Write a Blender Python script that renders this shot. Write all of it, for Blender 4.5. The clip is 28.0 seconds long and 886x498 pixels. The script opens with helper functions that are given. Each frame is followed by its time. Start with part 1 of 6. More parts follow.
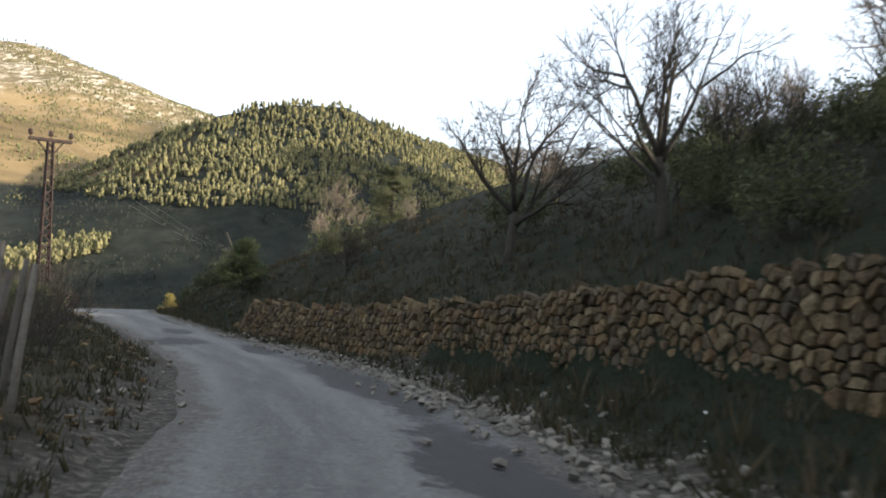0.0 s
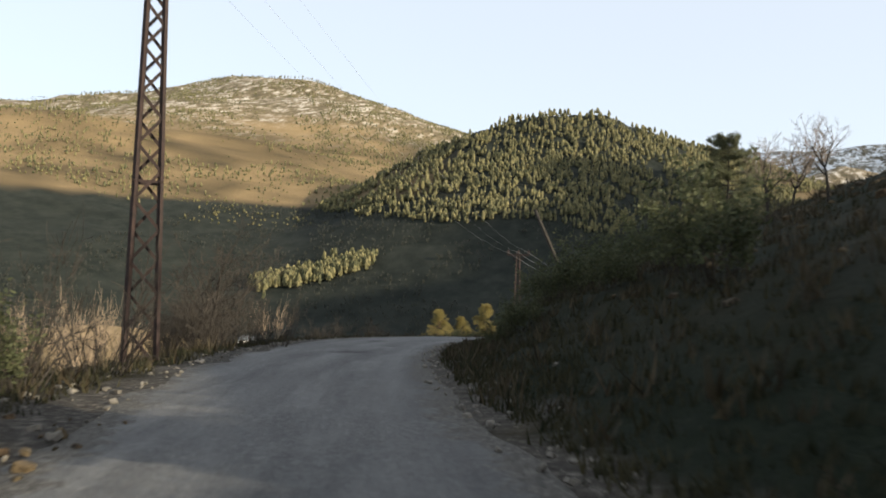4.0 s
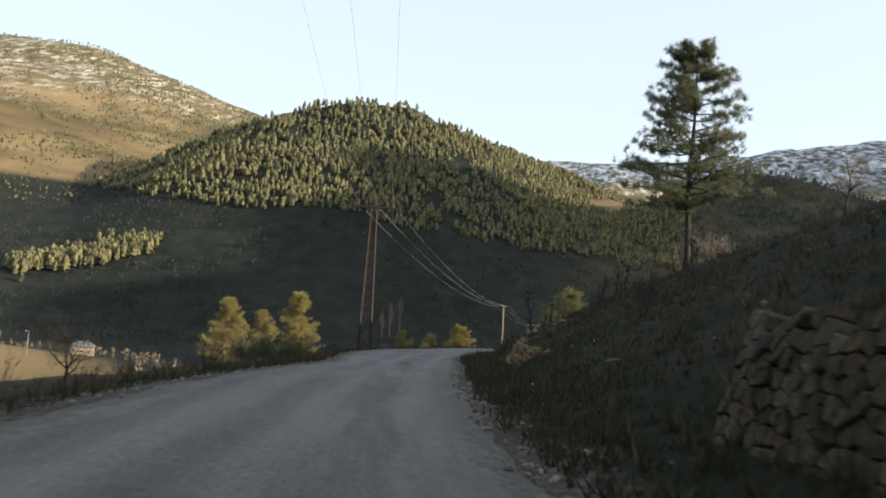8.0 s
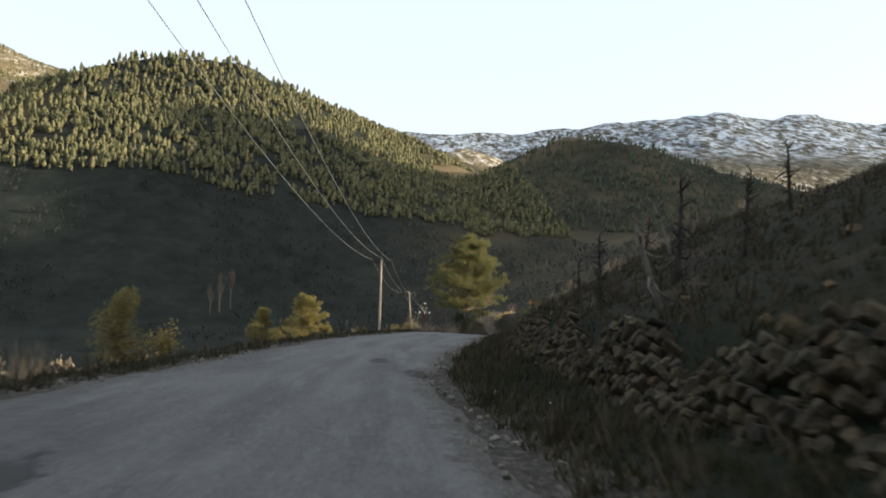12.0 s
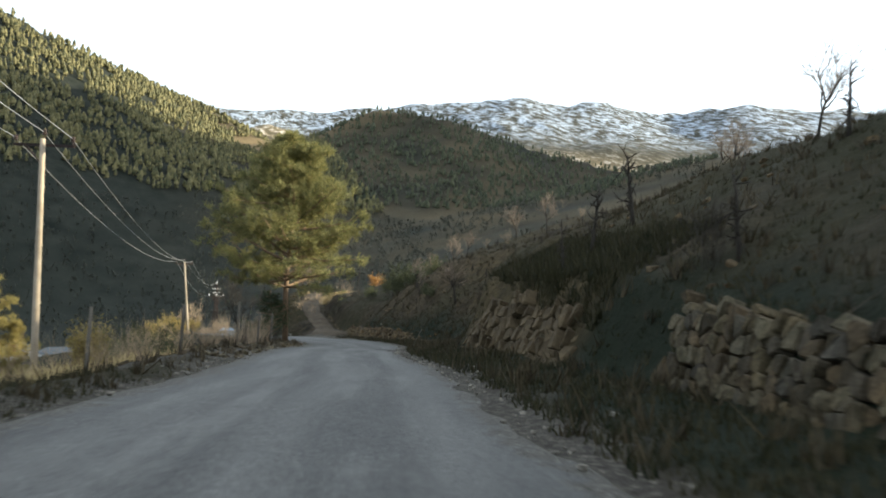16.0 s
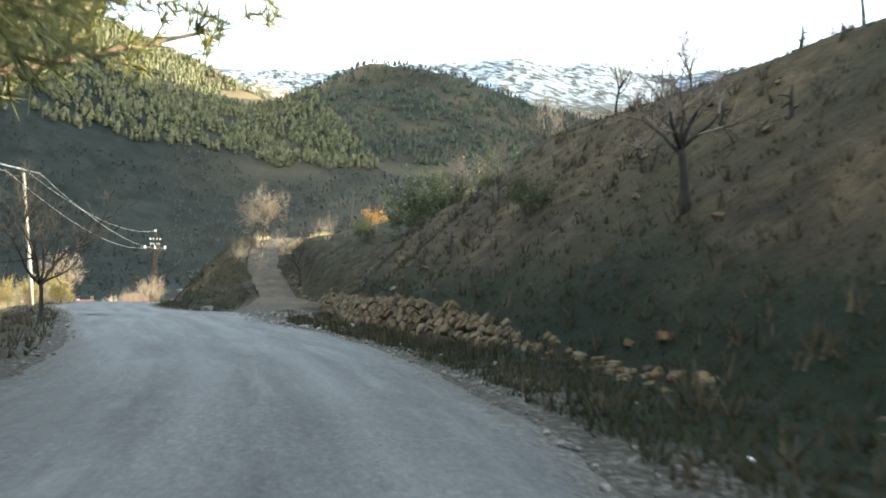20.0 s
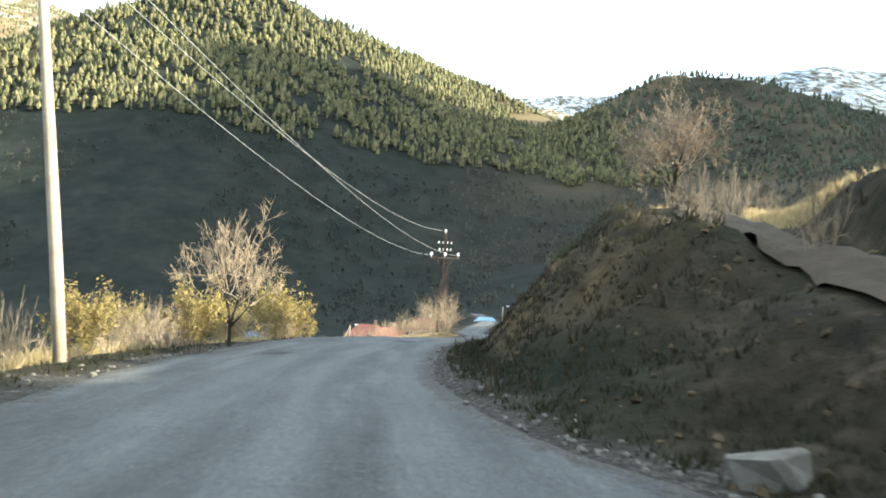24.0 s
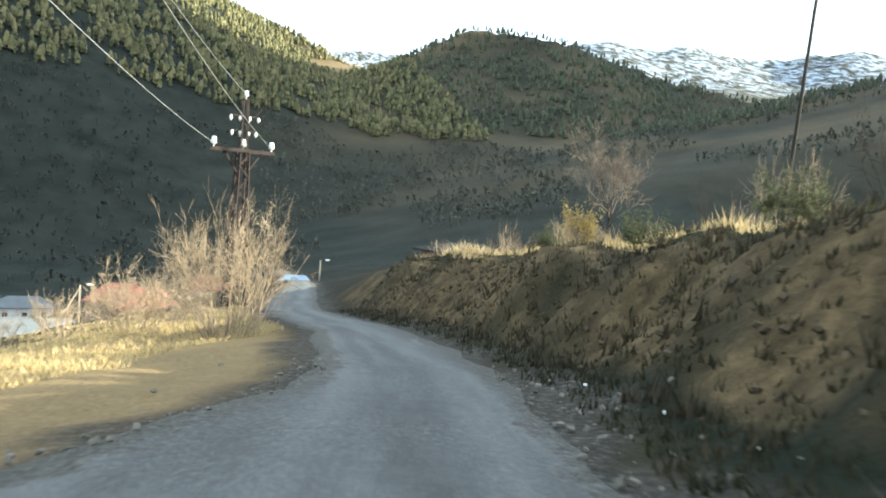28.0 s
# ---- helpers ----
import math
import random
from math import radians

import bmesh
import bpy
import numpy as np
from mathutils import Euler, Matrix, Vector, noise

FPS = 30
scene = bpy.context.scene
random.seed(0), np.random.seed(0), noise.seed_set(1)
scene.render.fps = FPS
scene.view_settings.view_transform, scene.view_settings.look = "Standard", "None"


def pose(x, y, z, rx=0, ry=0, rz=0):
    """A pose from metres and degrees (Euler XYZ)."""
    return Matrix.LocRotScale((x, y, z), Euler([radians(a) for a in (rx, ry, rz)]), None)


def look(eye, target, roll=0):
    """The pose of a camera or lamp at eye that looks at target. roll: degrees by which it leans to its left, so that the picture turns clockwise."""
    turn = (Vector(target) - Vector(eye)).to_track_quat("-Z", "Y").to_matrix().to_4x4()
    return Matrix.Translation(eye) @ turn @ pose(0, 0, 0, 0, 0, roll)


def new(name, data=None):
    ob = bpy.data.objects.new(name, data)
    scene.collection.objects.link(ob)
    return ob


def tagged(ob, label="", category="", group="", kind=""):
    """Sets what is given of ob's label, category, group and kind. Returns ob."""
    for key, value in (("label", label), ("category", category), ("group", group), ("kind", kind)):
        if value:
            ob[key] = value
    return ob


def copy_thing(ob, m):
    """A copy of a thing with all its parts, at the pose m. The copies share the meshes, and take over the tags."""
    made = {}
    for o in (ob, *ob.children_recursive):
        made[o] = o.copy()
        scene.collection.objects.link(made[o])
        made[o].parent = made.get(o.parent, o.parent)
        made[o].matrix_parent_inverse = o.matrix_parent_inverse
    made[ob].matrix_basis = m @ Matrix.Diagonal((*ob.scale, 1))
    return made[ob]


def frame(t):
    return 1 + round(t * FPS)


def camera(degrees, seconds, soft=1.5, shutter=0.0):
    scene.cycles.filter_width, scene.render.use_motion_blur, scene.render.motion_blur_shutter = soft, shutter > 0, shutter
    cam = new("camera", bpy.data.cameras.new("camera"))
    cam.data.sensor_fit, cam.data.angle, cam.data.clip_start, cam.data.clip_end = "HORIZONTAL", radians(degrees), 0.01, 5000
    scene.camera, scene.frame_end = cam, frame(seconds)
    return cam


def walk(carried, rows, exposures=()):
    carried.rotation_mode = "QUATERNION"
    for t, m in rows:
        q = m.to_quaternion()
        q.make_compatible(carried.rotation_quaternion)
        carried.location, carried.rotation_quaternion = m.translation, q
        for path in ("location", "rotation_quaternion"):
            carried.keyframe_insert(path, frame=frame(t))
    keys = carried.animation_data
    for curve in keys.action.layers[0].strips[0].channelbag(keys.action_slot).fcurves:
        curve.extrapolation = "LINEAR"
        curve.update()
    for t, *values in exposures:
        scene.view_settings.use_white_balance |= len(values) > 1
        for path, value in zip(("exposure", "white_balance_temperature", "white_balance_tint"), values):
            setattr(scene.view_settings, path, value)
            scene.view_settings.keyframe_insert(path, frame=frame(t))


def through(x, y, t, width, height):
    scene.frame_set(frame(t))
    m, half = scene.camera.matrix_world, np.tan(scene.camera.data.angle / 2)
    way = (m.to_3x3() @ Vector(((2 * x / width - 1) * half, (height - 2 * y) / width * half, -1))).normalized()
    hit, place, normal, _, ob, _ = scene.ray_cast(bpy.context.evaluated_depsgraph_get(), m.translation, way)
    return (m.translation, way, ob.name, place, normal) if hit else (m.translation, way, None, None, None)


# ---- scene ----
cam = camera(55.0, 28.0, 1.8, 0.25)
PATH = [
    (0, (0.0, -0.0, 1.2), (-0.002, 1.999, 1.269), 2.50),
    (0.5, (-0.579, 3.991, 1.003), (-0.662, 5.989, 1.049), 1.82),
    (1, (-1.328, 7.986, 0.811), (-1.527, 9.975, 0.879), 2.27),
    (1.5, (-2.351, 12.008, 0.63), (-2.685, 13.98, 0.678), 1.76),
    (2, (-3.614, 16.055, 0.469), (-4.086, 17.997, 0.541), 1.00),
    (2.5, (-5.131, 19.956, 0.327), (-5.726, 21.864, 0.394), -0.05),
    (4.5, (-13.599, 37.309, 0.176), (-14.173, 39.224, 0.255), 3.08),
    (5, (-15.539, 41.954, 0.018), (-16.099, 43.873, 0.089), 4.47),
    (5.5, (-17.348, 46.641, -0.164), (-17.88, 48.569, -0.127), 4.63),
    (6, (-19.022, 51.415, -0.372), (-19.479, 53.359, -0.271), 4.22),
    (6.5, (-20.534, 56.42, -0.604), (-20.91, 58.382, -0.51), 3.89),
    (7, (-21.942, 61.802, -0.862), (-22.245, 63.776, -0.764), 3.76),
    (7.5, (-23.19, 67.592, -1.141), (-23.407, 69.577, -1.038), 3.93),
    (8, (-24.188, 73.615, -1.442), (-24.309, 75.609, -1.348), 4.00),
    (8.5, (-24.988, 79.748, -1.764), (-25.04, 81.745, -1.667), 2.30),
    (9, (-25.675, 86.079, -2.102), (-25.685, 88.077, -2.021), 2.68),
    (9.5, (-26.275, 92.765, -2.455), (-26.251, 94.763, -2.392), 2.81),
    (10, (-26.733, 99.54, -2.825), (-26.673, 101.539, -2.778), 2.99),
    (10.5, (-27.124, 106.335, -3.206), (-27.004, 108.33, -3.138), 3.96),
    (11, (-27.516, 113.153, -3.594), (-27.352, 115.144, -3.506), 4.29),
    (11.5, (-27.479, 120.005, -3.988), (-27.275, 121.994, -3.928), 3.13),
    (12, (-27.222, 127.117, -4.378), (-26.961, 129.099, -4.326), 3.03),
    (12.5, (-26.79, 134.274, -4.766), (-26.477, 136.249, -4.738), 2.75),
    (14.5, (-23.787, 161.454, -6.227), (-23.223, 163.371, -6.141), 3.48),
    (15, (-22.348, 168.009, -6.546), (-21.725, 169.909, -6.498), 2.66),
    (15.5, (-20.897, 174.28, -6.88), (-20.236, 176.167, -6.85), 2.46),
    (16, (-19.366, 180.574, -7.23), (-18.661, 182.445, -7.198), 2.67),
    (16.5, (-17.638, 186.74, -7.602), (-16.888, 188.594, -7.594), 2.93),
    (17, (-15.866, 192.742, -8.001), (-15.116, 194.596, -8.002), 3.53),
    (17.5, (-14.192, 198.403, -8.418), (-13.476, 200.27, -8.463), 1.58),
    (18, (-12.704, 203.721, -8.853), (-12.006, 205.594, -8.918), 0.69),
    (18.5, (-11.406, 208.767, -9.29), (-10.722, 210.645, -9.365), 0.26),
    (19, (-10.097, 213.516, -9.714), (-9.362, 215.375, -9.775), 1.41),
    (19.5, (-8.463, 218.096, -10.129), (-7.696, 219.942, -10.191), 1.15),
    (20, (-7.28, 222.607, -10.525), (-6.56, 224.472, -10.578), 2.82),
    (20.5, (-6.26, 227.298, -10.929), (-5.662, 229.206, -10.988), 2.17),
    (21, (-5.498, 232.212, -11.344), (-5.042, 234.159, -11.361), 2.34),
    (21.5, (-5.012, 237.59, -11.771), (-4.692, 239.564, -11.78), 2.14),
    (22, (-4.896, 243.115, -12.212), (-4.702, 245.105, -12.233), 1.77),
    (22.5, (-5.007, 248.59, -12.661), (-4.846, 250.583, -12.697), 2.41),
    (24.5, (-5.54, 269.441, -14.458), (-5.483, 271.44, -14.477), 2.38),
    (25, (-6.018, 274.824, -14.936), (-5.962, 276.823, -14.971), 2.58),
    (25.5, (-6.157, 280.328, -15.412), (-6.025, 282.324, -15.44), 3.48),
    (26, (-6.123, 285.775, -15.886), (-5.888, 287.761, -15.909), 2.78),
    (26.5, (-5.798, 291.309, -16.365), (-5.47, 293.282, -16.391), 2.69),
    (27, (-5.291, 296.823, -16.854), (-4.879, 298.78, -16.899), 2.50),
    (27.5, (-4.504, 302.232, -17.363), (-4.017, 304.171, -17.423), 3.06),
    (28, (-3.742, 307.391, -17.889), (-3.189, 309.311, -17.981), 4.23),
]
walk(cam, [(t, look(eye, target, roll)) for t, eye, target, roll in PATH],
     [(0, 1.62, 6150, 6), (1, 1.65, 6150, 6), (2, 1.02, 6400, 8), (5, 0.98, 6150, 6), (8, 1.08, 6100, 5), (10, 1.38, 6050, 1), (12, 1.15, 6200, 5), (15, 0.95, 6400, 6), (16, 1.66, 6150, 1), (17, 1.5, 5850, -3), (18, 2.5, 5800, -2), (19, 2.95, 5800, -3), (20, 2.6, 5800, -3), (21, 2.2, 5750, -3), (22, 2.12, 5750, -3), (25, 2.38, 5750, -4), (27, 2.28, 5750, -5), (28, 2.3, 5750, -5)])

# ---- world and sun ----
SUN_AZ, SUN_EL = 100.0, 16.5          # degrees to the right of +y, degrees up
world = bpy.data.worlds.new("world")
scene.world = world
world.use_nodes = True
sky = world.node_tree.nodes.new("ShaderNodeTexSky")
sky.sky_type = 'NISHITA'
sky.sun_disc = False
sky.sun_elevation = radians(SUN_EL)
sky.sun_rotation = radians(SUN_AZ)
sky.altitude = 800.0
sky.air_density = 0.8
sky.dust_density = 4.0
sky.ozone_density = 1.0
background = world.node_tree.nodes["Background"]
background.inputs["Strength"].default_value = 0.125
veil = world.node_tree.nodes.new("ShaderNodeMix")     # a thin white veil of high haze over the whole sky
veil.data_type = 'RGBA'
veil.inputs[0].default_value = 0.6
veil.inputs[7].default_value = (4.7, 4.7, 4.75, 1)
world.node_tree.links.new(sky.outputs[0], veil.inputs[6])
world.node_tree.links.new(veil.outputs[2], background.inputs["Color"])
sun = new("sun", bpy.data.lights.new("sun", 'SUN'))
sun.data.energy, sun.data.angle, sun.data.color = 5.0, radians(0.5), (1.0, 0.84, 0.62)
sun.matrix_world = look((0, 0, 60), (-math.sin(radians(SUN_AZ)) * 10, -math.cos(radians(SUN_AZ)) * 10, 60 - 10 * math.tan(radians(SUN_EL))))

# ---- small tools ----


def tint(tree, node, socket, *stops):
    ramp = tree.nodes.new("ShaderNodeValToRGB")
    while len(ramp.color_ramp.elements) < len(stops):
        ramp.color_ramp.elements.new(0.5)
    for element, (at, colour) in zip(ramp.color_ramp.elements, stops):
        element.position, element.color = at, (*colour, 1)
    tree.links.new(node.outputs[socket], ramp.inputs[0])
    return ramp


def blend(tree, factor, a, b):
    mix = tree.nodes.new("ShaderNodeMix")
    mix.data_type = 'RGBA'
    tree.links.new(factor, mix.inputs[0])
    tree.links.new(a, mix.inputs[6])
    tree.links.new(b, mix.inputs[7])
    return mix.outputs[2]


def noise_node(tree, scale, detail=6.0, rough=0.6, space="Object"):
    coord = tree.nodes.new("ShaderNodeTexCoord")
    node = tree.nodes.new("ShaderNodeTexNoise")
    node.inputs["Scale"].default_value = scale
    node.inputs["Detail"].default_value = detail
    node.inputs["Roughness"].default_value = rough
    tree.links.new(coord.outputs[space], node.inputs["Vector"])
    return node


def material(name, dark, light, scale=4.0, rough=0.85, bump=0.3, fine=40.0, metal=0.0, spread=0.0, space="Object"):
    """A surface with a broad and a fine variation, relief, and a shift of tone from piece to piece."""
    m = bpy.data.materials.new(name)
    m.use_nodes = True
    tree = m.node_tree
    surface = tree.nodes["Principled BSDF"]
    broad, grain = noise_node(tree, scale, space=space), noise_node(tree, fine, 4.0, 0.7, space)
    a = tint(tree, broad, "Fac", (0.3, dark), (0.7, light))
    middle = tuple((p + q) / 2 for p, q in zip(dark, light))
    b = tint(tree, grain, "Fac", (0.3, tuple(v * 0.55 for v in middle)), (0.75, tuple(min(1, v * 1.45) for v in middle)))
    half = tree.nodes.new("ShaderNodeValue")
    half.outputs[0].default_value = 0.4
    colour = blend(tree, half.outputs[0], a.outputs[0], b.outputs[0])
    if spread:
        info = tree.nodes.new("ShaderNodeObjectInfo")
        island = tree.nodes.new("ShaderNodeNewGeometry")
        both = tree.nodes.new("ShaderNodeMath")
        both.operation = 'ADD'
        tree.links.new(info.outputs["Random"], both.inputs[0])
        tree.links.new(island.outputs["Random Per Island"], both.inputs[1])
        wrap = tree.nodes.new("ShaderNodeMath")
        wrap.operation = 'FRACT'
        tree.links.new(both.outputs[0], wrap.inputs[0])
        span = tree.nodes.new("ShaderNodeMapRange")
        span.inputs["To Min"].default_value, span.inputs["To Max"].default_value = 1 - spread, 1 + spread
        tree.links.new(wrap.outputs[0], span.inputs["Value"])
        tone = tree.nodes.new("ShaderNodeHueSaturation")
        tree.links.new(span.outputs[0], tone.inputs["Value"])
        tree.links.new(colour, tone.inputs["Color"])
        colour = tone.outputs[0]
    tree.links.new(colour, surface.inputs["Base Color"])
    surface.inputs["Roughness"].default_value = rough
    surface.inputs["Metallic"].default_value = metal
    surface.inputs["Specular IOR Level"].default_value = 0.25
    if bump:
        relief = tree.nodes.new("ShaderNodeBump")
        relief.inputs["Strength"].default_value = bump
        relief.inputs["Distance"].default_value = 0.03
        tree.links.new(grain.outputs["Fac"], relief.inputs["Height"])
        tree.links.new(relief.outputs[0], surface.inputs["Normal"])
    return m


def mesh_of(name, verts, faces, mat, smooth=False):
    data = bpy.data.meshes.new(name)
    data.from_pydata([tuple(v) for v in verts], [], faces)
    data.materials.append(mat)
    if smooth:
        data.polygons.foreach_set("use_smooth", [True] * len(data.polygons))
    data.update()
    return data


def part(name, data, parent, label="", at=None):
    """One mesh object under a thing or a part."""
    ob = new(name, data)
    ob.parent = parent
    if at is not None:
        ob.matrix_basis = at
    if label:
        tagged(ob, label)
    return ob


def thing(name, m, label, category, group="", kind=""):
    """The empty at the base of a thing with parts."""
    ob = new(name)
    ob.matrix_basis = m
    return tagged(ob, label, category, group, kind)


def lattice_noise(x, y, seed=0):
    """Smooth value noise over the plane."""
    xi, yi = np.floor(x).astype(np.int64), np.floor(y).astype(np.int64)
    u, v = x - xi, y - yi
    u, v = u * u * (3 - 2 * u), v * v * (3 - 2 * v)

    def corner(i, j):
        h = (i * 374761393 + j * 668265263 + seed * 1274126177) & 0x7fffffff
        h = ((h ^ (h >> 13)) * 1103515245) & 0x7fffffff
        return ((h ^ (h >> 16)) & 0xffff) / 65535.0

    return (corner(xi, yi) * (1 - u) + corner(xi + 1, yi) * u) * (1 - v) + (corner(xi, yi + 1) * (1 - u) + corner(xi + 1, yi + 1) * u) * v


def fbm(x, y, octaves=4, seed=0):
    total, weight = 0.0, 0.5
    for k in range(octaves):
        total = total + weight * (lattice_noise(x * 2 ** k, y * 2 ** k, seed + k) - 0.5)
        weight *= 0.5
    return total


def ease(a, b, v):
    s = np.clip((v - a) / (b - a), 0, 1)
    return s * s * (3 - 2 * s)


# ---- plan of the road and the land ----
# the lane that the car keeps: y, x and height of the road
LANE_Y = np.array([-60, -20, 0, 8, 16, 20, 28, 37.3, 46.6, 56.4, 67.6, 79.8, 92.8, 106, 120, 134, 148, 161.5, 174, 187, 198, 209, 218, 227, 237.6, 248.6, 269, 280, 291, 302, 307, 312, 318, 325, 331, 338, 345, 372, 400, 430, 475, 560])
LANE_X = np.array([2, 1.2, 0, -1.3, -3.6, -5.1, -9.0, -13.6, -17.3, -20.5, -23.2, -25, -26.3, -27.1, -27.5, -26.8, -25.6, -23.8, -20.9, -17.6, -14.2, -11.4, -8.5, -6.3, -5, -5, -5.5, -6.15, -5.8, -4.5, -3.7, -2.6, -1.1, -0.05, 0.45, 0.2, 0.3, 3.4, 7.0, 9.5, 11, 14])
LANE_Z = np.array([2.6, 0.9, 0, -0.4, -0.73, -0.87, -0.98, -1.02, -1.36, -1.8, -2.34, -2.96, -3.66, -4.41, -5.19, -5.97, -6.75, -7.43, -8.08, -8.8, -9.62, -10.49, -11.33, -12.13, -12.97, -13.86, -15.66, -16.6, -17.56, -18.56, -19.08, -19.6, -20.2, -20.9, -21.45, -22.1, -22.8, -24.9, -27, -29.2, -32, -37])


def smooth_table(ys, vs, y):
    """Hermite interpolation of a table."""
    ys, vs, y = np.asarray(ys, float), np.asarray(vs, float), np.asarray(y, float)
    m = np.gradient(vs, ys)
    k = np.clip(np.searchsorted(ys, y) - 1, 0, len(ys) - 2)
    h = ys[k + 1] - ys[k]
    s = np.clip((y - ys[k]) / h, 0, 1)
    return ((2 * s ** 3 - 3 * s ** 2 + 1) * vs[k] + (s ** 3 - 2 * s ** 2 + s) * h * m[k]
            + (3 * s ** 2 - 2 * s ** 3) * vs[k + 1] + (s ** 3 - s ** 2) * h * m[k + 1])


def lane_x(y):
    return smooth_table(LANE_Y, LANE_X, y)


def lane_z(y):
    return smooth_table(LANE_Y, LANE_Z, y)


def lane_turn(y):
    return np.arctan2(lane_x(np.asarray(y) + 1.0) - lane_x(np.asarray(y) - 1.0), 2.0)


def spot(y, d):
    """The plan point d metres to the right of the lane at y."""
    a = lane_turn(y)
    return lane_x(y) + d * np.cos(a), y - d * np.sin(a)


LEFT = ((-60, 0, 30, 45, 62, 90, 105, 120, 135, 150, 180, 205, 222, 245, 262, 285, 298, 306, 311, 316, 320, 330, 560),
        (-1.6, -1.4, -1.4, -2.8, -3.8, -3.9, -2.9, -4.0, -4.7, -4.0, -3.4, -3.4, -3.4, -3.4, -4.0, -4.6, -4.8, -4.0, -2.9, -1.7, -1.3, -1.2, -1.2))
RIGHT = ((-60, 0, 20, 26, 45, 60, 85, 110, 131, 145, 166, 182, 200, 210, 218, 232, 245, 254, 257, 259.5, 264, 267, 270, 273, 281, 330, 560),
         (2.4, 2.5, 2.7, 1.9, 1.5, 1.6, 1.5, 2.0, 1.3, 1.1, 2.4, 2.0, 1.6, 1.3, 1.4, 2.6, 3.2, 3.4, 4.6, 6.3, 6.8, 5.2, 2.8, 1.9, 1.6, 1.8, 1.9))
# rows of the slope on the right: y, foot, height of the foot, run of the face, its top, heights 12, 25 and 45 m off
SLOPE = np.array([
    (-60, 6.6, 0.7, 0.5, 2.1, 5.4, 10.4, 14.5),
    (0, 6.6, 0.7, 0.5, 2.1, 5.3, 10.2, 14.5),
    (10, 5.2, 0.55, 0.5, 1.85, 5.3, 10, 14.5),
    (14, 4.4, 0.4, 0.5, 1.5, 5.3, 10, 14.5),
    (18, 3.6, 0.28, 0.5, 1.3, 5.2, 10, 14.5),
    (23, 3, 0.12, 0.5, 1.1, 5, 9.8, 14.5),
    (28, 2.7, 0.05, 0.5, 1, 4.8, 9.6, 14.5),
    (32, 2.8, 0.1, 2, 1, 4.6, 9.4, 14.5),
    (45, 2.4, 0.1, 2.4, 1.5, 4.5, 9.6, 14.5),
    (56, 3.3, 0.2, 0.7, 1.3, 4.7, 10.2, 14.8),
    (62, 3.9, 0.25, 0.5, 1.3, 4.8, 10.4, 14.8),
    (82.4, 3.8, 0.25, 0.5, 1.5, 5.1, 10.6, 14.8),
    (85, 3.4, 0.3, 2.6, 1.8, 5.1, 10.6, 12.2),
    (102, 3.6, 0.2, 2.6, 1.6, 5, 10.5, 12.1),
    (105, 4.5, 0.2, 0.6, 0.7, 4.7, 10.5, 12.1),
    (112, 4.4, 0.2, 0.6, 1.1, 4.7, 10.5, 12.1),
    (116, 3.2, 0.2, 2.6, 1.2, 4.8, 10.5, 12.1),
    (128, 3.5, 0.2, 1.6, 1.3, 5, 10.6, 12.2),
    (134, 3.5, 0.2, 1, 1.3, 5.1, 10.6, 12.2),
    (165, 4.2, 0.2, 1, 1.3, 5.2, 10.2, 11.8),
    (172, 4.1, 0.2, 0.6, 1.15, 5.3, 10.4, 12),
    (190, 4.4, 0.2, 0.6, 1.25, 5.8, 10.9, 12.5),
    (197, 4, 0.3, 1, 2.3, 6.1, 10.9, 12.5),
    (208, 3.4, 0.3, 0.8, 2.6, 6.4, 11, 12.6),
    (212, 3.8, 0.3, 2.5, 1.9, 6.5, 11.2, 12.8),
    (218, 3.9, 0.3, 2.2, 1.5, 6.7, 11.5, 13.1),
    (232, 5, 0.1, 0.7, 0.9, 6.9, 11.8, 13.4),
    (250, 5.1, 0.1, 0.7, 0.9, 6.8, 11.4, 13),
    (256, 6.9, 0.12, 0.8, 1, 5.4, 10.3, 11.9),
    (260, 7.5, 0.15, 0.8, 1.1, 5, 9.8, 11.4),
    (266, 8.7, 0.4, 0.8, 1.4, 4.2, 9, 11.8),
    (274, 3.4, 0.2, 2.4, 1.4, 4.2, 8.2, 11),
    (284, 3, 0.2, 2.4, 3.1, 5, 8.2, 11),
    (296, 3, 0.2, 2.4, 3.2, 5.8, 7.4, 8.4),
    (301, 3.1, 0.2, 2.3, 3.1, 5.6, 6.8, 7.6),
    (308, 3.2, 0.2, 2.6, 3.2, 4.8, 5.2, 5.6),
    (315, 3.1, 0.2, 2.3, 2.5, 3.7, 4.1, 4.6),
    (322, 3, 0.2, 1.8, 2.2, 3.3, 3.7, 4.2),
    (345, 3, 0.2, 1.8, 2.1, 3.1, 3.6, 4.5),
    (400, 3, 0.1, 3, 1, 2, 3.5, 6),
    (560, 3, 0.1, 3, 0.5, 1, 2, 3)])
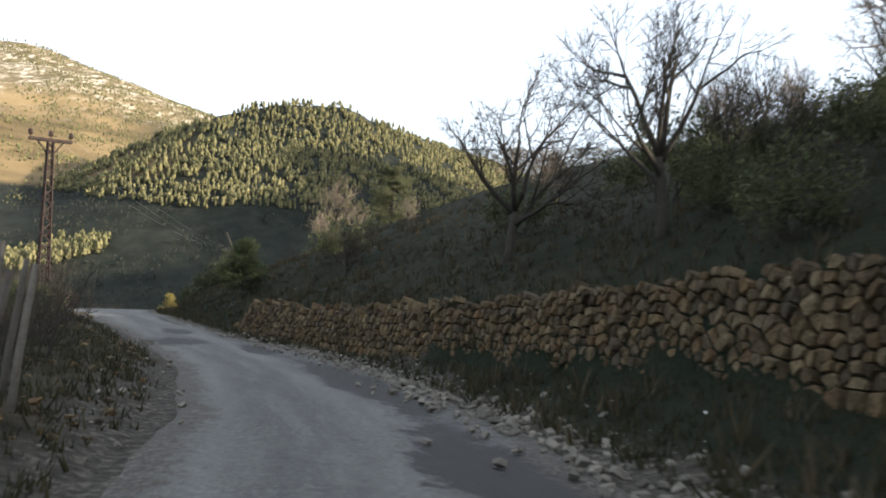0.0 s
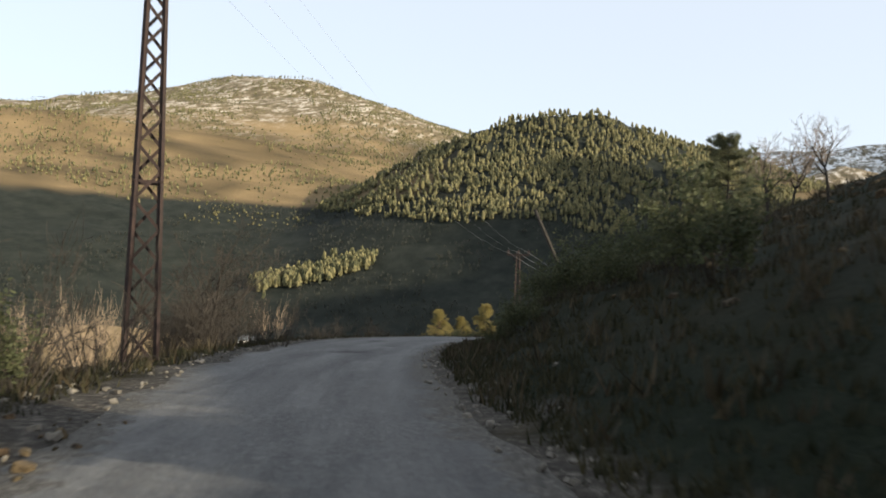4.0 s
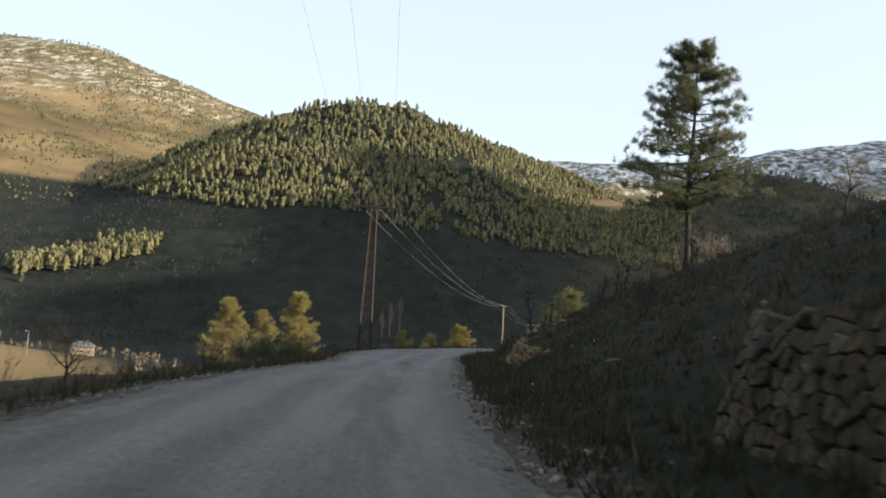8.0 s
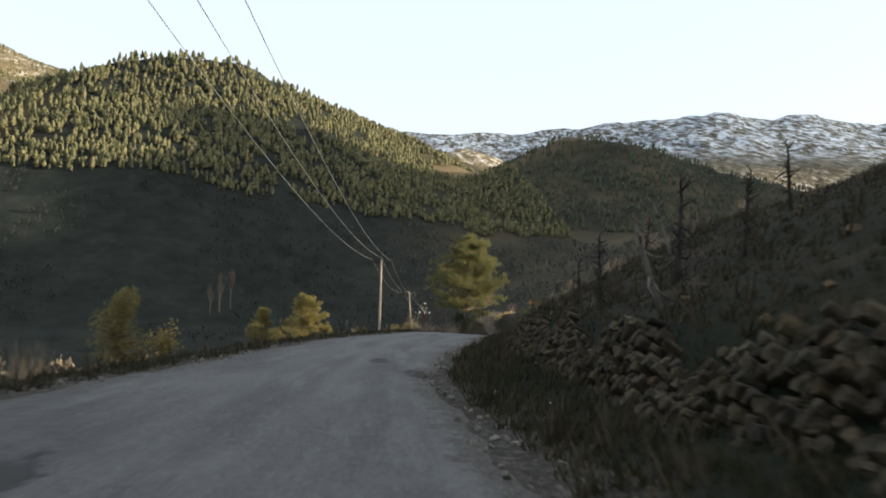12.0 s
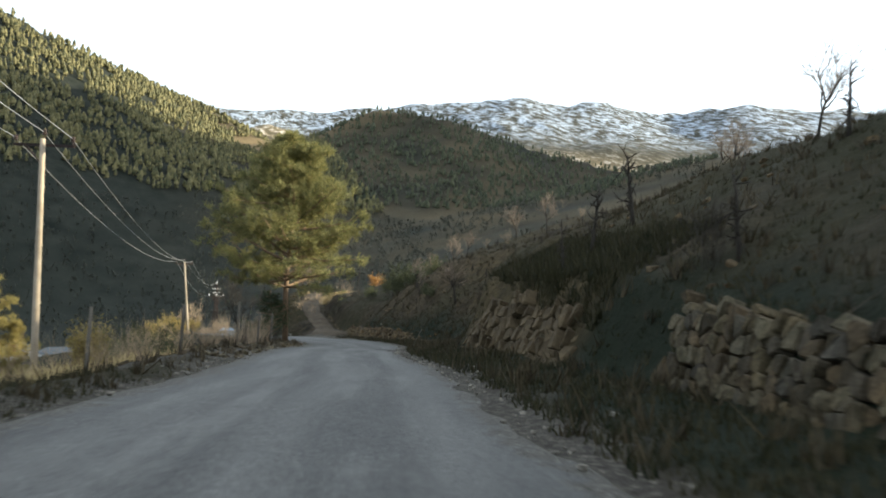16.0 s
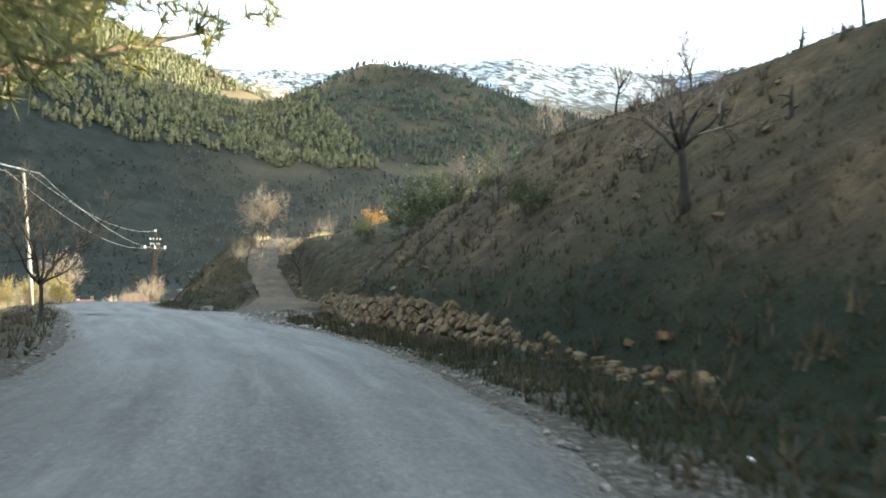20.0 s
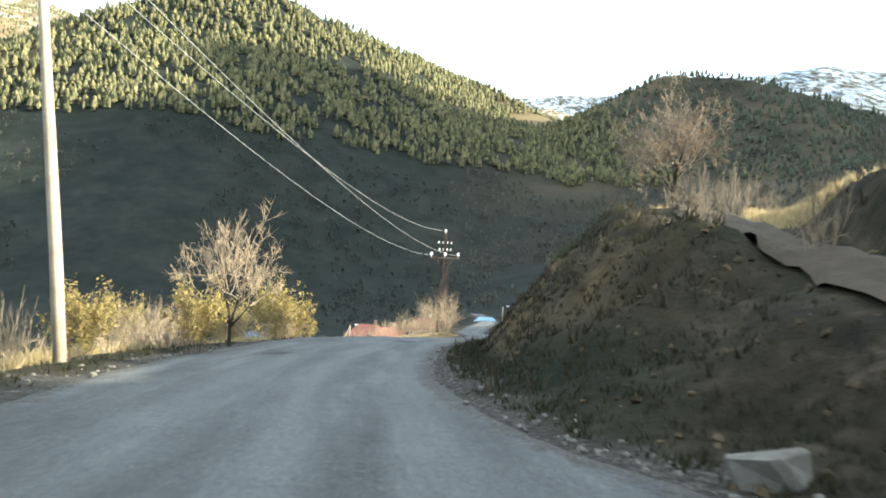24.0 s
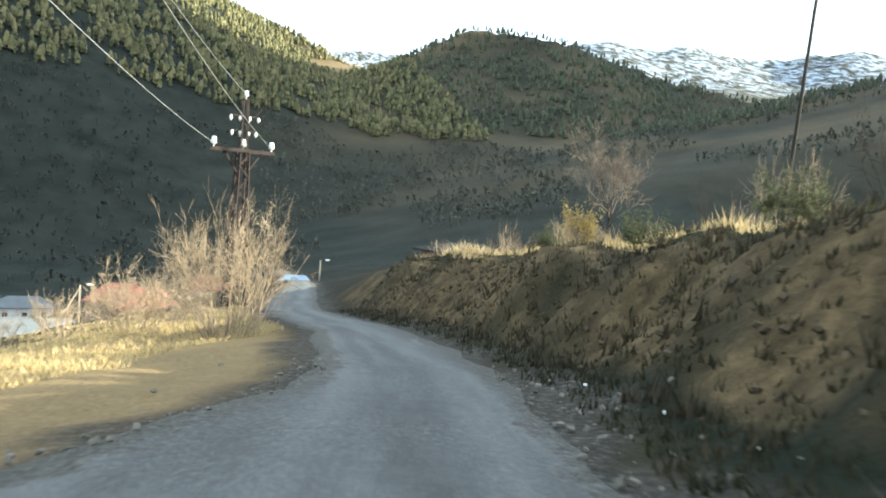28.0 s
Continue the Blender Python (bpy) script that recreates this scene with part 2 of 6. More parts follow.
# rows of the land on the left: y, heights at the verge and 7, 14, 28 and 60 m off
FALL = np.array([
    (-60, 0.4, 0.2, -1.5, -5, -13), (0, 0.3, 0.2, -1.5, -5, -13), (30, 0.2, 0.0, -1.5, -4.5, -12),
    (45, -0.1, -0.7, -1.8, -3.6, -10), (100, -0.15, -0.9, -2.0, -3.8, -10), (180, 0.05, -0.6, -1.8, -4.2, -11),
    (215, 0.2, -0.3, -1.8, -4.5, -12), (250, 0.0, -0.6, -2.0, -5.0, -12), (285, 0.0, -0.3, -1.8, -5.0, -11),
    (310, -0.05, -0.3, -1.2, -3.8, -8), (345, -0.1, -0.7, -2.2, -5.0, -9), (395, -0.3, -1.5, -4, -9, -17), (560, -0.3, -1.5, -4, -9, -17)])


def track_line(y):
    """The dirt track that leaves the road: its offset, its height over the road, and how far it is there."""
    d = np.interp(y, (250, 258, 264, 270, 277, 284, 290, 297, 308), (4.4, 5.2, 6.1, 7.0, 7.9, 8.8, 9.6, 10.7, 13.5))
    h = np.interp(y, (250, 258, 264, 270, 277, 284, 290, 297, 308), (0.0, 0.05, 0.15, 0.7, 2.0, 3.3, 4.5, 5.6, 6.4))
    return d, h, ease(249, 254, y) * (1 - ease(300, 308, y))


def beside(y, d):
    """Height over the road of the land beside it."""
    right = [np.interp(y, SLOPE[:, 0], SLOPE[:, k]) for k in range(1, 8)]
    foot, low, run, top, h12, h25, h45 = right
    edge_r, edge_l = np.interp(y, *RIGHT), np.interp(y, *LEFT)
    xs = [edge_r + 0.05, foot, foot + run, np.maximum(12.0, foot + run + 1), 25 + 0 * y, 45 + 0 * y, 130 + 0 * y]
    hs = [0 * y - 0.03, low, top, h12, h25, h45, h45 + 3.0]
    out = np.where(d < xs[0], -0.03, 0.0)
    for k in range(len(xs) - 1):
        inside = (d >= xs[k]) & (d < xs[k + 1])
        s = (d - xs[k]) / (xs[k + 1] - xs[k])
        out = np.where(inside, hs[k] + (hs[k + 1] - hs[k]) * s, out)
    out = np.where(d >= xs[-1], hs[-1] - (d - 130) * 0.12, out)
    fall = [np.interp(y, FALL[:, 0], FALL[:, k]) for k in range(1, 6)]
    xs = [-edge_l + 0.05, -edge_l + 1.2, 7 + 0 * y, 14 + 0 * y, 28 + 0 * y, 60 + 0 * y, 200 + 0 * y]
    hs = [0 * y - 0.03, *fall, fall[-1] - 25]
    e = -d
    for k in range(len(xs) - 1):
        inside = (e >= xs[k]) & (e < xs[k + 1])
        s = (e - xs[k]) / (xs[k + 1] - xs[k])
        out = np.where(inside, hs[k] + (hs[k + 1] - hs[k]) * s, out)
    out = np.where(e >= xs[-1], hs[-1], out)
    td, th, there = track_line(y)
    near = 1 - ease(1.4 + 1.2 * ease(280, 296, y), 2.8 + 2.0 * ease(280, 296, y), np.abs(d - td))
    out = out * (1 - near * there) + th * near * there
    return out


RIDGES = [  # slope, foot slope, points along the crest
    (0.42, [(-2150, 1530, 470), (-1910, 1960, 478), (-1730, 2130, 548), (-1580, 2330, 606), (-1510, 2410, 650), (-1365, 2380, 653), (-1175, 2370, 619), (-1015, 2280, 548), (-806, 2150, 446), (-628, 2000, 352), (-475, 1885, 267)]),
    (0.40, [(-1500, 900, 260), (-1060, 1190, 262), (-765, 1340, 238), (-650, 1400, 212), (-580, 1430, 190)]),
    (0.62, [(-420, 1230, 175), (-353, 1120, 190), (-265, 1098, 207), (-209, 1110, 217), (-143, 1165, 224), (-73, 1221, 215), (-4, 1312, 204), (52, 1416, 198), (141, 1538, 194), (300, 1700, 190)]),
    (0.40, [(52, 1400, 190), (130, 1290, 150), (175, 1215, 122), (230, 1120, 80)]),
    (0.50, [(160, 1250, 90), (192, 1235, 122), (215, 1221, 148), (267, 1191, 176), (348, 1125, 160), (445, 1076, 128), (560, 1000, 100), (720, 880, 90), (900, 700, 60)]),
    # mostly hidden spur on the right, added to help shade the valley
    (0.34, [(420, 800, 88), (480, 690, 98), (470, 560, 92), (520, 430, 80)]),
    # unseen ridge far to the right, added to cast the valley's shade
    (0.90, [(1500, 100, 380), (1500, 160, 425), (1500, 240, 500), (1500, 370, 540), (1500, 450, 534), (1500, 470, 540), (1500, 520, 590), (1500, 600, 598), (1500, 640, 606), (1500, 685, 655), (1500, 735, 655), (1500, 795, 595), (1500, 860, 550), (1500, 1000, 535)]),
    (0.40, [(200, 2740, 340), (370, 2740, 398), (540, 2700, 330)]),
    (0.40, [(-400, 4450, 665), (233, 4460, 704), (502, 4436, 719), (835, 4382, 727), (1055, 4330, 743), (1328, 4250, 797), (1590, 4155, 812), (1830, 4050, 850), (1997, 3965, 805), (2128, 3890, 843), (2320, 3774, 797), (2505, 3647, 781), (2742, 3462, 820), (2910, 3313, 789), (3500, 2630, 760), (4000, 1600, 680)]),
]


def far_land(x, y):
    """The valley and the hills round it, with two ridges added to shade it."""
    z = -42 - 0.035 * np.clip(y - 350, -200, 600) + 0 * x
    z = z + 0.09 * np.maximum(np.abs(x + 60) - 450, 0)
    for slope, points in RIDGES:
        best = np.full(np.shape(x), -1e9)
        for (ax, ay, az), (bx, by, bz) in zip(points, points[1:]):
            dx, dy = bx - ax, by - ay
            s = np.clip(((x - ax) * dx + (y - ay) * dy) / (dx * dx + dy * dy), 0, 1)
            r = np.hypot(x - ax - s * dx, y - ay - s * dy)
            h = az + s * (bz - az)
            rel = r / np.maximum(h + 60, 30)
            best = np.maximum(best, h - slope * r * (1 - 0.06 * np.minimum(rel, 2.0)) - 0.10 * 8 * (1 - np.exp(-r / 25)))
        k = 14.0
        z = np.maximum(z, best) + k * np.exp(-np.abs(z - best) / k) * 0.5
    rough = ease(150, 700, np.hypot(x + 10, y - 170))
    size = ease(-40, 200, z)
    z = z + 8 * np.exp(-((x + 215) / 80) ** 2 - ((y - 370) / 80) ** 2) + 14 * np.exp(-((x + 268) / 46) ** 2 - ((y - 335) / 75) ** 2)
    return z + rough * (26 * fbm(x / 170, y / 170, 5, 3) * (0.35 + size) + 60 * fbm(x / 700, y / 700, 3, 9) * ease(1200, 3000, np.hypot(x, y)))


def land(x, y):
    """Height of the ground."""
    x, y = np.asarray(x, float), np.asarray(y, float)
    yc = np.clip(y, -60, 560)
    d = (x - lane_x(yc)) * np.cos(lane_turn(yc))
    rough = ease(0.3, 3.0, np.maximum(d - np.interp(yc, *RIGHT), np.interp(yc, *LEFT) - d))
    near = lane_z(yc) + beside(yc, d) + rough * (0.5 * fbm(x / 2.6, y / 2.6, 4, 5) + 1.2 * fbm(x / 14, y / 14, 3, 6) * ease(4, 14, np.abs(d)))
    cut = ease(268, 276, yc) * (1 - ease(345, 360, yc)) * ease(2.6, 3.6, d) * (1 - ease(7, 10, d))
    near = near + cut * (1.1 * fbm(x / 1.5, y / 1.5, 4, 15) + 0.9 * fbm(x / 4.0, y / 4.0, 2, 16))
    away = np.maximum(ease(70, 190, -d), ease(140, 330, d))
    away = np.maximum(away, ease(470, 600, y))
    return near * (1 - away) + far_land(x, y) * away


def on(y, d, lift=0.0):
    """The place on the ground d metres to the right of the lane at y."""
    px, py = spot(y, d)
    return Vector((float(px), float(py), float(land(px, py)) + lift))


# ---- materials of the land ----


def ground_material():
    m = bpy.data.materials.new("hill_ground")
    m.use_nodes = True
    tree = m.node_tree
    surface = tree.nodes["Principled BSDF"]
    zone = tree.nodes.new("ShaderNodeVertexColor")
    zone.layer_name = "cover"
    split = tree.nodes.new("ShaderNodeSeparateColor")
    tree.links.new(zone.outputs[0], split.inputs[0])
    broad, mid, fine = noise_node(tree, 0.11, 5), noise_node(tree, 1.1, 6, 0.65), noise_node(tree, 14.0, 5, 0.7)
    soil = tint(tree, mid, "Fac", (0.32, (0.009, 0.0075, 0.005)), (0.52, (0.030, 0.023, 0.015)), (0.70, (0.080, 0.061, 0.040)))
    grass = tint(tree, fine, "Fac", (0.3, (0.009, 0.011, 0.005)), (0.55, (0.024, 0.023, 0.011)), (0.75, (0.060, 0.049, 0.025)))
    patches = tint(tree, broad, "Fac", (0.35, (0, 0, 0)), (0.62, (1, 1, 1)))
    wild = blend(tree, patches.outputs[0], soil.outputs[0], grass.outputs[0])
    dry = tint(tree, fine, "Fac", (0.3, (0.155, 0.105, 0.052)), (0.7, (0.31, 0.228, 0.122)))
    far_place, far_squeeze = tree.nodes.new("ShaderNodeTexCoord"), tree.nodes.new("ShaderNodeMapping")
    far_squeeze.inputs["Scale"].default_value = (1.0, 0.45, 0.5)
    tree.links.new(far_place.outputs["Object"], far_squeeze.inputs["Vector"])

    def far_noise(scale, detail, rough):
        node = noise_node(tree, scale, detail, rough)
        tree.links.new(far_squeeze.outputs[0], node.inputs["Vector"])
        return node

    rock_n = far_noise(0.042, 12, 0.74)
    rock = tint(tree, rock_n, "Fac", (0.38, (0.075, 0.066, 0.040)), (0.51, (0.17, 0.135, 0.085)), (0.60, (0.48, 0.44, 0.38)))
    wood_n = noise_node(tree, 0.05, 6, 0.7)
    # dark wood colour also holds the shade of the valley and left slopes
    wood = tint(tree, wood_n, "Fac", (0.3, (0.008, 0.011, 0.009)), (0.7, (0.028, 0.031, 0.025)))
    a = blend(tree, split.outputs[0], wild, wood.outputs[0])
    b = blend(tree, split.outputs[1], a, rock.outputs[0])
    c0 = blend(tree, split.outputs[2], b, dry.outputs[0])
    other = tree.nodes.new("ShaderNodeVertexColor")
    other.layer_name = "cover_b"
    split_b = tree.nodes.new("ShaderNodeSeparateColor")
    tree.links.new(other.outputs[0], split_b.inputs[0])
    grit_n = noise_node(tree, 9.0, 6, 0.75)
    grit = tint(tree, grit_n, "Fac", (0.34, (0.018, 0.016, 0.014)), (0.52, (0.052, 0.047, 0.040)), (0.68, (0.15, 0.137, 0.118)))
    dark_green = tint(tree, fine, "Fac", (0.3, (0.004, 0.007, 0.004)), (0.6, (0.011, 0.015, 0.008)), (0.8, (0.028, 0.030, 0.016)))
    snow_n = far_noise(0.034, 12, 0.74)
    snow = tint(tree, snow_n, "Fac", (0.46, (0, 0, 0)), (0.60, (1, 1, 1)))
    # snow tone is blue-grey: the distance haze is put into its colour
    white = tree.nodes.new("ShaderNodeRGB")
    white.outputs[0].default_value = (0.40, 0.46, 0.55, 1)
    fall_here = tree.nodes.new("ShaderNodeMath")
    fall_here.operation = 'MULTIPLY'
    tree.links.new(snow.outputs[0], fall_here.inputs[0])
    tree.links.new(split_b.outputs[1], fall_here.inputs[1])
    clay_n = noise_node(tree, 1.6, 7, 0.7)
    clay = tint(tree, clay_n, "Fac", (0.32, (0.036, 0.026, 0.014)), (0.52, (0.092, 0.066, 0.034)), (0.72, (0.18, 0.130, 0.068)))
    c1 = blend(tree, split_b.outputs[2], c0, dark_green.outputs[0])
    c2 = blend(tree, split_b.outputs[0], c1, grit.outputs[0])
    c3 = blend(tree, other.outputs[1], c2, clay.outputs[0])
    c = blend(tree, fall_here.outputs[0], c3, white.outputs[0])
    tree.links.new(c, surface.inputs["Base Color"])
    surface.inputs["Roughness"].default_value = 0.95
    surface.inputs["Specular IOR Level"].default_value = 0.1
    relief = tree.nodes.new("ShaderNodeBump")
    relief.inputs["Strength"].default_value = 0.8
    relief.inputs["Distance"].default_value = 0.22
    tree.links.new(mid.outputs["Fac"], relief.inputs["Height"])
    second = tree.nodes.new("ShaderNodeBump")
    second.inputs["Strength"].default_value = 0.7
    second.inputs["Distance"].default_value = 0.05
    tree.links.new(fine.outputs["Fac"], second.inputs["Height"])
    tree.links.new(relief.outputs[0], second.inputs["Normal"])
    tree.links.new(second.outputs[0], surface.inputs["Normal"])
    return m


GROUND = ground_material()


def steps(first, last, growth, start):
    out, v, s = [], start, first
    while v < last:
        v += s
        s *= growth
        out.append(v)
    return out


def build_ground():
    cols = list(np.arange(-9, 14.01, 0.3)) + list(np.arange(14.8, 30, 0.9)) + steps(1.2, 4950, 1.055, 30.0)
    # finer columns for the unseen shading ridge
    cols = sorted(cols + list(np.arange(1380.0, 1640.0, 14.0)))
    cols = [-c for c in steps(0.5, 4950, 1.055, 9.0)][::-1] + cols
    rows = [-r for r in steps(1.5, 2500, 1.10, 20.0)][::-1] + list(np.arange(-20, 330, 0.55)) + list(np.arange(330, 400, 1.2)) + steps(1.5, 4850, 1.018, 400.0)
    d, y = np.meshgrid(np.array(cols), np.array(rows))
    yc = np.clip(y, -60, 560)
    x = lane_x(yc) + d / np.cos(lane_turn(yc))
    z = land(x, y)
    n, w = len(rows), len(cols)
    index = np.arange(n * w).reshape(n, w)
    faces = np.stack([index[:-1, :-1], index[:-1, 1:], index[1:, 1:], index[1:, :-1]], -1).reshape(-1, 4)
    data = bpy.data.meshes.new("ground")
    data.from_pydata(np.stack([x, y, z], -1).reshape(-1, 3).tolist(), [], faces.tolist())
    data.polygons.foreach_set("use_smooth", [True] * len(data.polygons))
    data.materials.append(GROUND)
    r = np.hypot(x + 10, y - 170)
    bearing = np.degrees(np.arctan2(x + 10, y - 170))
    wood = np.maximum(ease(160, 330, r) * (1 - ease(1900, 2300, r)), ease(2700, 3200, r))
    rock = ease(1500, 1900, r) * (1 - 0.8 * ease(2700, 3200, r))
    # tan ends sharply at the mountain's shadow line; shade below is painted as wood
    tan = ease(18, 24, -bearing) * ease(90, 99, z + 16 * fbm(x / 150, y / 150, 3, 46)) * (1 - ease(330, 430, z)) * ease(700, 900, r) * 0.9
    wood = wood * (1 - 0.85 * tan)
    haze_lift = ease(-30, 200, x) * ease(350, 600, r) * (1 - ease(1700, 2100, r)) * (0.16 + 0.5 * fbm(x / 45, y / 45, 4, 47))      # right hills made paler: haze brightness put into the ground colour
    dn = (x - lane_x(yc)) * np.cos(lane_turn(yc))
    terrace = np.exp(-((x - 150) / 70) ** 2 - ((y - 1230) / 70) ** 2)
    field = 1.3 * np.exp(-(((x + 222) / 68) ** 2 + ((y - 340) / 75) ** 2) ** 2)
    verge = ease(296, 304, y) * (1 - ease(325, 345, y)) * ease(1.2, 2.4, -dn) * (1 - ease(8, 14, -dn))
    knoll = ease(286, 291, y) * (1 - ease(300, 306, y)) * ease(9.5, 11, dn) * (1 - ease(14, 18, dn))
    dry = np.clip(np.clip(haze_lift, 0, 1) + tan * (0.6 + 1.7 * fbm(x / 60, y / 60, 4, 45)) + terrace * 0.7 + field * 0.55 + verge + knoll, 0, 1)
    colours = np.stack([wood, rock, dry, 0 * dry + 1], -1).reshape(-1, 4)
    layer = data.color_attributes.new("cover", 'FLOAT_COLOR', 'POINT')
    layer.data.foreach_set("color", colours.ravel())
    edge_r, edge_l = np.interp(yc, *RIGHT), np.interp(yc, *LEFT)
    foot = np.interp(yc, SLOPE[:, 0], SLOPE[:, 1])
    out = np.maximum(dn - edge_r, edge_l - dn)
    ragged = 2.2 * fbm(x / 1.5, y / 1.5, 3, 41)
    gravel = (1 - ease(0.25, 0.9, out + ragged)) * (y > -60) * (y < 480)
    apron = ease(246, 251, y) * (1 - ease(258, 262, y)) * ease(2.0, 3.0, dn) * (1 - ease(foot - 0.8, foot - 0.2, dn))
    dump = ease(199, 205, y) * (1 - ease(228, 235, y)) * ease(0.0, 0.6, edge_l - dn) * (1 - ease(3.2, 5.0, edge_l - dn + 2.0 * ragged))
    gravel = np.clip(gravel + apron + dump, 0, 1)
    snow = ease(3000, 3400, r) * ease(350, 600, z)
    dark_green = ease(edge_r + 0.3, edge_r + 0.9, dn) * (1 - ease(foot + 0.5, foot + 2.5, dn)) * (y < 262)
    dark_green = np.maximum(dark_green, ease(edge_r + 0.4, edge_r + 1.0, dn) * (1 - ease(foot + 0.1, foot + 1.0, dn)) * ease(272, 278, y) * (1 - ease(316, 324, y)))
    # the same dark green, thinner, over the slope of the first stretch
    dark_green = np.maximum(dark_green, 0.75 * ease(foot, foot + 1.5, dn) * (1 - ease(30, 45, dn)) * (1 - ease(118, 170, y)))
    dark_green = np.clip(dark_green + ragged * 0.4 * (dark_green > 0.05), 0, 1)
    cut = ease(276, 284, y) * (1 - ease(346, 370, y)) * ease(foot - 0.2, foot + 0.4, dn) * (1 - ease(foot + 2.2, foot + 3.2, dn))
    cliff = ease(195, 198, y) * (1 - ease(209, 212, y)) * ease(foot - 0.1, foot + 0.2, dn) * (1 - ease(foot + 1.2, foot + 2.2, dn))
    bare = ease(294, 302, y) * (1 - ease(322, 332, y)) * ease(-0.2, 0.6, edge_l - dn) * (1 - ease(2.4, 4.0, edge_l - dn))
    worn = ease(196, 214, y) * (1 - ease(255, 268, y)) * ease(foot + 1.0, foot + 3.0, dn) * (1 - ease(30, 50, dn))
    clay = np.clip(cut * (0.5 + 0.5 * ease(280, 294, y)) * (0.75 + 1.3 * ragged + 1.2 * fbm(x / 4.5, y / 4.5, 2, 49)) + 0.5 * cliff + 0.25 * bare + worn * (0.26 + 0.9 * fbm(x / 3.0, y / 3.0, 3, 48)), 0, 1)
    layer = data.color_attributes.new("cover_b", 'FLOAT_COLOR', 'POINT')
    layer.data.foreach_set("color", np.stack([gravel, snow, dark_green, clay], -1).reshape(-1, 4).ravel())
    data.update()
    ob = new("ground", data)
    tagged(ob, "rough brown and green hillside ground running down into a wooded valley", "ground", kind="structure")


build_ground()


def road_material():
    m = bpy.data.materials.new("worn_asphalt")
    m.use_nodes = True
    tree = m.node_tree
    surface = tree.nodes["Principled BSDF"]
    zone = tree.nodes.new("ShaderNodeVertexColor")
    zone.layer_name = "wear"
    split = tree.nodes.new("ShaderNodeSeparateColor")
    tree.links.new(zone.outputs[0], split.inputs[0])
    along = tree.nodes.new("ShaderNodeAttribute")
    along.attribute_name = "lane"
    squeeze = tree.nodes.new("ShaderNodeMapping")
    squeeze.inputs["Scale"].default_value = (1.6, 0.16, 1.0)
    tree.links.new(along.outputs["Vector"], squeeze.inputs["Vector"])
    streak = tree.nodes.new("ShaderNodeTexNoise")         # worn and tracked stripes that run with the road
    streak.inputs["Scale"].default_value, streak.inputs["Detail"].default_value, streak.inputs["Roughness"].default_value = 1.0, 6, 0.62
    tree.links.new(squeeze.outputs[0], streak.inputs["Vector"])
    broad, mid, grit_n, fine = noise_node(tree, 0.45, 7, 0.65), noise_node(tree, 3.0, 8, 0.72), noise_node(tree, 17.0, 5, 0.8), noise_node(tree, 70.0, 3, 0.7)
    base = tint(tree, mid, "Fac", (0.30, (0.031, 0.031, 0.032)), (0.5, (0.076, 0.076, 0.076)), (0.70, (0.137, 0.136, 0.132)))
    worn = tint(tree, streak, "Fac", (0.36, (0.034, 0.034, 0.036)), (0.50, (0.087, 0.087, 0.086)), (0.62, (0.179, 0.177, 0.172)))
    grit = tint(tree, grit_n, "Fac", (0.36, (0.029, 0.029, 0.030)), (0.52, (0.083, 0.082, 0.080)), (0.66, (0.213, 0.209, 0.202)))
    k = tree.nodes.new("ShaderNodeValue")
    k.outputs[0].default_value = 0.6
    first = blend(tree, k.outputs[0], base.outputs[0], worn.outputs[0])
    loose = tint(tree, broad, "Fac", (0.40, (0.2, 0.2, 0.2)), (0.62, (0.62, 0.62, 0.62)))
    second = blend(tree, loose.outputs[0], first, grit.outputs[0])

    def ragged(channel, strength, at, soft=0.08):
        """A mask whose edge the middle noise makes uneven."""
        shift = tree.nodes.new("ShaderNodeMath")
        shift.operation = 'MULTIPLY_ADD'
        shift.inputs[1].default_value = strength
        tree.links.new(mid.outputs["Fac"], shift.inputs[0])
        tree.links.new(split.outputs[channel], shift.inputs[2])
        centre = tree.nodes.new("ShaderNodeMath")
        centre.operation = 'SUBTRACT'
        centre.inputs[1].default_value = strength / 2
        tree.links.new(shift.outputs[0], centre.inputs[0])
        return tint(tree, centre, 0, (at, (0, 0, 0)), (at + soft, (1, 1, 1))).outputs[0]

    light = tint(tree, grit_n, "Fac", (0.34, (0.080, 0.080, 0.079)), (0.66, (0.185, 0.183, 0.178)))
    dark = tint(tree, fine, "Fac", (0.3, (0.016, 0.016, 0.017)), (0.7, (0.048, 0.047, 0.046)))
    stone = tint(tree, grit_n, "Fac", (0.36, (0.022, 0.020, 0.017)), (0.52, (0.065, 0.060, 0.051)), (0.66, (0.17, 0.158, 0.138)))
    third = tree.nodes.new("ShaderNodeMix")
    third.data_type = 'RGBA'
    half = tree.nodes.new("ShaderNodeMath")
    half.operation = 'MULTIPLY'
    half.inputs[1].default_value = 0.75
    tree.links.new(split.outputs[0], half.inputs[0])
    tree.links.new(half.outputs[0], third.inputs[0])
    tree.links.new(second, third.inputs[6])
    tree.links.new(light.outputs[0], third.inputs[7])
    fourth = blend(tree, ragged(1, 1.7, 0.42, 0.16), third.outputs[2], dark.outputs[0])
    fifth = blend(tree, ragged(2, 2.2, 0.55, 0.2), fourth, stone.outputs[0])
    tree.links.new(fifth, surface.inputs["Base Color"])
    surface.inputs["Roughness"].default_value = 0.8
    surface.inputs["Specular IOR Level"].default_value = 0.3
    relief = tree.nodes.new("ShaderNodeBump")
    relief.inputs["Strength"].default_value = 0.8
    relief.inputs["Distance"].default_value = 0.03
    tree.links.new(grit_n.outputs["Fac"], relief.inputs["Height"])
    uneven = tree.nodes.new("ShaderNodeBump")
    uneven.inputs["Strength"].default_value = 0.6
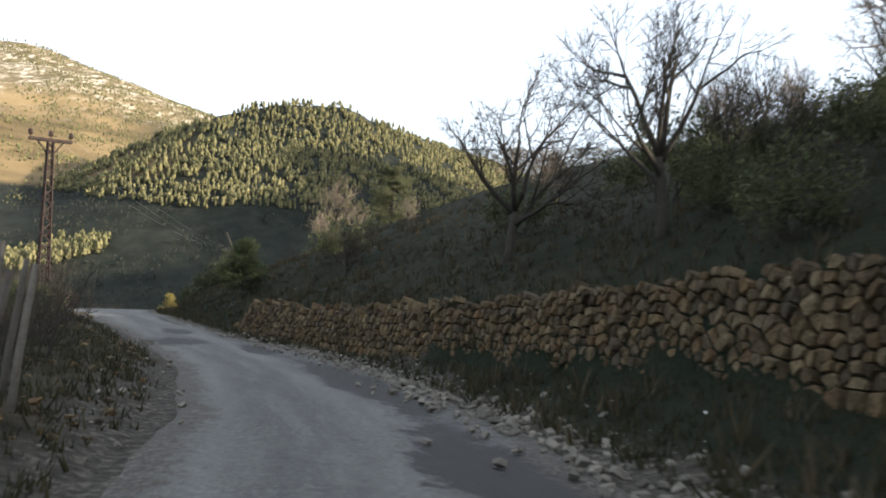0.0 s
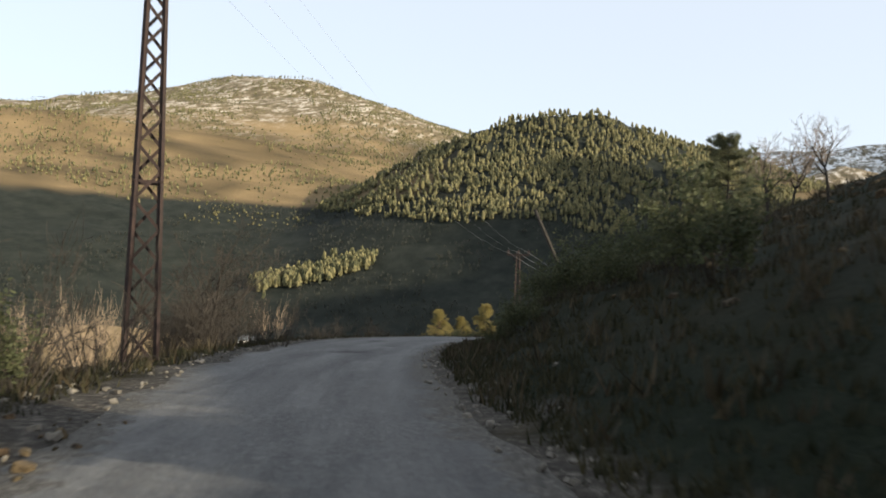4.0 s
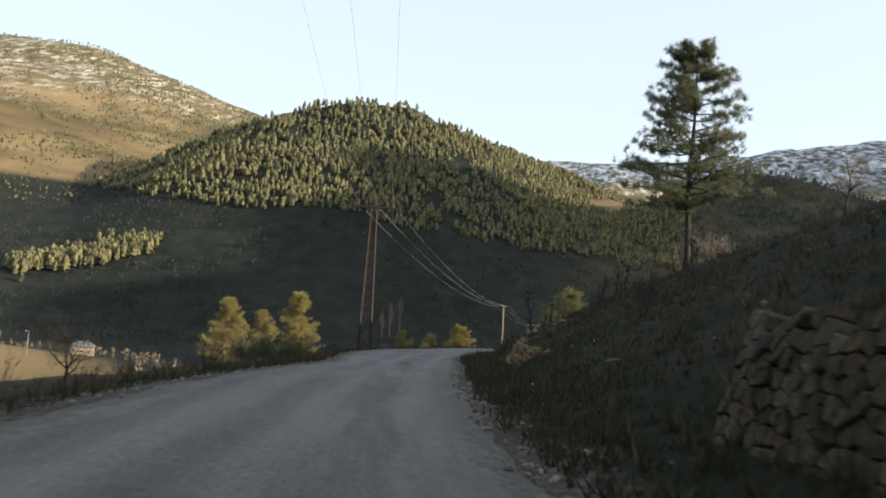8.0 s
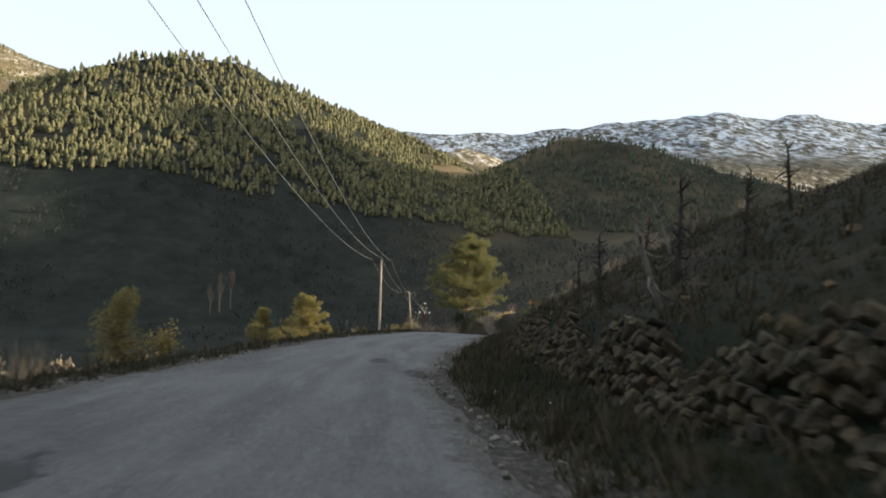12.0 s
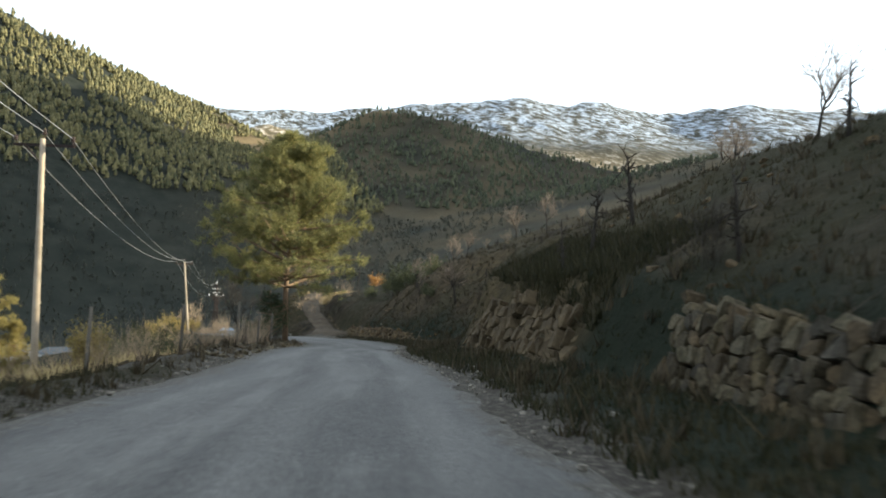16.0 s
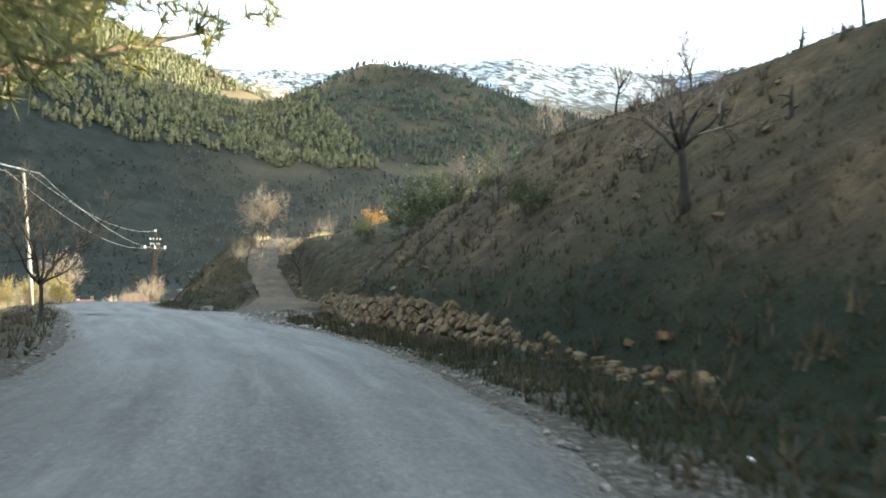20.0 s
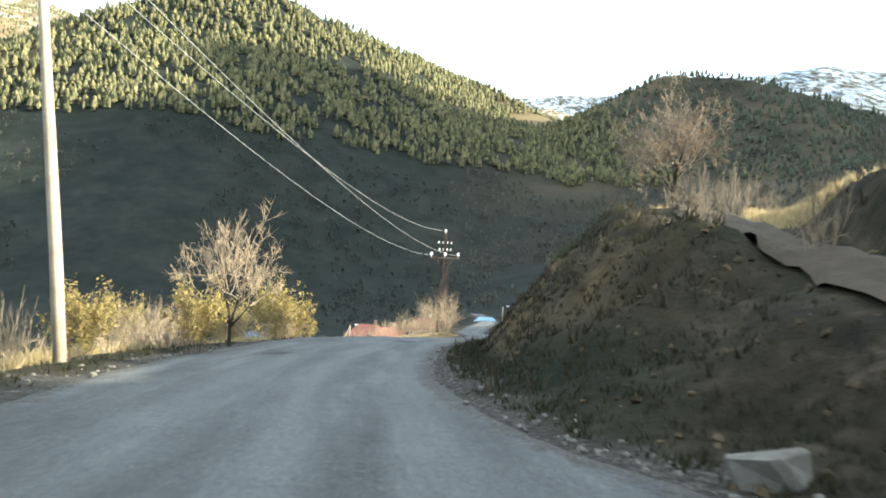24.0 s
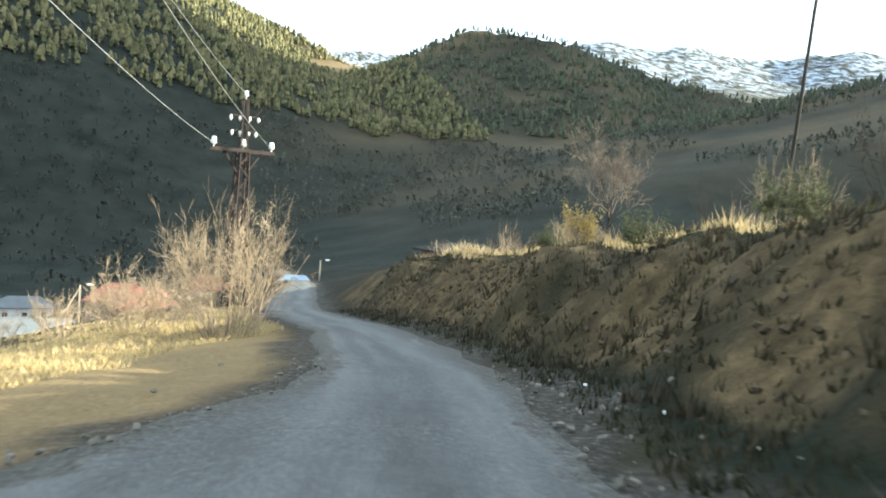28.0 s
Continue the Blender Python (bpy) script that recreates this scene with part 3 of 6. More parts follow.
    uneven.inputs["Distance"].default_value = 0.08
    tree.links.new(mid.outputs["Fac"], uneven.inputs["Height"])
    tree.links.new(relief.outputs[0], uneven.inputs["Normal"])
    tree.links.new(uneven.outputs[0], surface.inputs["Normal"])
    return m


ROAD = road_material()
# dark repairs and damp hollows: y, offset, length, width
REPAIRS = ((24.8, -0.5, 3.0, 1.7), (15.0, 1.7, 9.0, 1.0), (5.5, 1.6, 7.0, 1.1), (22.0, 1.3, 3.2, 0.9), (34.0, 1.2, 4.0, 0.6), (28.5, 0.5, 2.2, 0.9), (54, -0.6, 1.6, 1.0), (60, 0.2, 1.1, 0.7), (66, -1.6, 2.2, 0.5), (107.5, -0.2, 2.4, 0.5), (131, -2.6, 8.0, 0.6), (146, 0.7, 3.0, 0.6), (149.5, -0.4, 1.8, 0.6),
           (175.5, 1.7, 3.5, 0.9), (177, -0.8, 5.0, 0.4), (218, 0.6, 1.6, 1.8), (219.5, -1.0, 1.2, 1.3), (215.5, 0.9, 2.6, 1.2), (214, -2.4, 1.6, 0.8), (262.5, -2.6, 5.0, 1.2), (300, -0.6, 2.4, 0.7), (287, -2.6, 2.5, 0.8))


def build_road():
    ys = np.concatenate([np.arange(-40, 350, 0.25), np.arange(350, 475, 1.5)])
    across = np.linspace(0, 1, 30)
    left = np.interp(ys, *LEFT) + 0.55 * fbm(ys / 2.1, 0 * ys + 3.3, 5, 21)
    right = np.interp(ys, *RIGHT) + 0.6 * fbm(ys / 1.9, 0 * ys + 7.7, 5, 22)
    d = left[:, None] + (right - left)[:, None] * across[None]
    y = ys[:, None] + 0 * d
    x, yy = spot(y, d)
    crown = 0.03 * (1 - (2 * across - 1) ** 2)[None]
    edge = np.where((across < 0.01) | (across > 0.99), -0.07, 0.0)[None]
    patch = 0 * d
    for py, pd, long, wide in REPAIRS:
        patch = np.maximum(patch, np.exp(-0.8 * (((y - py) / long * 1.9) ** 2 + ((d - pd) / wide * 1.8) ** 2)) * (1.05 + 1.6 * fbm(x / 1.4, yy / 1.4, 3, int(py))))
    z = lane_z(y) + crown + edge + 0.035 * fbm(x / 1.7, yy / 1.7, 4, 31) - 0.03 * ease(0.35, 0.6, patch + 0.8 * fbm(x / 0.8, yy / 0.8, 3, 35))
    n, w = d.shape
    index = np.arange(n * w).reshape(n, w)
    faces = np.stack([index[:-1, :-1], index[:-1, 1:], index[1:, 1:], index[1:, :-1]], -1).reshape(-1, 4)
    data = mesh_of("road", np.stack([x, yy, z], -1).reshape(-1, 3).tolist(), faces.tolist(), ROAD, True)
    wander = 0.5 * fbm(y / 22, 0 * y, 3, 33)
    wheel = np.exp(-((np.abs(d - wander) - 0.78) / 0.30) ** 2) + 0.8 * np.exp(-((d - wander + 2.1) / 0.4) ** 2)
    wheel = np.clip(wheel * (0.75 + 1.4 * fbm(x / 3, yy / 9, 3, 34)), 0, 1)
    rim = 1 - ease(0.05, 1.1, np.minimum(d - left[:, None], right[:, None] - d))
    layer = data.color_attributes.new("wear", 'FLOAT_COLOR', 'POINT')
    layer.data.foreach_set("color", np.stack([wheel, patch, rim, 0 * d + 1], -1).reshape(-1, 4).ravel())
    lane = data.attributes.new("lane", 'FLOAT_VECTOR', 'POINT')
    lane.data.foreach_set("vector", np.stack([d, y, 0 * d], -1).reshape(-1, 3).ravel())
    tagged(new("road", data), "narrow worn grey asphalt road with crumbling edges", "road", kind="structure")


build_road()

# ---- materials of things ----
def stone_material(name, tones, gain=1.0):
    """Weathered walling stone: each stone has its own tone, with grain, pale lichen and dark damp blotches."""
    m = bpy.data.materials.new(name)
    m.use_nodes = True
    tree = m.node_tree
    surface = tree.nodes["Principled BSDF"]
    info, place = tree.nodes.new("ShaderNodeObjectInfo"), tree.nodes.new("ShaderNodeNewGeometry")
    both, wrap = tree.nodes.new("ShaderNodeMath"), tree.nodes.new("ShaderNodeMath")
    both.operation, wrap.operation = 'ADD', 'FRACT'
    tree.links.new(info.outputs["Random"], both.inputs[0])
    tree.links.new(place.outputs["Random Per Island"], both.inputs[1])
    tree.links.new(both.outputs[0], wrap.inputs[0])
    tone = tint(tree, wrap, 0, *[(k / (len(tones) - 1), tuple(c * gain for c in one)) for k, one in enumerate(tones)])

    def noise_at(scale, detail, rough):
        node = tree.nodes.new("ShaderNodeTexNoise")
        node.inputs["Scale"].default_value, node.inputs["Detail"].default_value, node.inputs["Roughness"].default_value = scale, detail, rough
        tree.links.new(place.outputs["Position"], node.inputs["Vector"])
        return node

    grain, blotch, crust = noise_at(22.0, 6, 0.7), noise_at(4.5, 5, 0.65), noise_at(9.0, 7, 0.75)
    shade = tint(tree, grain, "Fac", (0.3, (0.45, 0.43, 0.40)), (0.5, (0.95, 0.95, 0.95)), (0.72, (1.5, 1.48, 1.42)))
    damp = tint(tree, blotch, "Fac", (0.34, (0.42, 0.44, 0.38)), (0.55, (1.0, 1.0, 1.0)), (0.72, (1.25, 1.2, 1.1)))
    first = tree.nodes.new("ShaderNodeMix")
    first.data_type, first.blend_type = 'RGBA', 'MULTIPLY'
    first.inputs[0].default_value = 1.0
    tree.links.new(tone.outputs[0], first.inputs[6])
    tree.links.new(shade.outputs[0], first.inputs[7])
    second = tree.nodes.new("ShaderNodeMix")
    second.data_type, second.blend_type = 'RGBA', 'MULTIPLY'
    second.inputs[0].default_value = 1.0
    tree.links.new(first.outputs[2], second.inputs[6])
    tree.links.new(damp.outputs[0], second.inputs[7])
    lichen = tree.nodes.new("ShaderNodeRGB")
    lichen.outputs[0].default_value = (0.21 * gain, 0.20 * gain, 0.15 * gain, 1)
    spots = tint(tree, crust, "Fac", (0.61, (0, 0, 0)), (0.67, (0.7, 0.7, 0.7)))
    tree.links.new(blend(tree, spots.outputs[0], second.outputs[2], lichen.outputs[0]), surface.inputs["Base Color"])
    surface.inputs["Roughness"].default_value = 0.93
    surface.inputs["Specular IOR Level"].default_value = 0.2
    relief = tree.nodes.new("ShaderNodeBump")
    relief.inputs["Strength"].default_value, relief.inputs["Distance"].default_value = 0.7, 0.02
    tree.links.new(grain.outputs["Fac"], relief.inputs["Height"])
    tree.links.new(relief.outputs[0], surface.inputs["Normal"])
    return m


OCHRES = ((0.060, 0.048, 0.030), (0.150, 0.118, 0.068), (0.105, 0.085, 0.055), (0.185, 0.155, 0.100), (0.085, 0.075, 0.060), (0.140, 0.100, 0.055), (0.050, 0.042, 0.030))
STONE = stone_material("dry_stone", tuple((r * 1.0, g * 0.90, b * 0.82) for r, g, b in OCHRES), 0.76)
WARM_STONE = stone_material("warm_stone", tuple((r * 1.02, g * 0.9, b * 0.78) for r, g, b in OCHRES), 1.1)
# same ochre tones darkened: the shade of the bank walls is in the colour
SHADED_STONE = stone_material("shaded_ochre_stone", OCHRES, 0.45)
# same ochre tones again, at a middle gain
GREY_STONE = stone_material("grey_wall_stone", OCHRES, 0.62)
PALE_STONE = material("pale_stone", (0.085, 0.077, 0.064), (0.21, 0.192, 0.163), 3.0, 0.9, 0.5, 26.0, spread=0.25)
CRAG = material("crag_rock", (0.028, 0.021, 0.012), (0.112, 0.083, 0.047), 1.2, 0.92, 1.0, 11.0, spread=0.25)
BARK = material("dark_bark", (0.02, 0.017, 0.014), (0.056, 0.048, 0.039), 6.0, 0.95, 0.6, 50.0, spread=0.2)
PALE_BARK = material("pale_bark", (0.20, 0.17, 0.13), (0.36, 0.31, 0.25), 5.0, 0.9, 0.4, 50.0, spread=0.2)
DEAD_WOOD = material("grey_dead_wood", (0.06, 0.053, 0.044), (0.17, 0.152, 0.128), 4.0, 0.95, 0.6, 30.0, spread=0.3)
PINE_BARK = material("pine_bark", (0.10, 0.065, 0.04), (0.25, 0.17, 0.11), 4.0, 0.95, 0.7, 30.0)
TWIG = material("thin_twigs", (0.11, 0.085, 0.065), (0.24, 0.19, 0.145), 3.0, 0.9, 0.0, 30.0, spread=0.3)
RED_TWIG = material("reddish_twigs", (0.19, 0.142, 0.096), (0.38, 0.295, 0.205), 3.0, 0.9, 0.0, 30.0, spread=0.3)
STEEL = material("rusty_steel", (0.012, 0.009, 0.009), (0.042, 0.025, 0.021), 5.0, 0.75, 0.2, 60.0)
POLE_WOOD = material("weathered_pole", (0.22, 0.17, 0.12), (0.42, 0.36, 0.28), 2.0, 0.85, 0.3, 40.0)
CERAMIC = material("white_ceramic", (0.70, 0.68, 0.64), (0.85, 0.84, 0.82), 5.0, 0.25, 0.0, 40.0)
DARK_CERAMIC = material("brown_ceramic", (0.03, 0.02, 0.018), (0.07, 0.045, 0.035), 5.0, 0.3, 0.0, 40.0)
WIRE = material("aluminium_wire", (0.35, 0.35, 0.36), (0.5, 0.5, 0.5), 3.0, 0.45, 0.0, 30.0, metal=0.6)
PLASTER = material("white_plaster", (0.42, 0.40, 0.37), (0.66, 0.63, 0.59), 0.8, 0.9, 0.2, 12.0)
MUD_WALL = material("brown_wall", (0.20, 0.14, 0.10), (0.34, 0.26, 0.19), 0.8, 0.9, 0.2, 12.0)
RED_ROOF = material("red_roof_tiles", (0.17, 0.065, 0.048), (0.28, 0.12, 0.09), 1.2, 0.85, 0.4, 9.0)
GREY_ROOF = material("grey_metal_roof", (0.09, 0.10, 0.11), (0.15, 0.16, 0.17), 0.7, 0.85, 0.1, 10.0)
BLUE_ROOF = material("blue_metal_roof", (0.16, 0.27, 0.40), (0.26, 0.40, 0.55), 0.7, 0.45, 0.1, 10.0)
DARK_GLASS = material("dark_window_glass", (0.02, 0.022, 0.025), (0.04, 0.043, 0.047), 1.0, 0.12, 0.0, 10.0)
LITTER = material("white_litter", (0.62, 0.62, 0.60), (0.85, 0.85, 0.84), 6.0, 0.6, 0.0, 20.0)
DIRT = material("track_dirt", (0.026, 0.019, 0.012), (0.078, 0.058, 0.036), 0.9, 0.95, 0.6, 9.0)


def leaf_material(name, dark, light, through=0.35):
    """Thin leaves and needles that let some light through."""
    m = bpy.data.materials.new(name)
    m.use_nodes = True
    tree = m.node_tree
    surface, out = tree.nodes["Principled BSDF"], tree.nodes["Material Output"]
    island = tree.nodes.new("ShaderNodeNewGeometry")
    broad = noise_node(tree, 0.5, 3)
    add = tree.nodes.new("ShaderNodeMath")
    add.operation = 'ADD'
    tree.links.new(island.outputs["Random Per Island"], add.inputs[0])
    tree.links.new(broad.outputs["Fac"], add.inputs[1])
    half = tree.nodes.new("ShaderNodeMath")
    half.operation = 'MULTIPLY'
    half.inputs[1].default_value = 0.5
    tree.links.new(add.outputs[0], half.inputs[0])
    ramp = tint(tree, half, 0, (0.2, dark), (0.8, light))
    tree.links.new(ramp.outputs[0], surface.inputs["Base Color"])
    surface.inputs["Roughness"].default_value = 0.7
    surface.inputs["Specular IOR Level"].default_value = 0.2
    glow = tree.nodes.new("ShaderNodeBsdfTranslucent")
    tree.links.new(ramp.outputs[0], glow.inputs["Color"])
    mix = tree.nodes.new("ShaderNodeMixShader")
    mix.inputs[0].default_value = through
    tree.links.new(surface.outputs[0], mix.inputs[1])
    tree.links.new(glow.outputs[0], mix.inputs[2])
    tree.links.new(mix.outputs[0], out.inputs["Surface"])
    return m


NEEDLES = leaf_material("pine_needles", (0.04, 0.05, 0.022), (0.31, 0.285, 0.11))
GREY_NEEDLES = leaf_material("grey_green_needles", (0.045, 0.056, 0.033), (0.19, 0.19, 0.105))
# needle colour with the gold of sunlight already in it
SUNLIT_NEEDLES = leaf_material("sunlit_gold_needles", (0.085, 0.085, 0.03), (0.40, 0.325, 0.12))
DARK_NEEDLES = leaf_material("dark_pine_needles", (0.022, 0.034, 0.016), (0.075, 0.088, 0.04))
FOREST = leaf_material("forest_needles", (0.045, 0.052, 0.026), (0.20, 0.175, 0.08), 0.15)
YELLOW_LEAF = leaf_material("yellow_green_leaves", (0.15, 0.12, 0.042), (0.38, 0.29, 0.105))
OLIVE_LEAF = leaf_material("olive_leaves", (0.035, 0.045, 0.022), (0.10, 0.105, 0.05))
ORANGE_LEAF = leaf_material("orange_leaves", (0.24, 0.12, 0.035), (0.45, 0.24, 0.07))
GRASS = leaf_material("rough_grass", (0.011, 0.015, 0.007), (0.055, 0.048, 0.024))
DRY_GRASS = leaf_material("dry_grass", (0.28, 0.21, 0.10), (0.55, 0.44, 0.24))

# ---- makers of shapes ----


class Shape:
    """Collects vertices and faces."""

    def __init__(self):
        self.v, self.f = [], []

    def tube(self, points, radii, sides=6, cap=True):
        start = len(self.v)
        count = len(points)
        for k, (p, r) in enumerate(zip(points, radii)):
            a, b = points[max(k - 1, 0)], points[min(k + 1, count - 1)]
            axis = (b - a).normalized()
            side = axis.cross(Vector((0.13, 0.21, 1.0)) if abs(axis.z) < 0.92 else Vector((1.0, 0.2, 0.1))).normalized()
            up = axis.cross(side)
            for s in range(sides):
                w = 2 * math.pi * s / sides
                self.v.append(p + r * (math.cos(w) * side + math.sin(w) * up))
        for k in range(count - 1):
            for s in range(sides):
                a, b = start + k * sides + s, start + k * sides + (s + 1) % sides
                self.f.append((a, b, b + sides, a + sides))
        if cap:
            self.f.append(tuple(start + s for s in range(sides))[::-1])
            self.f.append(tuple(start + (count - 1) * sides + s for s in range(sides)))

    def box(self, centre, size, turn=None):
        start = len(self.v)
        for sx, sy, sz in ((-1, -1, -1), (1, -1, -1), (1, 1, -1), (-1, 1, -1), (-1, -1, 1), (1, -1, 1), (1, 1, 1), (-1, 1, 1)):
            p = Vector((sx * size[0] / 2, sy * size[1] / 2, sz * size[2] / 2))
            self.v.append(Vector(centre) + (turn @ p if turn else p))
        for face in ((0, 3, 2, 1), (4, 5, 6, 7), (0, 1, 5, 4), (1, 2, 6, 5), (2, 3, 7, 6), (3, 0, 4, 7)):
            self.f.append(tuple(start + i for i in face))

    def bar(self, a, b, thick, wide=None):
        """A straight bar with a rectangular section."""
        a, b = Vector(a), Vector(b)
        turn = (b - a).to_track_quat('Z', 'X').to_matrix()
        self.box((a + b) / 2, (thick, wide or thick, (b - a).length), turn)

    def leaf(self, base, way, wide, side):
        start = len(self.v)
        self.v += [base - side * wide * 0.5, base + side * wide * 0.5, base + way]
        self.f.append((start, start + 1, start + 2))

    def leaf4(self, base, way, wide, side):
        start = len(self.v)
        self.v += [base, base + way * 0.5 + side * wide * 0.5, base + way, base + way * 0.5 - side * wide * 0.5]
        self.f.append((start, start + 1, start + 2, start + 3))

    def add(self, other_v, other_f, m):
        start = len(self.v)
        self.v += [m @ v for v in other_v]
        self.f += [tuple(start + i for i in face) for face in other_f]

    def data(self, name, mat, smooth=False):
        return mesh_of(name, self.v, self.f, mat, smooth)


def any_way(rng, up=0.0):
    v = Vector((rng.gauss(0, 1), rng.gauss(0, 1), rng.gauss(0, 1) + up))
    return v.normalized()


def stone_shape(seed, jit=0.2, bevel=0.11):
    """A rough block with broken edges, about one metre across."""
    rng = random.Random(seed)
    bm = bmesh.new()
    bmesh.ops.create_cube(bm, size=1.0)
    for v in bm.verts:
        v.co += Vector((rng.uniform(-jit, jit), rng.uniform(-jit, jit) * 0.6, rng.uniform(-jit, jit)))
    bmesh.ops.bevel(bm, geom=bm.edges[:], offset=bevel, segments=1, affect='EDGES')
    for v in bm.verts:
        v.co += Vector((rng.uniform(-0.03, 0.03), rng.uniform(-0.06, 0.06), rng.uniform(-0.03, 0.03)))
    bmesh.ops.recalc_face_normals(bm, faces=bm.faces[:])
    bm.verts.index_update()
    out = [v.co.copy() for v in bm.verts], [tuple(v.index for v in f.verts) for f in bm.faces]
    bm.free()
    return out


STONES = [stone_shape(100 + k) for k in range(14)]


def clipped(poly, px, py, nx, ny):
    """The part of a polygon on the near side of a line through (px, py) with normal (nx, ny)."""
    out = []
    for k in range(len(poly)):
        (ax, ay), (bx, by) = poly[k - 1], poly[k]
        da, db = (ax - px) * nx + (ay - py) * ny, (bx - px) * nx + (by - py) * ny
        if (da <= 0) != (db <= 0):
            u = da / (da - db)
            out.append((ax + (bx - ax) * u, ay + (by - ay) * u))
        if db <= 0:
            out.append((bx, by))
    return out


def face_stone(poly, rng, joint, proud, deep, rough=1.0):
    """One walling stone: an uneven face with broken arrises, seen in the plane of the wall (x along, y out, z up)."""
    corners = []
    for k in range(len(poly)):
        (ax, ay), (bx, by), (cx, cy) = poly[k - 2], poly[k - 1], poly[k]
        cut = rng.uniform(0.06, 0.2)
        corners.append((bx + (ax - bx) * cut, by + (ay - by) * cut))
        corners.append((bx + (cx - bx) * cut, by + (cy - by) * cut))
    n = len(corners)
    reach = max(0.03, sum(math.hypot(x, y) for x, y in corners) / n)
    tip_x, tip_z = rng.gauss(0, 0.10 * rough), rng.gauss(0, 0.10 * rough)
    v = []
    for scale, out, jit in ((0.94, -deep, 0.0), (1.0, -0.012, 0.005), (0.89, 0.012, 0.009)):
        k = max(0.5, scale - joint / reach)
        for x, z in corners:
            x, z = x * k, z * k
            v.append(Vector((x + rng.gauss(0, jit * 0.5 * rough), proud + out + (tip_x * x + tip_z * z if out > -0.1 else 0) + rng.gauss(0, jit * rough), z)))
    f = [tuple(range(2 * n, 3 * n))]
    for ring in (0, 1):
        for k in range(n):
            a, b = ring * n + k, ring * n + (k + 1) % n
            f.append((a, b, b + n, a + n))
    return v, f


def stone_wall(name, y0, y1, label, mat, seed, size=0.3, most=300, d_of=None, top_of=None, group="", slump=0.0, near_y=0.0, rough=1.0, joint=None, gaps=0.0, category="stone wall", piece="stone"):
    """A dry stone wall along the road: stones of many sizes fitted together against the bank."""
    rng = random.Random(seed)
    ym = (y0 + y1) / 2
    base = on(ym, float(np.interp(ym, SLOPE[:, 0], SLOPE[:, 1])))
    wall = thing(name, Matrix.Translation(base), label, category, group)
    height_at = (lambda q: float(np.interp(q, SLOPE[:, 0], SLOPE[:, 4]) - np.interp(q, SLOPE[:, 0], SLOPE[:, 2])) + 0.1) if top_of is None else top_of
    rows, up = [], -size * 0.2
    highest = max(height_at(y0 + (y1 - y0) * k / 40) for k in range(41))
    while up < highest + size:
        row, y = [], y0 - size * rng.uniform(0.5, 1.5)
        while y < y1 + size:
            row.append((y + rng.gauss(0, size * 0.12), up + rng.gauss(0, size * 0.17)))
            y += size * rng.choice((0.55, 0.7, 0.8, 0.95, 1.15, 1.5))
        rows.append(row)
        up += size * rng.uniform(0.55, 0.9)
    laid = []
    for r, row in enumerate(rows):
        for cy, cz in row:
            if cy < y0 or cy > y1 or cz > height_at(cy) * rng.uniform(0.9, 1.05):
                continue
            if rng.random() < (0.12 if slump > 0.1 else gaps):
                continue
            w, h = size * 1.25, size * 0.85
            poly = [(-w, -h), (w, -h), (w, h), (-w, h)]
            for other in rows[max(0, r - 2):r + 3]:
                for ny, nz in other:
                    if abs(ny - cy) < 2.4 * size and (ny != cy or nz != cz):
                        poly = clipped(poly, (ny - cy) / 2, (nz - cz) / 2, ny - cy, nz - cz)
            if len(poly) > 2:
                laid.append((cy, cz, poly))
    laid.sort(key=lambda one: abs(one[0] - (near_y or ym)))
    rest = Shape()
    for n, (yc, up, poly) in enumerate(laid):
        foot = float(np.interp(yc, SLOPE[:, 0], SLOPE[:, 1])) if d_of is None else d_of(yc)
        run = float(np.interp(yc, SLOPE[:, 0], SLOPE[:, 3]))
        tall = max(height_at(yc), 0.3)
        px, py = spot(yc, foot + min(run, 1.6) * 0.75 * up / tall - 0.20 + 0.10 * fbm(yc / 1.7, up / 0.9, 2, seed))
        z0 = float(lane_z(yc) + np.interp(yc, SLOPE[:, 0], SLOPE[:, 2])) if d_of is None else float(land(*spot(yc, foot - 0.25)))
        m = Matrix.Translation(Vector((float(px), float(py), z0 + up + 0.02 + rng.gauss(0, slump * 0.4))) - base) @ \
            Matrix.Rotation(-float(lane_turn(yc)) + math.pi / 2 + rng.gauss(0, 0.03 + slump), 4, 'Z') @ \
            Matrix.Rotation(rng.gauss(0, slump), 4, 'Y') @ Matrix.Rotation(0.75 * min(run, 1.6) / tall * 0.7 + rng.gauss(0, slump), 4, 'X')
        v, f = face_stone(poly, rng, 0.008 + 0.025 * size if joint is None else joint, rng.gauss(0.0, 0.02 * rough + slump * 0.3), 0.2 + 0.3 * size, rough)
        if n < most:
            part(piece, mesh_of(piece, v, f, mat), wall, at=m)
        else:
            rest.add(v, f, m)
    if rest.v:
        tagged(part("rubble", rest.data("rubble", mat), wall), kind="stuff")
    return wall


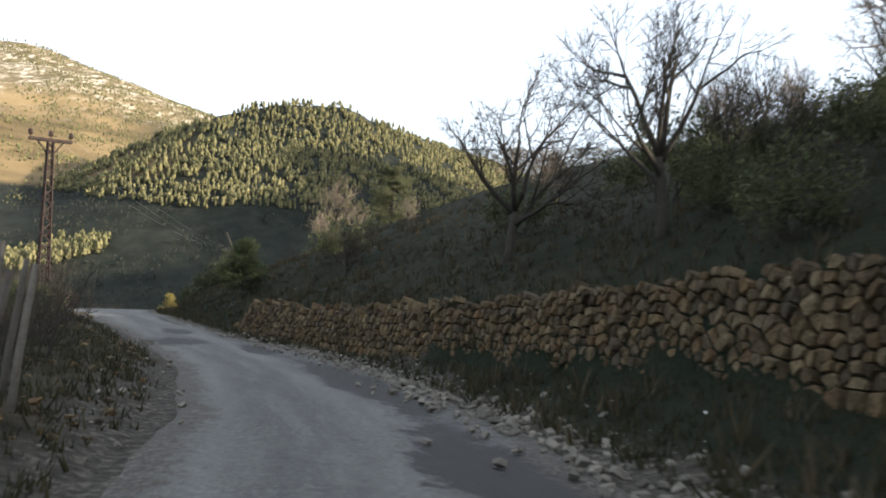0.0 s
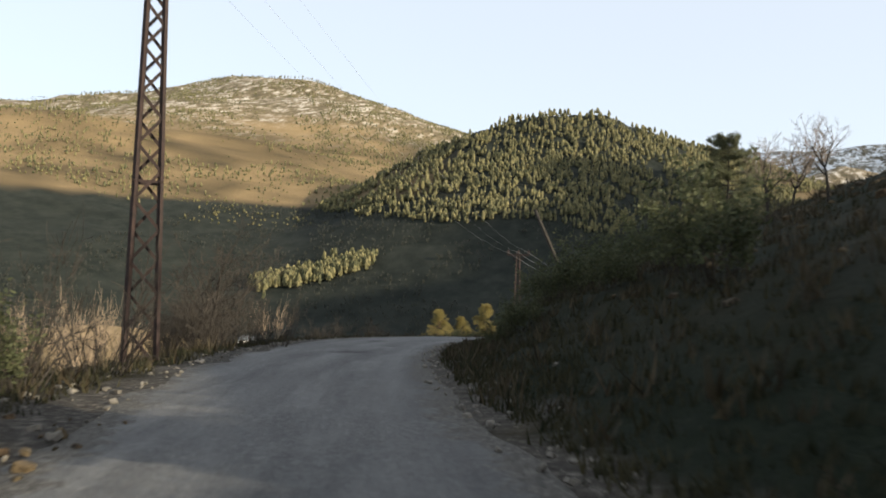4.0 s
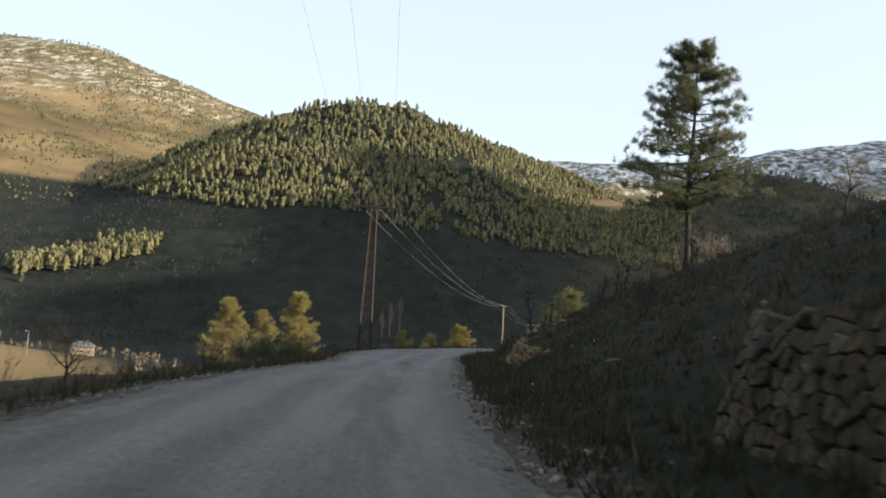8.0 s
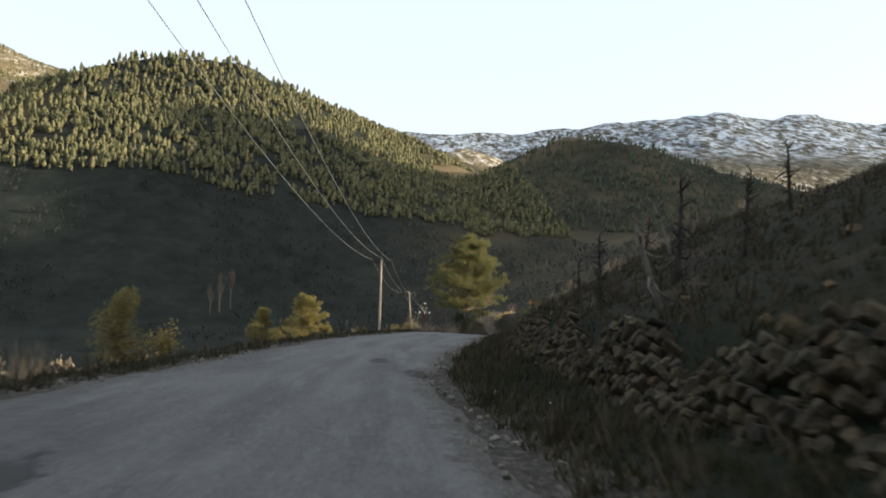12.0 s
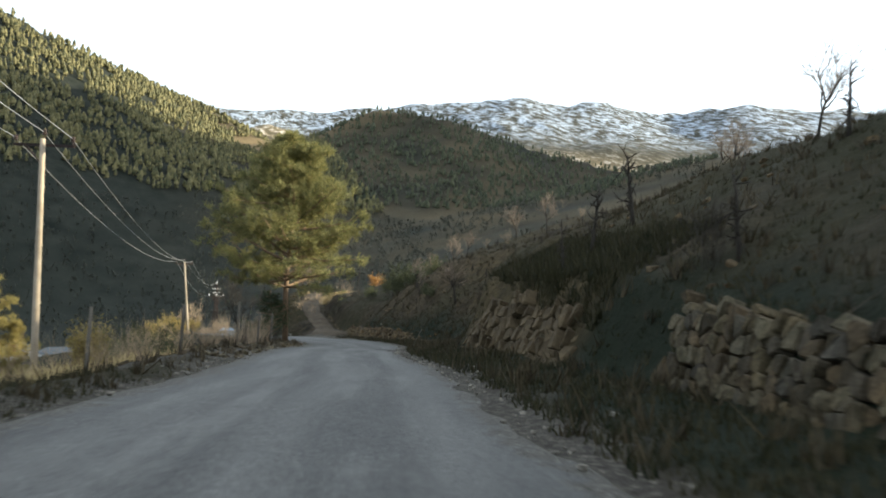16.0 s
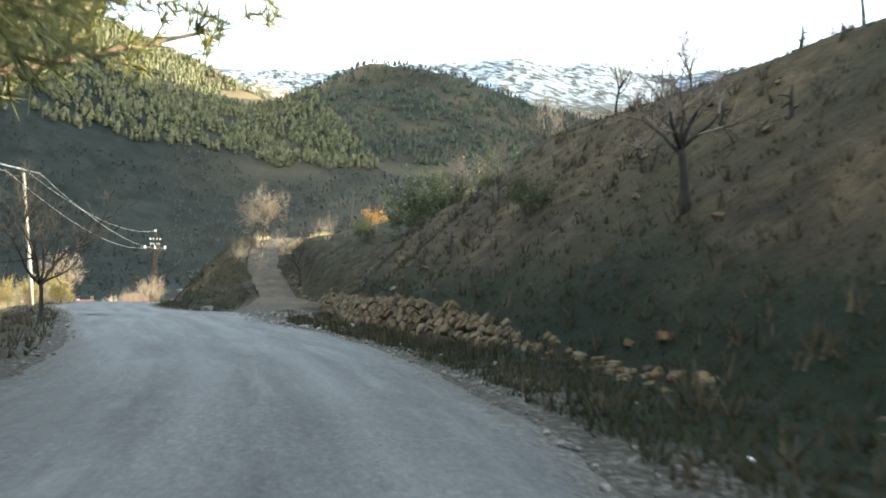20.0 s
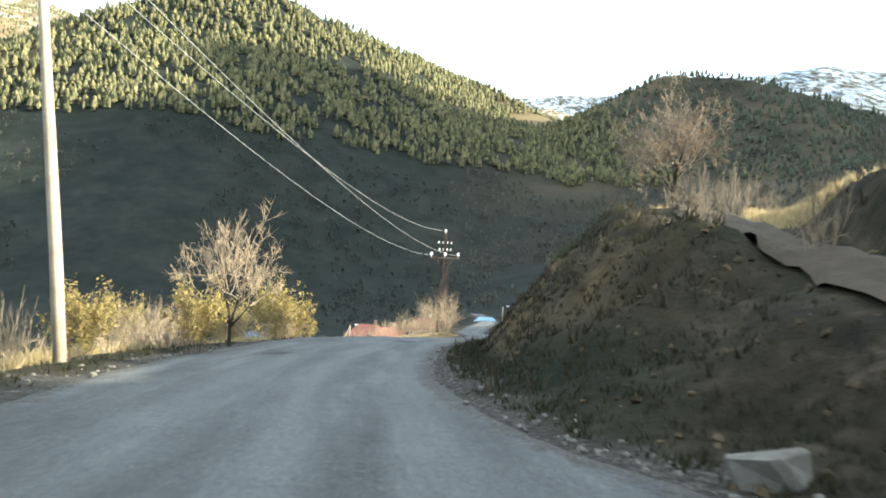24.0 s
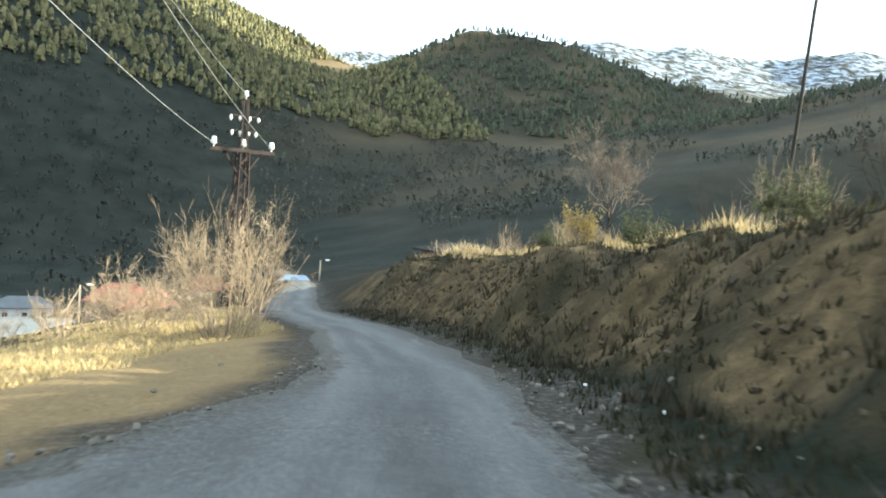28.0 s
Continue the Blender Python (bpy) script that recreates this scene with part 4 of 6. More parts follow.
def branch(shapes, rng, start, way, length, radius, level, deepest, bend=0.25, rise=0.15, split=3, shrink=0.62):
    """Grows a limb and what springs from it."""
    steps_n = 4 if level < 2 else (3 if level < 3 else 2)
    points, radii, p, w = [start], [radius], start, way
    for k in range(steps_n):
        w = (w + any_way(rng) * bend + Vector((0, 0, rise))).normalized()
        p = p + w * length / steps_n
        points.append(p)
        radii.append(radius * (1 - 0.5 * (k + 1) / steps_n))
    shapes[min(level, len(shapes) - 1)].tube(points, radii, (8, 6, 4, 3, 3, 3)[min(level, 5)], cap=level < 2)
    if level >= deepest:
        return
    for n in range(split + (1 if level else 0)):
        s = rng.uniform(0.35, 1.0) if n else 1.0
        k = min(int(s * steps_n), steps_n - 1)
        at = points[k].lerp(points[k + 1], s * steps_n - k)
        spread = 0.75 if n else 0.3
        side = (w + any_way(rng) * spread * 1.3).normalized()
        branch(shapes, rng, at, side, length * shrink * rng.uniform(0.7, 1.1), max(radius * 0.58 * (1 - 0.3 * s), 0.0075), level + 1, deepest, bend, rise, split, shrink)


def fit_size(shapes, height, wide=0.0):
    """Brings a grown plant to its height and width."""
    tallest = max(v.z for s in shapes for v in s.v)
    reach = max(max(abs(v.x), abs(v.y)) for s in shapes for v in s.v)
    up, out = height / tallest, (wide / 2 / reach if wide else height / tallest)
    for s in shapes:
        s.v = [Vector((v.x * out, v.y * out, v.z * up if v.z > 0 else v.z)) for v in s.v]


def bare_tree(name, m, seed, height, label, bark=None, twig=None, deepest=4, split=3, rise=0.12, bend=0.25, lean=0.0, group="", radius=None, trunk=0.38, leaves=None, leaf_size=0.1, leaf_count=0, wide=0.0):
    """A leafless tree: its trunk, its limbs and its twigs."""
    rng = random.Random(seed)
    shapes = [Shape(), Shape(), Shape()]
    way = Vector((lean, 0, 1)).normalized()
    thick, p, w = radius or height * 0.015, Vector((0, 0, -0.1)), way
    line = [p]
    for k in range(5):
        w = (w + any_way(rng) * bend * 0.35 + Vector((0, 0, 0.1))).normalized()
        p = p + w * height * trunk / 5
        line.append(p)
    shapes[0].tube(line, [thick * (1.35 if k == 0 else 1.08 - 0.06 * k) for k in range(6)], 9)
    limbs = split + 3
    for k in range(limbs):
        s = 5 * (1.0 if k < 3 else rng.uniform(0.55, 0.98))
        i = min(int(s), 4)
        a = 2.4 * k + rng.uniform(-0.4, 0.4) + seed
        tilt = rng.uniform(0.2, 0.6) if k < 3 else rng.uniform(0.6, 1.1)
        side = (w * math.cos(tilt) + Vector((math.cos(a), math.sin(a), 0)) * math.sin(tilt)).normalized()
        branch(shapes, rng, line[i].lerp(line[i + 1], s - i), side, height * (1 - trunk) * rng.uniform(0.34, 0.5), thick * rng.uniform(0.5, 0.72), 1, deepest, bend * 0.75, rise, split, 0.68)
    fit_size(shapes, height, wide)
    top = thing(name, m, label, "tree", group)
    part("trunk", shapes[0].data("trunk", bark or BARK, True), top)
    part("bough", shapes[1].data("bough", bark or BARK, True), top)
    part("branchwork", shapes[2].data("branchwork", twig or TWIG), top)
    if leaf_count:
        crown = Shape()
        ends = shapes[2].v
        for _ in range(leaf_count):
            at = ends[rng.randrange(len(ends))]
            crown.leaf4(at + any_way(rng) * 0.06, any_way(rng) * leaf_size * rng.uniform(0.6, 1.3), leaf_size * 0.6, any_way(rng))
        part("foliage", crown.data("foliage", leaves), top)
    return top


def bare_bush(name, m, seed, height, wide, label, twig, stems=14, category="bush", group="", leaves=None, leaf_count=0, leaf_size=0.08, deepest=2):
    """Many stems from one root, with or without leaves."""
    rng = random.Random(seed)
    shapes = [Shape(), Shape(), Shape()]
    for _ in range(stems):
        a, r = rng.uniform(0, 2 * math.pi), wide * 0.25 * math.sqrt(rng.random())
        start = Vector((r * math.cos(a), r * math.sin(a), -0.05))
        way = Vector((math.cos(a) * wide / height * rng.uniform(0.1, 0.9), math.sin(a) * wide / height * rng.uniform(0.1, 0.9), 1)).normalized()
        branch(shapes, rng, start, way, height * rng.uniform(0.45, 0.75), 0.014 + height * 0.003, 1, 1 + deepest, 0.2, 0.07, 3, 0.6)
    fit_size(shapes, height, wide)
    top = thing(name, m, label, category, group)
    part("stem", shapes[1].data("stem", twig), top)
    part("branchwork", shapes[2].data("branchwork", twig), top)
    if leaf_count:
        crown, ends = Shape(), shapes[2].v
        for _ in range(leaf_count):
            at = ends[rng.randrange(len(ends))]
            if at.z < height * 0.12:
                continue
            crown.leaf4(at + any_way(rng) * leaf_size, any_way(rng, 0.3) * leaf_size * rng.uniform(0.6, 1.4), leaf_size * 0.7, any_way(rng))
        part("foliage", crown.data("foliage", leaves), top)
    return top


def pine(name, m, seed, height, wide, clear, label, tufts=1000, tuft=0.34, tiers=16, sparse=0.0, skew=0.0, needles=None, bark=None, taper=0.65):
    """A tall pine with tiers of limbs and tufts of needles."""
    rng = random.Random(seed)
    trunk, limbs, crown = Shape(), Shape(), Shape()
    pts = [Vector((0.12 * math.sin(k * 0.9 + seed), 0.12 * math.cos(k * 0.7 + seed), height * k / 9)) for k in range(10)]
    pts[0] = Vector((0, 0, -0.2))
    trunk.tube(pts, [height * 0.0135 * (1 - 0.9 * k / 9) + 0.02 for k in range(10)], 9)
    ends = []
    for t in range(tiers):
        u = (t + rng.uniform(-0.3, 0.3)) / tiers
        z = clear + (height - clear) * max(u, 0.0)
        u = min(max(u, 0.0), 1.0)
        reach = wide / 2 * ((1 - u) ** taper * min(1.0, 0.8 + 1.5 * u) * 1.1 + 0.05)
        for k in range(rng.randint(4, 6)):
            a = 2 * math.pi * (k / 5 + rng.random() * 0.3) + t * 1.1
            length = reach * rng.uniform(0.55, 1.12) * (1 + skew * math.cos(a))
            if rng.random() < sparse:
                continue
            p, w = Vector((pts[min(int(z / height * 9), 9)].x, pts[min(int(z / height * 9), 9)].y, z)), Vector((math.cos(a), math.sin(a), rng.uniform(-0.12, 0.3)))
            line = [p]
            for s in range(4):
                w = (w + any_way(rng) * 0.16 + Vector((0, 0, 0.07))).normalized()
                p = p + w * length / 4
                line.append(p)
                ends.append((p, w, s))
                for q in (-1, 1):
                    side = (w.cross(Vector((0, 0, 1))) * q + w * 0.6 + any_way(rng) * 0.3).normalized()
                    e = p + side * length * 0.20 * rng.uniform(0.6, 1.3)
                    limbs.tube([p, e], [0.012, 0.006], 3, False)
                    ends.append((e, side, s))
            limbs.tube(line, [0.02 + 0.012 * length * (1 - s / 4.3) for s in range(5)], 4, False)
    for _ in range(tufts):
        p, w, s = ends[rng.randrange(len(ends))]
        if s == 0 and rng.random() < 0.6:
            continue
        at = p + any_way(rng) * 0.22
        for _ in range(13):
            way = (w * 0.5 + any_way(rng, 0.35)).normalized() * tuft * rng.uniform(0.6, 1.15)
            crown.leaf(at, way, tuft * 0.085, any_way(rng))
    top = thing(name, m, label, "pine tree")
    part("trunk", trunk.data("trunk", bark or PINE_BARK, True), top)
    part("bough", limbs.data("bough", bark or PINE_BARK), top)
    part("crown", crown.data("crown", needles or NEEDLES), top)
    return top


def snag(name, m, seed, height, label, lean=0.0, mat=None, stubs=9, group="dead trees on the slope"):
    """A dead trunk with broken branches."""
    rng = random.Random(seed)
    trunk = Shape()
    sticks = trunk
    pts, w = [Vector((0, 0, -0.15))], Vector((lean, lean * 0.3, 1)).normalized()
    for k in range(5):
        w = (w + any_way(rng) * 0.10).normalized()
        pts.append(pts[-1] + w * height / 5)
    thick = 0.04 + height * 0.022
    trunk.tube(pts, [thick * (1 - 0.13 * k) for k in range(6)], 7)
    for _ in range(stubs):
        u = rng.uniform(0.25, 1.0) * 5
        k = min(int(u), 4)
        p = pts[k].lerp(pts[k + 1], u - k)
        way = (any_way(rng) * 1.0 + Vector((0, 0, 0.25))).normalized()
        long = height * rng.uniform(0.10, 0.34)
        q = p + way * long * 0.5
        r = q + (way + any_way(rng) * 0.6).normalized() * long * 0.5
        sticks.tube([p, q, r], [thick * 0.4, thick * 0.26, thick * 0.12], 4)
        if rng.random() < 0.6:
            sticks.tube([q, q + (way + any_way(rng)).normalized() * long * 0.4], [thick * 0.2, thick * 0.08], 3)
    top = thing(name, m, label, "dead tree", group)
    part("trunk", trunk.data("trunk", mat or DEAD_WOOD, True), top)
    return top


def insulator(parent, at, mat, size=1.0):
    s = Shape()
    s.tube([Vector((0, 0, 0)), Vector((0, 0, 0.10)) * size], [0.018 * size] * 2, 6)
    prof = ((0.08, 0.05), (0.10, 0.085), (0.13, 0.05), (0.15, 0.08), (0.18, 0.05), (0.20, 0.07), (0.25, 0.04))
    s.tube([Vector((0, 0, z * size)) for z, _ in prof], [r * size for _, r in prof], 10)
    return part("insulator", s.data("insulator", mat), parent, "ribbed ceramic insulator", Matrix.Translation(at))


def lattice_pole(name, foot, turn, height, wide, slim, arm, label, white=False, girt=0.38):
    """A four-legged lattice pole with a crossarm and three insulators."""
    pole = thing(name, Matrix.Translation(foot) @ Matrix.Rotation(turn, 4, 'Z'), label, "power pole", "power poles beside the road")
    corner = lambda k, z: Vector(((wide + (slim - wide) * z / height) / 2 * (1, -1, -1, 1)[k], (wide + (slim - wide) * z / height) / 2 * (1, 1, -1, -1)[k], z))
    for k in range(4):
        s = Shape()
        s.bar(corner(k, -0.8), corner(k, height), 0.085)
        part("leg", s.data("leg", STEEL), pole)
    for k in range(4):
        z, flip = 0.0, False
        while z < height - 0.4:
            tall = max(0.45, 1.15 * (wide + (slim - wide) * z / height))
            a, b = (k, (k + 1) % 4) if flip else ((k + 1) % 4, k)
            s = Shape()
            s.bar(corner(a, z), corner(b, min(z + tall, height)), 0.06, 0.06)
            part("lacing", s.data("lacing", STEEL), pole)
            z, flip = z + tall, not flip
    s = Shape()
    for k in range(4):
        a, b = corner(k, height * girt), corner((k + 1) % 4, height * girt)
        s.bar(a + (a - b) * 0.12, b + (b - a) * 0.12, 0.05)
    part("girt", s.data("girt", STEEL), pole)
    top = height - 0.05
    s = Shape()
    s.bar((-arm / 2, slim / 2 + 0.03, top), (arm / 2, slim / 2 + 0.03, top), 0.16, 0.06)
    s.bar((-arm / 2, -slim / 2 - 0.03, top), (arm / 2, -slim / 2 - 0.03, top), 0.16, 0.06)
    part("crossarm", s.data("crossarm", STEEL), pole)
    for q in (-1, 1):
        s = Shape()
        s.bar((q * arm * 0.32, 0, top), (q * slim * 0.5, 0, top - arm * 0.36), 0.08)
        part("strut", s.data("strut", STEEL), pole)
    for q in (-1, 0, 1):
        insulator(pole, Vector((q * (arm / 2 - 0.08), 0, top + 0.05)), CERAMIC if white else DARK_CERAMIC, 2.0)
    return pole


def wooden_pole(name, foot, head, turn, arm, label):
    """A round pole with a steel crossarm."""
    pole = thing(name, Matrix.Translation(foot) @ Matrix.Rotation(turn, 4, 'Z'), label, "power pole", "power poles beside the road")
    tip = Matrix.Rotation(-turn, 4, 'Z') @ (head - foot)
    s = Shape()
    s.tube([tip * u - Vector((0, 0, 0.4 * (u == 0))) for u in (0, 0.25, 0.5, 0.75, 1.0)], [0.13, 0.122, 0.112, 0.1, 0.09], 12)
    part("pole", s.data("pole", POLE_WOOD, True), pole)
    top = tip - tip.normalized() * 0.22
    s = Shape()
    s.bar(top + Vector((-arm / 2, 0.10, 0)), top + Vector((arm / 2, 0.10, 0)), 0.09, 0.07)
    part("crossarm", s.data("crossarm", STEEL), pole)
    s = Shape()
    s.bar(top + Vector((-arm * 0.30, 0.12, 0)), top + Vector((0, 0.12, -0.75)), 0.045)
    part("strut", s.data("strut", STEEL), pole)
    for q in (-1, 0, 1):
        insulator(pole, top + Vector((q * (arm / 2 - 0.07), 0.10, 0.05 + (0.22 if q == 0 else 0))), DARK_CERAMIC, 1.1)
    return pole


def wire(a, b, sag, thick=0.013, label="sagging aluminium power line wire between two poles"):
    s, n = Shape(), 28
    a, b = Vector(a), Vector(b)
    mid = (a + b) / 2
    s.tube([a.lerp(b, k / n) - mid - Vector((0, 0, 4 * sag * (k / n) * (1 - k / n))) for k in range(n + 1)], [thick] * (n + 1), 4)
    ob = new("power_line", s.data("power_line", WIRE, True))
    ob.matrix_basis = Matrix.Translation(mid)
    return tagged(ob, label, "power line", "wires between the poles")


def house(name, at, turn, size, roof_mat, wall_mat, label, rise=0.35, storeys=2, windows=3, chimney=True):
    """A small house: walls, a hipped or gabled roof with eaves, windows and a door."""
    w, d, h = size
    top = thing(name, Matrix.Translation(at) @ Matrix.Rotation(turn, 4, 'Z'), label, "house", "houses of the village")
    s = Shape()
    s.box((0, 0, h / 2 - 1.0), (w, d, h + 2.0))
    part("wall", s.data("wall", wall_mat), top)
    s, e = Shape(), 0.45
    v = [Vector((-w / 2 - e, -d / 2 - e, h)), Vector((w / 2 + e, -d / 2 - e, h)), Vector((w / 2 + e, d / 2 + e, h)), Vector((-w / 2 - e, d / 2 + e, h)),
         Vector((-w / 2 + d * 0.3, 0, h + d * rise)), Vector((w / 2 - d * 0.3, 0, h + d * rise))]
    s.v = v + [p - Vector((0, 0, 0.16)) for p in v[:4]]
    s.f = [(0, 1, 5, 4), (1, 2, 5), (2, 3, 4, 5), (3, 0, 4), (0, 6, 7, 1), (1, 7, 8, 2), (2, 8, 9, 3), (3, 9, 6, 0), (6, 9, 8, 7)]
    roof = part("roof", s.data("roof", roof_mat), top)
    if chimney:
        s = Shape()
        s.box((w * 0.18, d * 0.12, h + d * rise), (0.5, 0.5, 1.1))
        s.box((w * 0.18, d * 0.12, h + d * rise + 0.6), (0.65, 0.65, 0.12))
        part("chimney", s.data("chimney", wall_mat), roof)
    for level in range(storeys):
        z = h * (level + 0.55) / storeys
        for k in range(windows):
            x = w * ((k + 0.5) / windows - 0.5)
            s = Shape()
            for q in (-1, 1):
                s.box((x + q * 0.48, -d / 2 - 0.03, z), (0.08, 0.10, 1.25))
                s.box((x, -d / 2 - 0.03, z + q * 0.6), (1.04, 0.10, 0.08))
            s.box((x, -d / 2 - 0.03, z), (0.05, 0.08, 1.2))
            frame_part = part("window", s.data("window", PLASTER if wall_mat is not PLASTER else MUD_WALL), top)
            s = Shape()
            s.box((x, -d / 2 - 0.015, z), (0.9, 0.03, 1.15))
            part("pane", s.data("pane", DARK_GLASS), frame_part)
    return top

# ---- the dirt track ----


def build_track():
    ys = np.arange(264, 306, 0.4)
    across = np.linspace(-1, 1, 9)
    d0, h0, _ = track_line(ys)
    half = 1.05 + 0.5 * fbm(ys / 1.4, 0 * ys, 3, 51) + 1.3 * (1 - ease(264, 271, ys))
    d = d0[:, None] + half[:, None] * across[None]
    x, y = spot(ys[:, None] + 0 * d, d)
    ruts = -0.08 * np.exp(-((np.abs(across) - 0.55) / 0.18) ** 2)[None] - 0.06 * (np.abs(across) > 0.95)[None]
    z = land(x, y) + 0.20 + 1.5 * ruts + 0.07 * fbm(x / 0.9, y / 0.9, 3, 53) - 0.22 * (1 - ease(264, 267, ys + 1.6 * fbm(x[:, 4] / 0.8, y[:, 4] / 0.8, 2, 52)))[:, None] * (0.6 + 0.8 * np.abs(across)[None])
    n, w = d.shape
    index = np.arange(n * w).reshape(n, w)
    faces = np.stack([index[:-1, :-1], index[:-1, 1:], index[1:, 1:], index[1:, :-1]], -1).reshape(-1, 4)
    data = mesh_of("track", np.stack([x, y, z], -1).reshape(-1, 3).tolist(), faces.tolist(), DIRT, True)
    tagged(new("track", data), "rutted brown dirt track climbing away from the road", "track", kind="structure")


build_track()

# ---- poles and wires ----
P1, P2 = Vector((-22.2, 47.3, 0)), Vector((-32.7, 132.1, 0))
P1.z, P2.z = float(land(P1.x, P1.y)), float(land(P2.x, P2.y))
lattice_pole("lattice_pole", P1, radians(36), 8.0 - P1.z, 0.62, 0.26, 2.25, "dark rusty steel lattice power pole beside the road bend")
lattice_pole("lattice_pole", P2, radians(5), 3.95 - P2.z, 0.85, 0.34, 2.6, "tall dark steel lattice power pole at the road edge")
P3_HEAD, P4_HEAD = Vector((-22.1, 212.9, -3.6)), Vector((-12.68, 281.0, -8.5))
P3, P4 = Vector((-21.95, 212.4, float(land(-21.95, 212.4)))), Vector((-11.9, 280.8, float(land(-11.9, 280.8))))
wooden_pole("wooden_pole", P3, P3_HEAD, radians(-22), 2.15, "slim weathered wooden power pole with steel crossarm")
wooden_pole("wooden_pole", P4, P4_HEAD, radians(20), 2.0, "leaning pale wooden power pole among roadside bushes")

P5 = Vector((-1.95, 349.2, float(land(-1.95, 349.2))))


def junction_pole():
    """The lattice pole near the village, hung with white insulators."""
    height, turn = -13.3 - P5.z, radians(20)
    pole = lattice_pole("lattice_pole", P5, turn, -15.75 - P5.z, 0.85, 0.42, 3.05, "rusty lattice power pole crowded with white insulators", white=True)
    low = -15.75 - P5.z
    s = Shape()
    for q in (-1, 1):
        s.bar((q * 0.17, 0.1, low), (q * 0.10, 0.1, height), 0.05)
        s.bar((q * 0.17, -0.1, low), (q * 0.10, -0.1, height), 0.05)
    for z in (low + 0.5, low + 1.0, low + 1.5, low + 2.0):
        s.bar((-0.16, 0, z), (0.16, 0, z), 0.04)
    part("mast", s.data("mast", STEEL), pole)
    for z, arm in ((low + 0.9, 1.3), (low + 1.6, 1.5)):
        s = Shape()
        s.bar((-arm / 2, 0, z), (arm / 2, 0, z), 0.06)
        part("crossarm", s.data("crossarm", STEEL), pole)
        for q in (-1, -0.35, 0.35, 1):
            insulator(pole, Vector((q * arm / 2 * 0.92, 0, z - 0.28)), CERAMIC, 1.1)
    insulator(pole, Vector((0, 0, height - 0.05)), CERAMIC, 1.6)
    s = Shape()
    s.tube([Vector((0.55, 0, low + 1.65)), Vector((0.8, 0, low + 2.0)), Vector((0.98, 0, low + 2.4)), Vector((0.95, 0, low + 2.75))], [0.02] * 4, 6)
    part("bracket", s.data("bracket", STEEL), pole, "curled pale steel bracket")


junction_pole()


def arm_end(head, turn, arm, q, lift=0.25):
    return Vector((head.x + math.cos(turn) * arm / 2 * q, head.y + math.sin(turn) * arm / 2 * q, head.z + lift))


A1, A2 = Vector((P1.x, P1.y, 8.0)), Vector((P2.x, P2.y, 3.95))
A5 = Vector((P5.x, P5.y, -15.8))
for q in (-0.95, 0.0, 0.95):
    a2 = arm_end(A2, radians(5), 2.6, q)
    a3 = arm_end(P3_HEAD, radians(-22), 2.15, q, 0.05 + 0.2 * (q == 0))
    a4 = arm_end(P4_HEAD, radians(20), 2.0, q, 0.05 + 0.2 * (q == 0))
    a5 = arm_end(A5, radians(20), 3.05, q, 0.25) if q else Vector((P5.x, P5.y, -13.1))
    wire(arm_end(A1, radians(36), 2.25, q), a2, 1.3, 0.003)
    wire(a2, a3, 1.7)
    wire(a3, a4, 1.3)
    wire(a4, a5, 1.4)


def street_lamp(at, top_z, turn, label, prop=False):
    h = top_z - at.z
    lamp = thing("street_lamp", Matrix.Translation(at) @ Matrix.Rotation(turn, 4, 'Z'), label, "street lamp", "lamps of the village")
    s = Shape()
    s.tube([Vector((0, 0, -0.3)), Vector((0, 0, h * 0.5)), Vector((0, 0, h))], [0.11, 0.095, 0.08], 10)
    part("pole", s.data("pole", POLE_WOOD, True), lamp)
    s = Shape()
    s.tube([Vector((0, 0, h - 0.15)), Vector((0.35, 0, h + 0.05)), Vector((0.7, 0, h + 0.1))], [0.03] * 3, 6)
    arm = part("arm", s.data("arm", STEEL), lamp)
    s = Shape()
    s.box((0.9, 0, h + 0.1), (0.55, 0.22, 0.14))
    s.box((0.9, 0, h + 0.02), (0.42, 0.16, 0.05))
    part("lamp_head", s.data("lamp_head", CERAMIC), arm, "white street lamp head")
    if prop:
        s = Shape()
        s.tube([Vector((-2.6, -0.4, -0.2)), Vector((0, 0, h * 0.95))], [0.09, 0.07], 8)
        part("prop", s.data("prop", POLE_WOOD), lamp, "slanting wooden prop")


street_lamp(Vector((11.4, 416, float(land(11.4, 416)))), -25.5, radians(0), "wooden pole street lamp beside the village road")
street_lamp(Vector((-14.1, 392.8, float(land(-14.1, 392.8)))), -27.4, radians(0), "short wooden street lamp with a slanting prop", True)


street_lamp(Vector((-187.0, 368.0, float(land(-187.0, 368.0)))), float(land(-187.0, 368.0)) + 8.5, radians(180), "lone street lamp beside the valley field")


def thin_pole(name, foot, head, r0, r1, label, category="pole", group=""):
    s = Shape()
    t = head - foot
    s.tube([t * u - Vector((0, 0, 0.3 * (u == 0))) for u in (0, 0.33, 0.66, 1.0)], [r0 + (r1 - r0) * u for u in (0, 0.33, 0.66, 1.0)], 10)
    ob = new(name, s.data(name, BARK if r0 > 0.06 else DEAD_WOOD, True))
    ob.matrix_basis = Matrix.Translation(foot)
    return tagged(ob, label, category, group)


thin_pole("wooden_pole", Vector((-18.5, 81.2, float(land(-18.5, 81.2)))), Vector((-21.1, 82.2, 4.75)), 0.115, 0.10, "bare wooden pole leaning over the stone wall", "pole")
thin_pole("wooden_pole", Vector((23.7, 343.2, float(land(23.7, 343.2)))), Vector((25.1, 343.8, -6.0)), 0.11, 0.08, "dark slanting wooden pole on the hilltop", "pole")
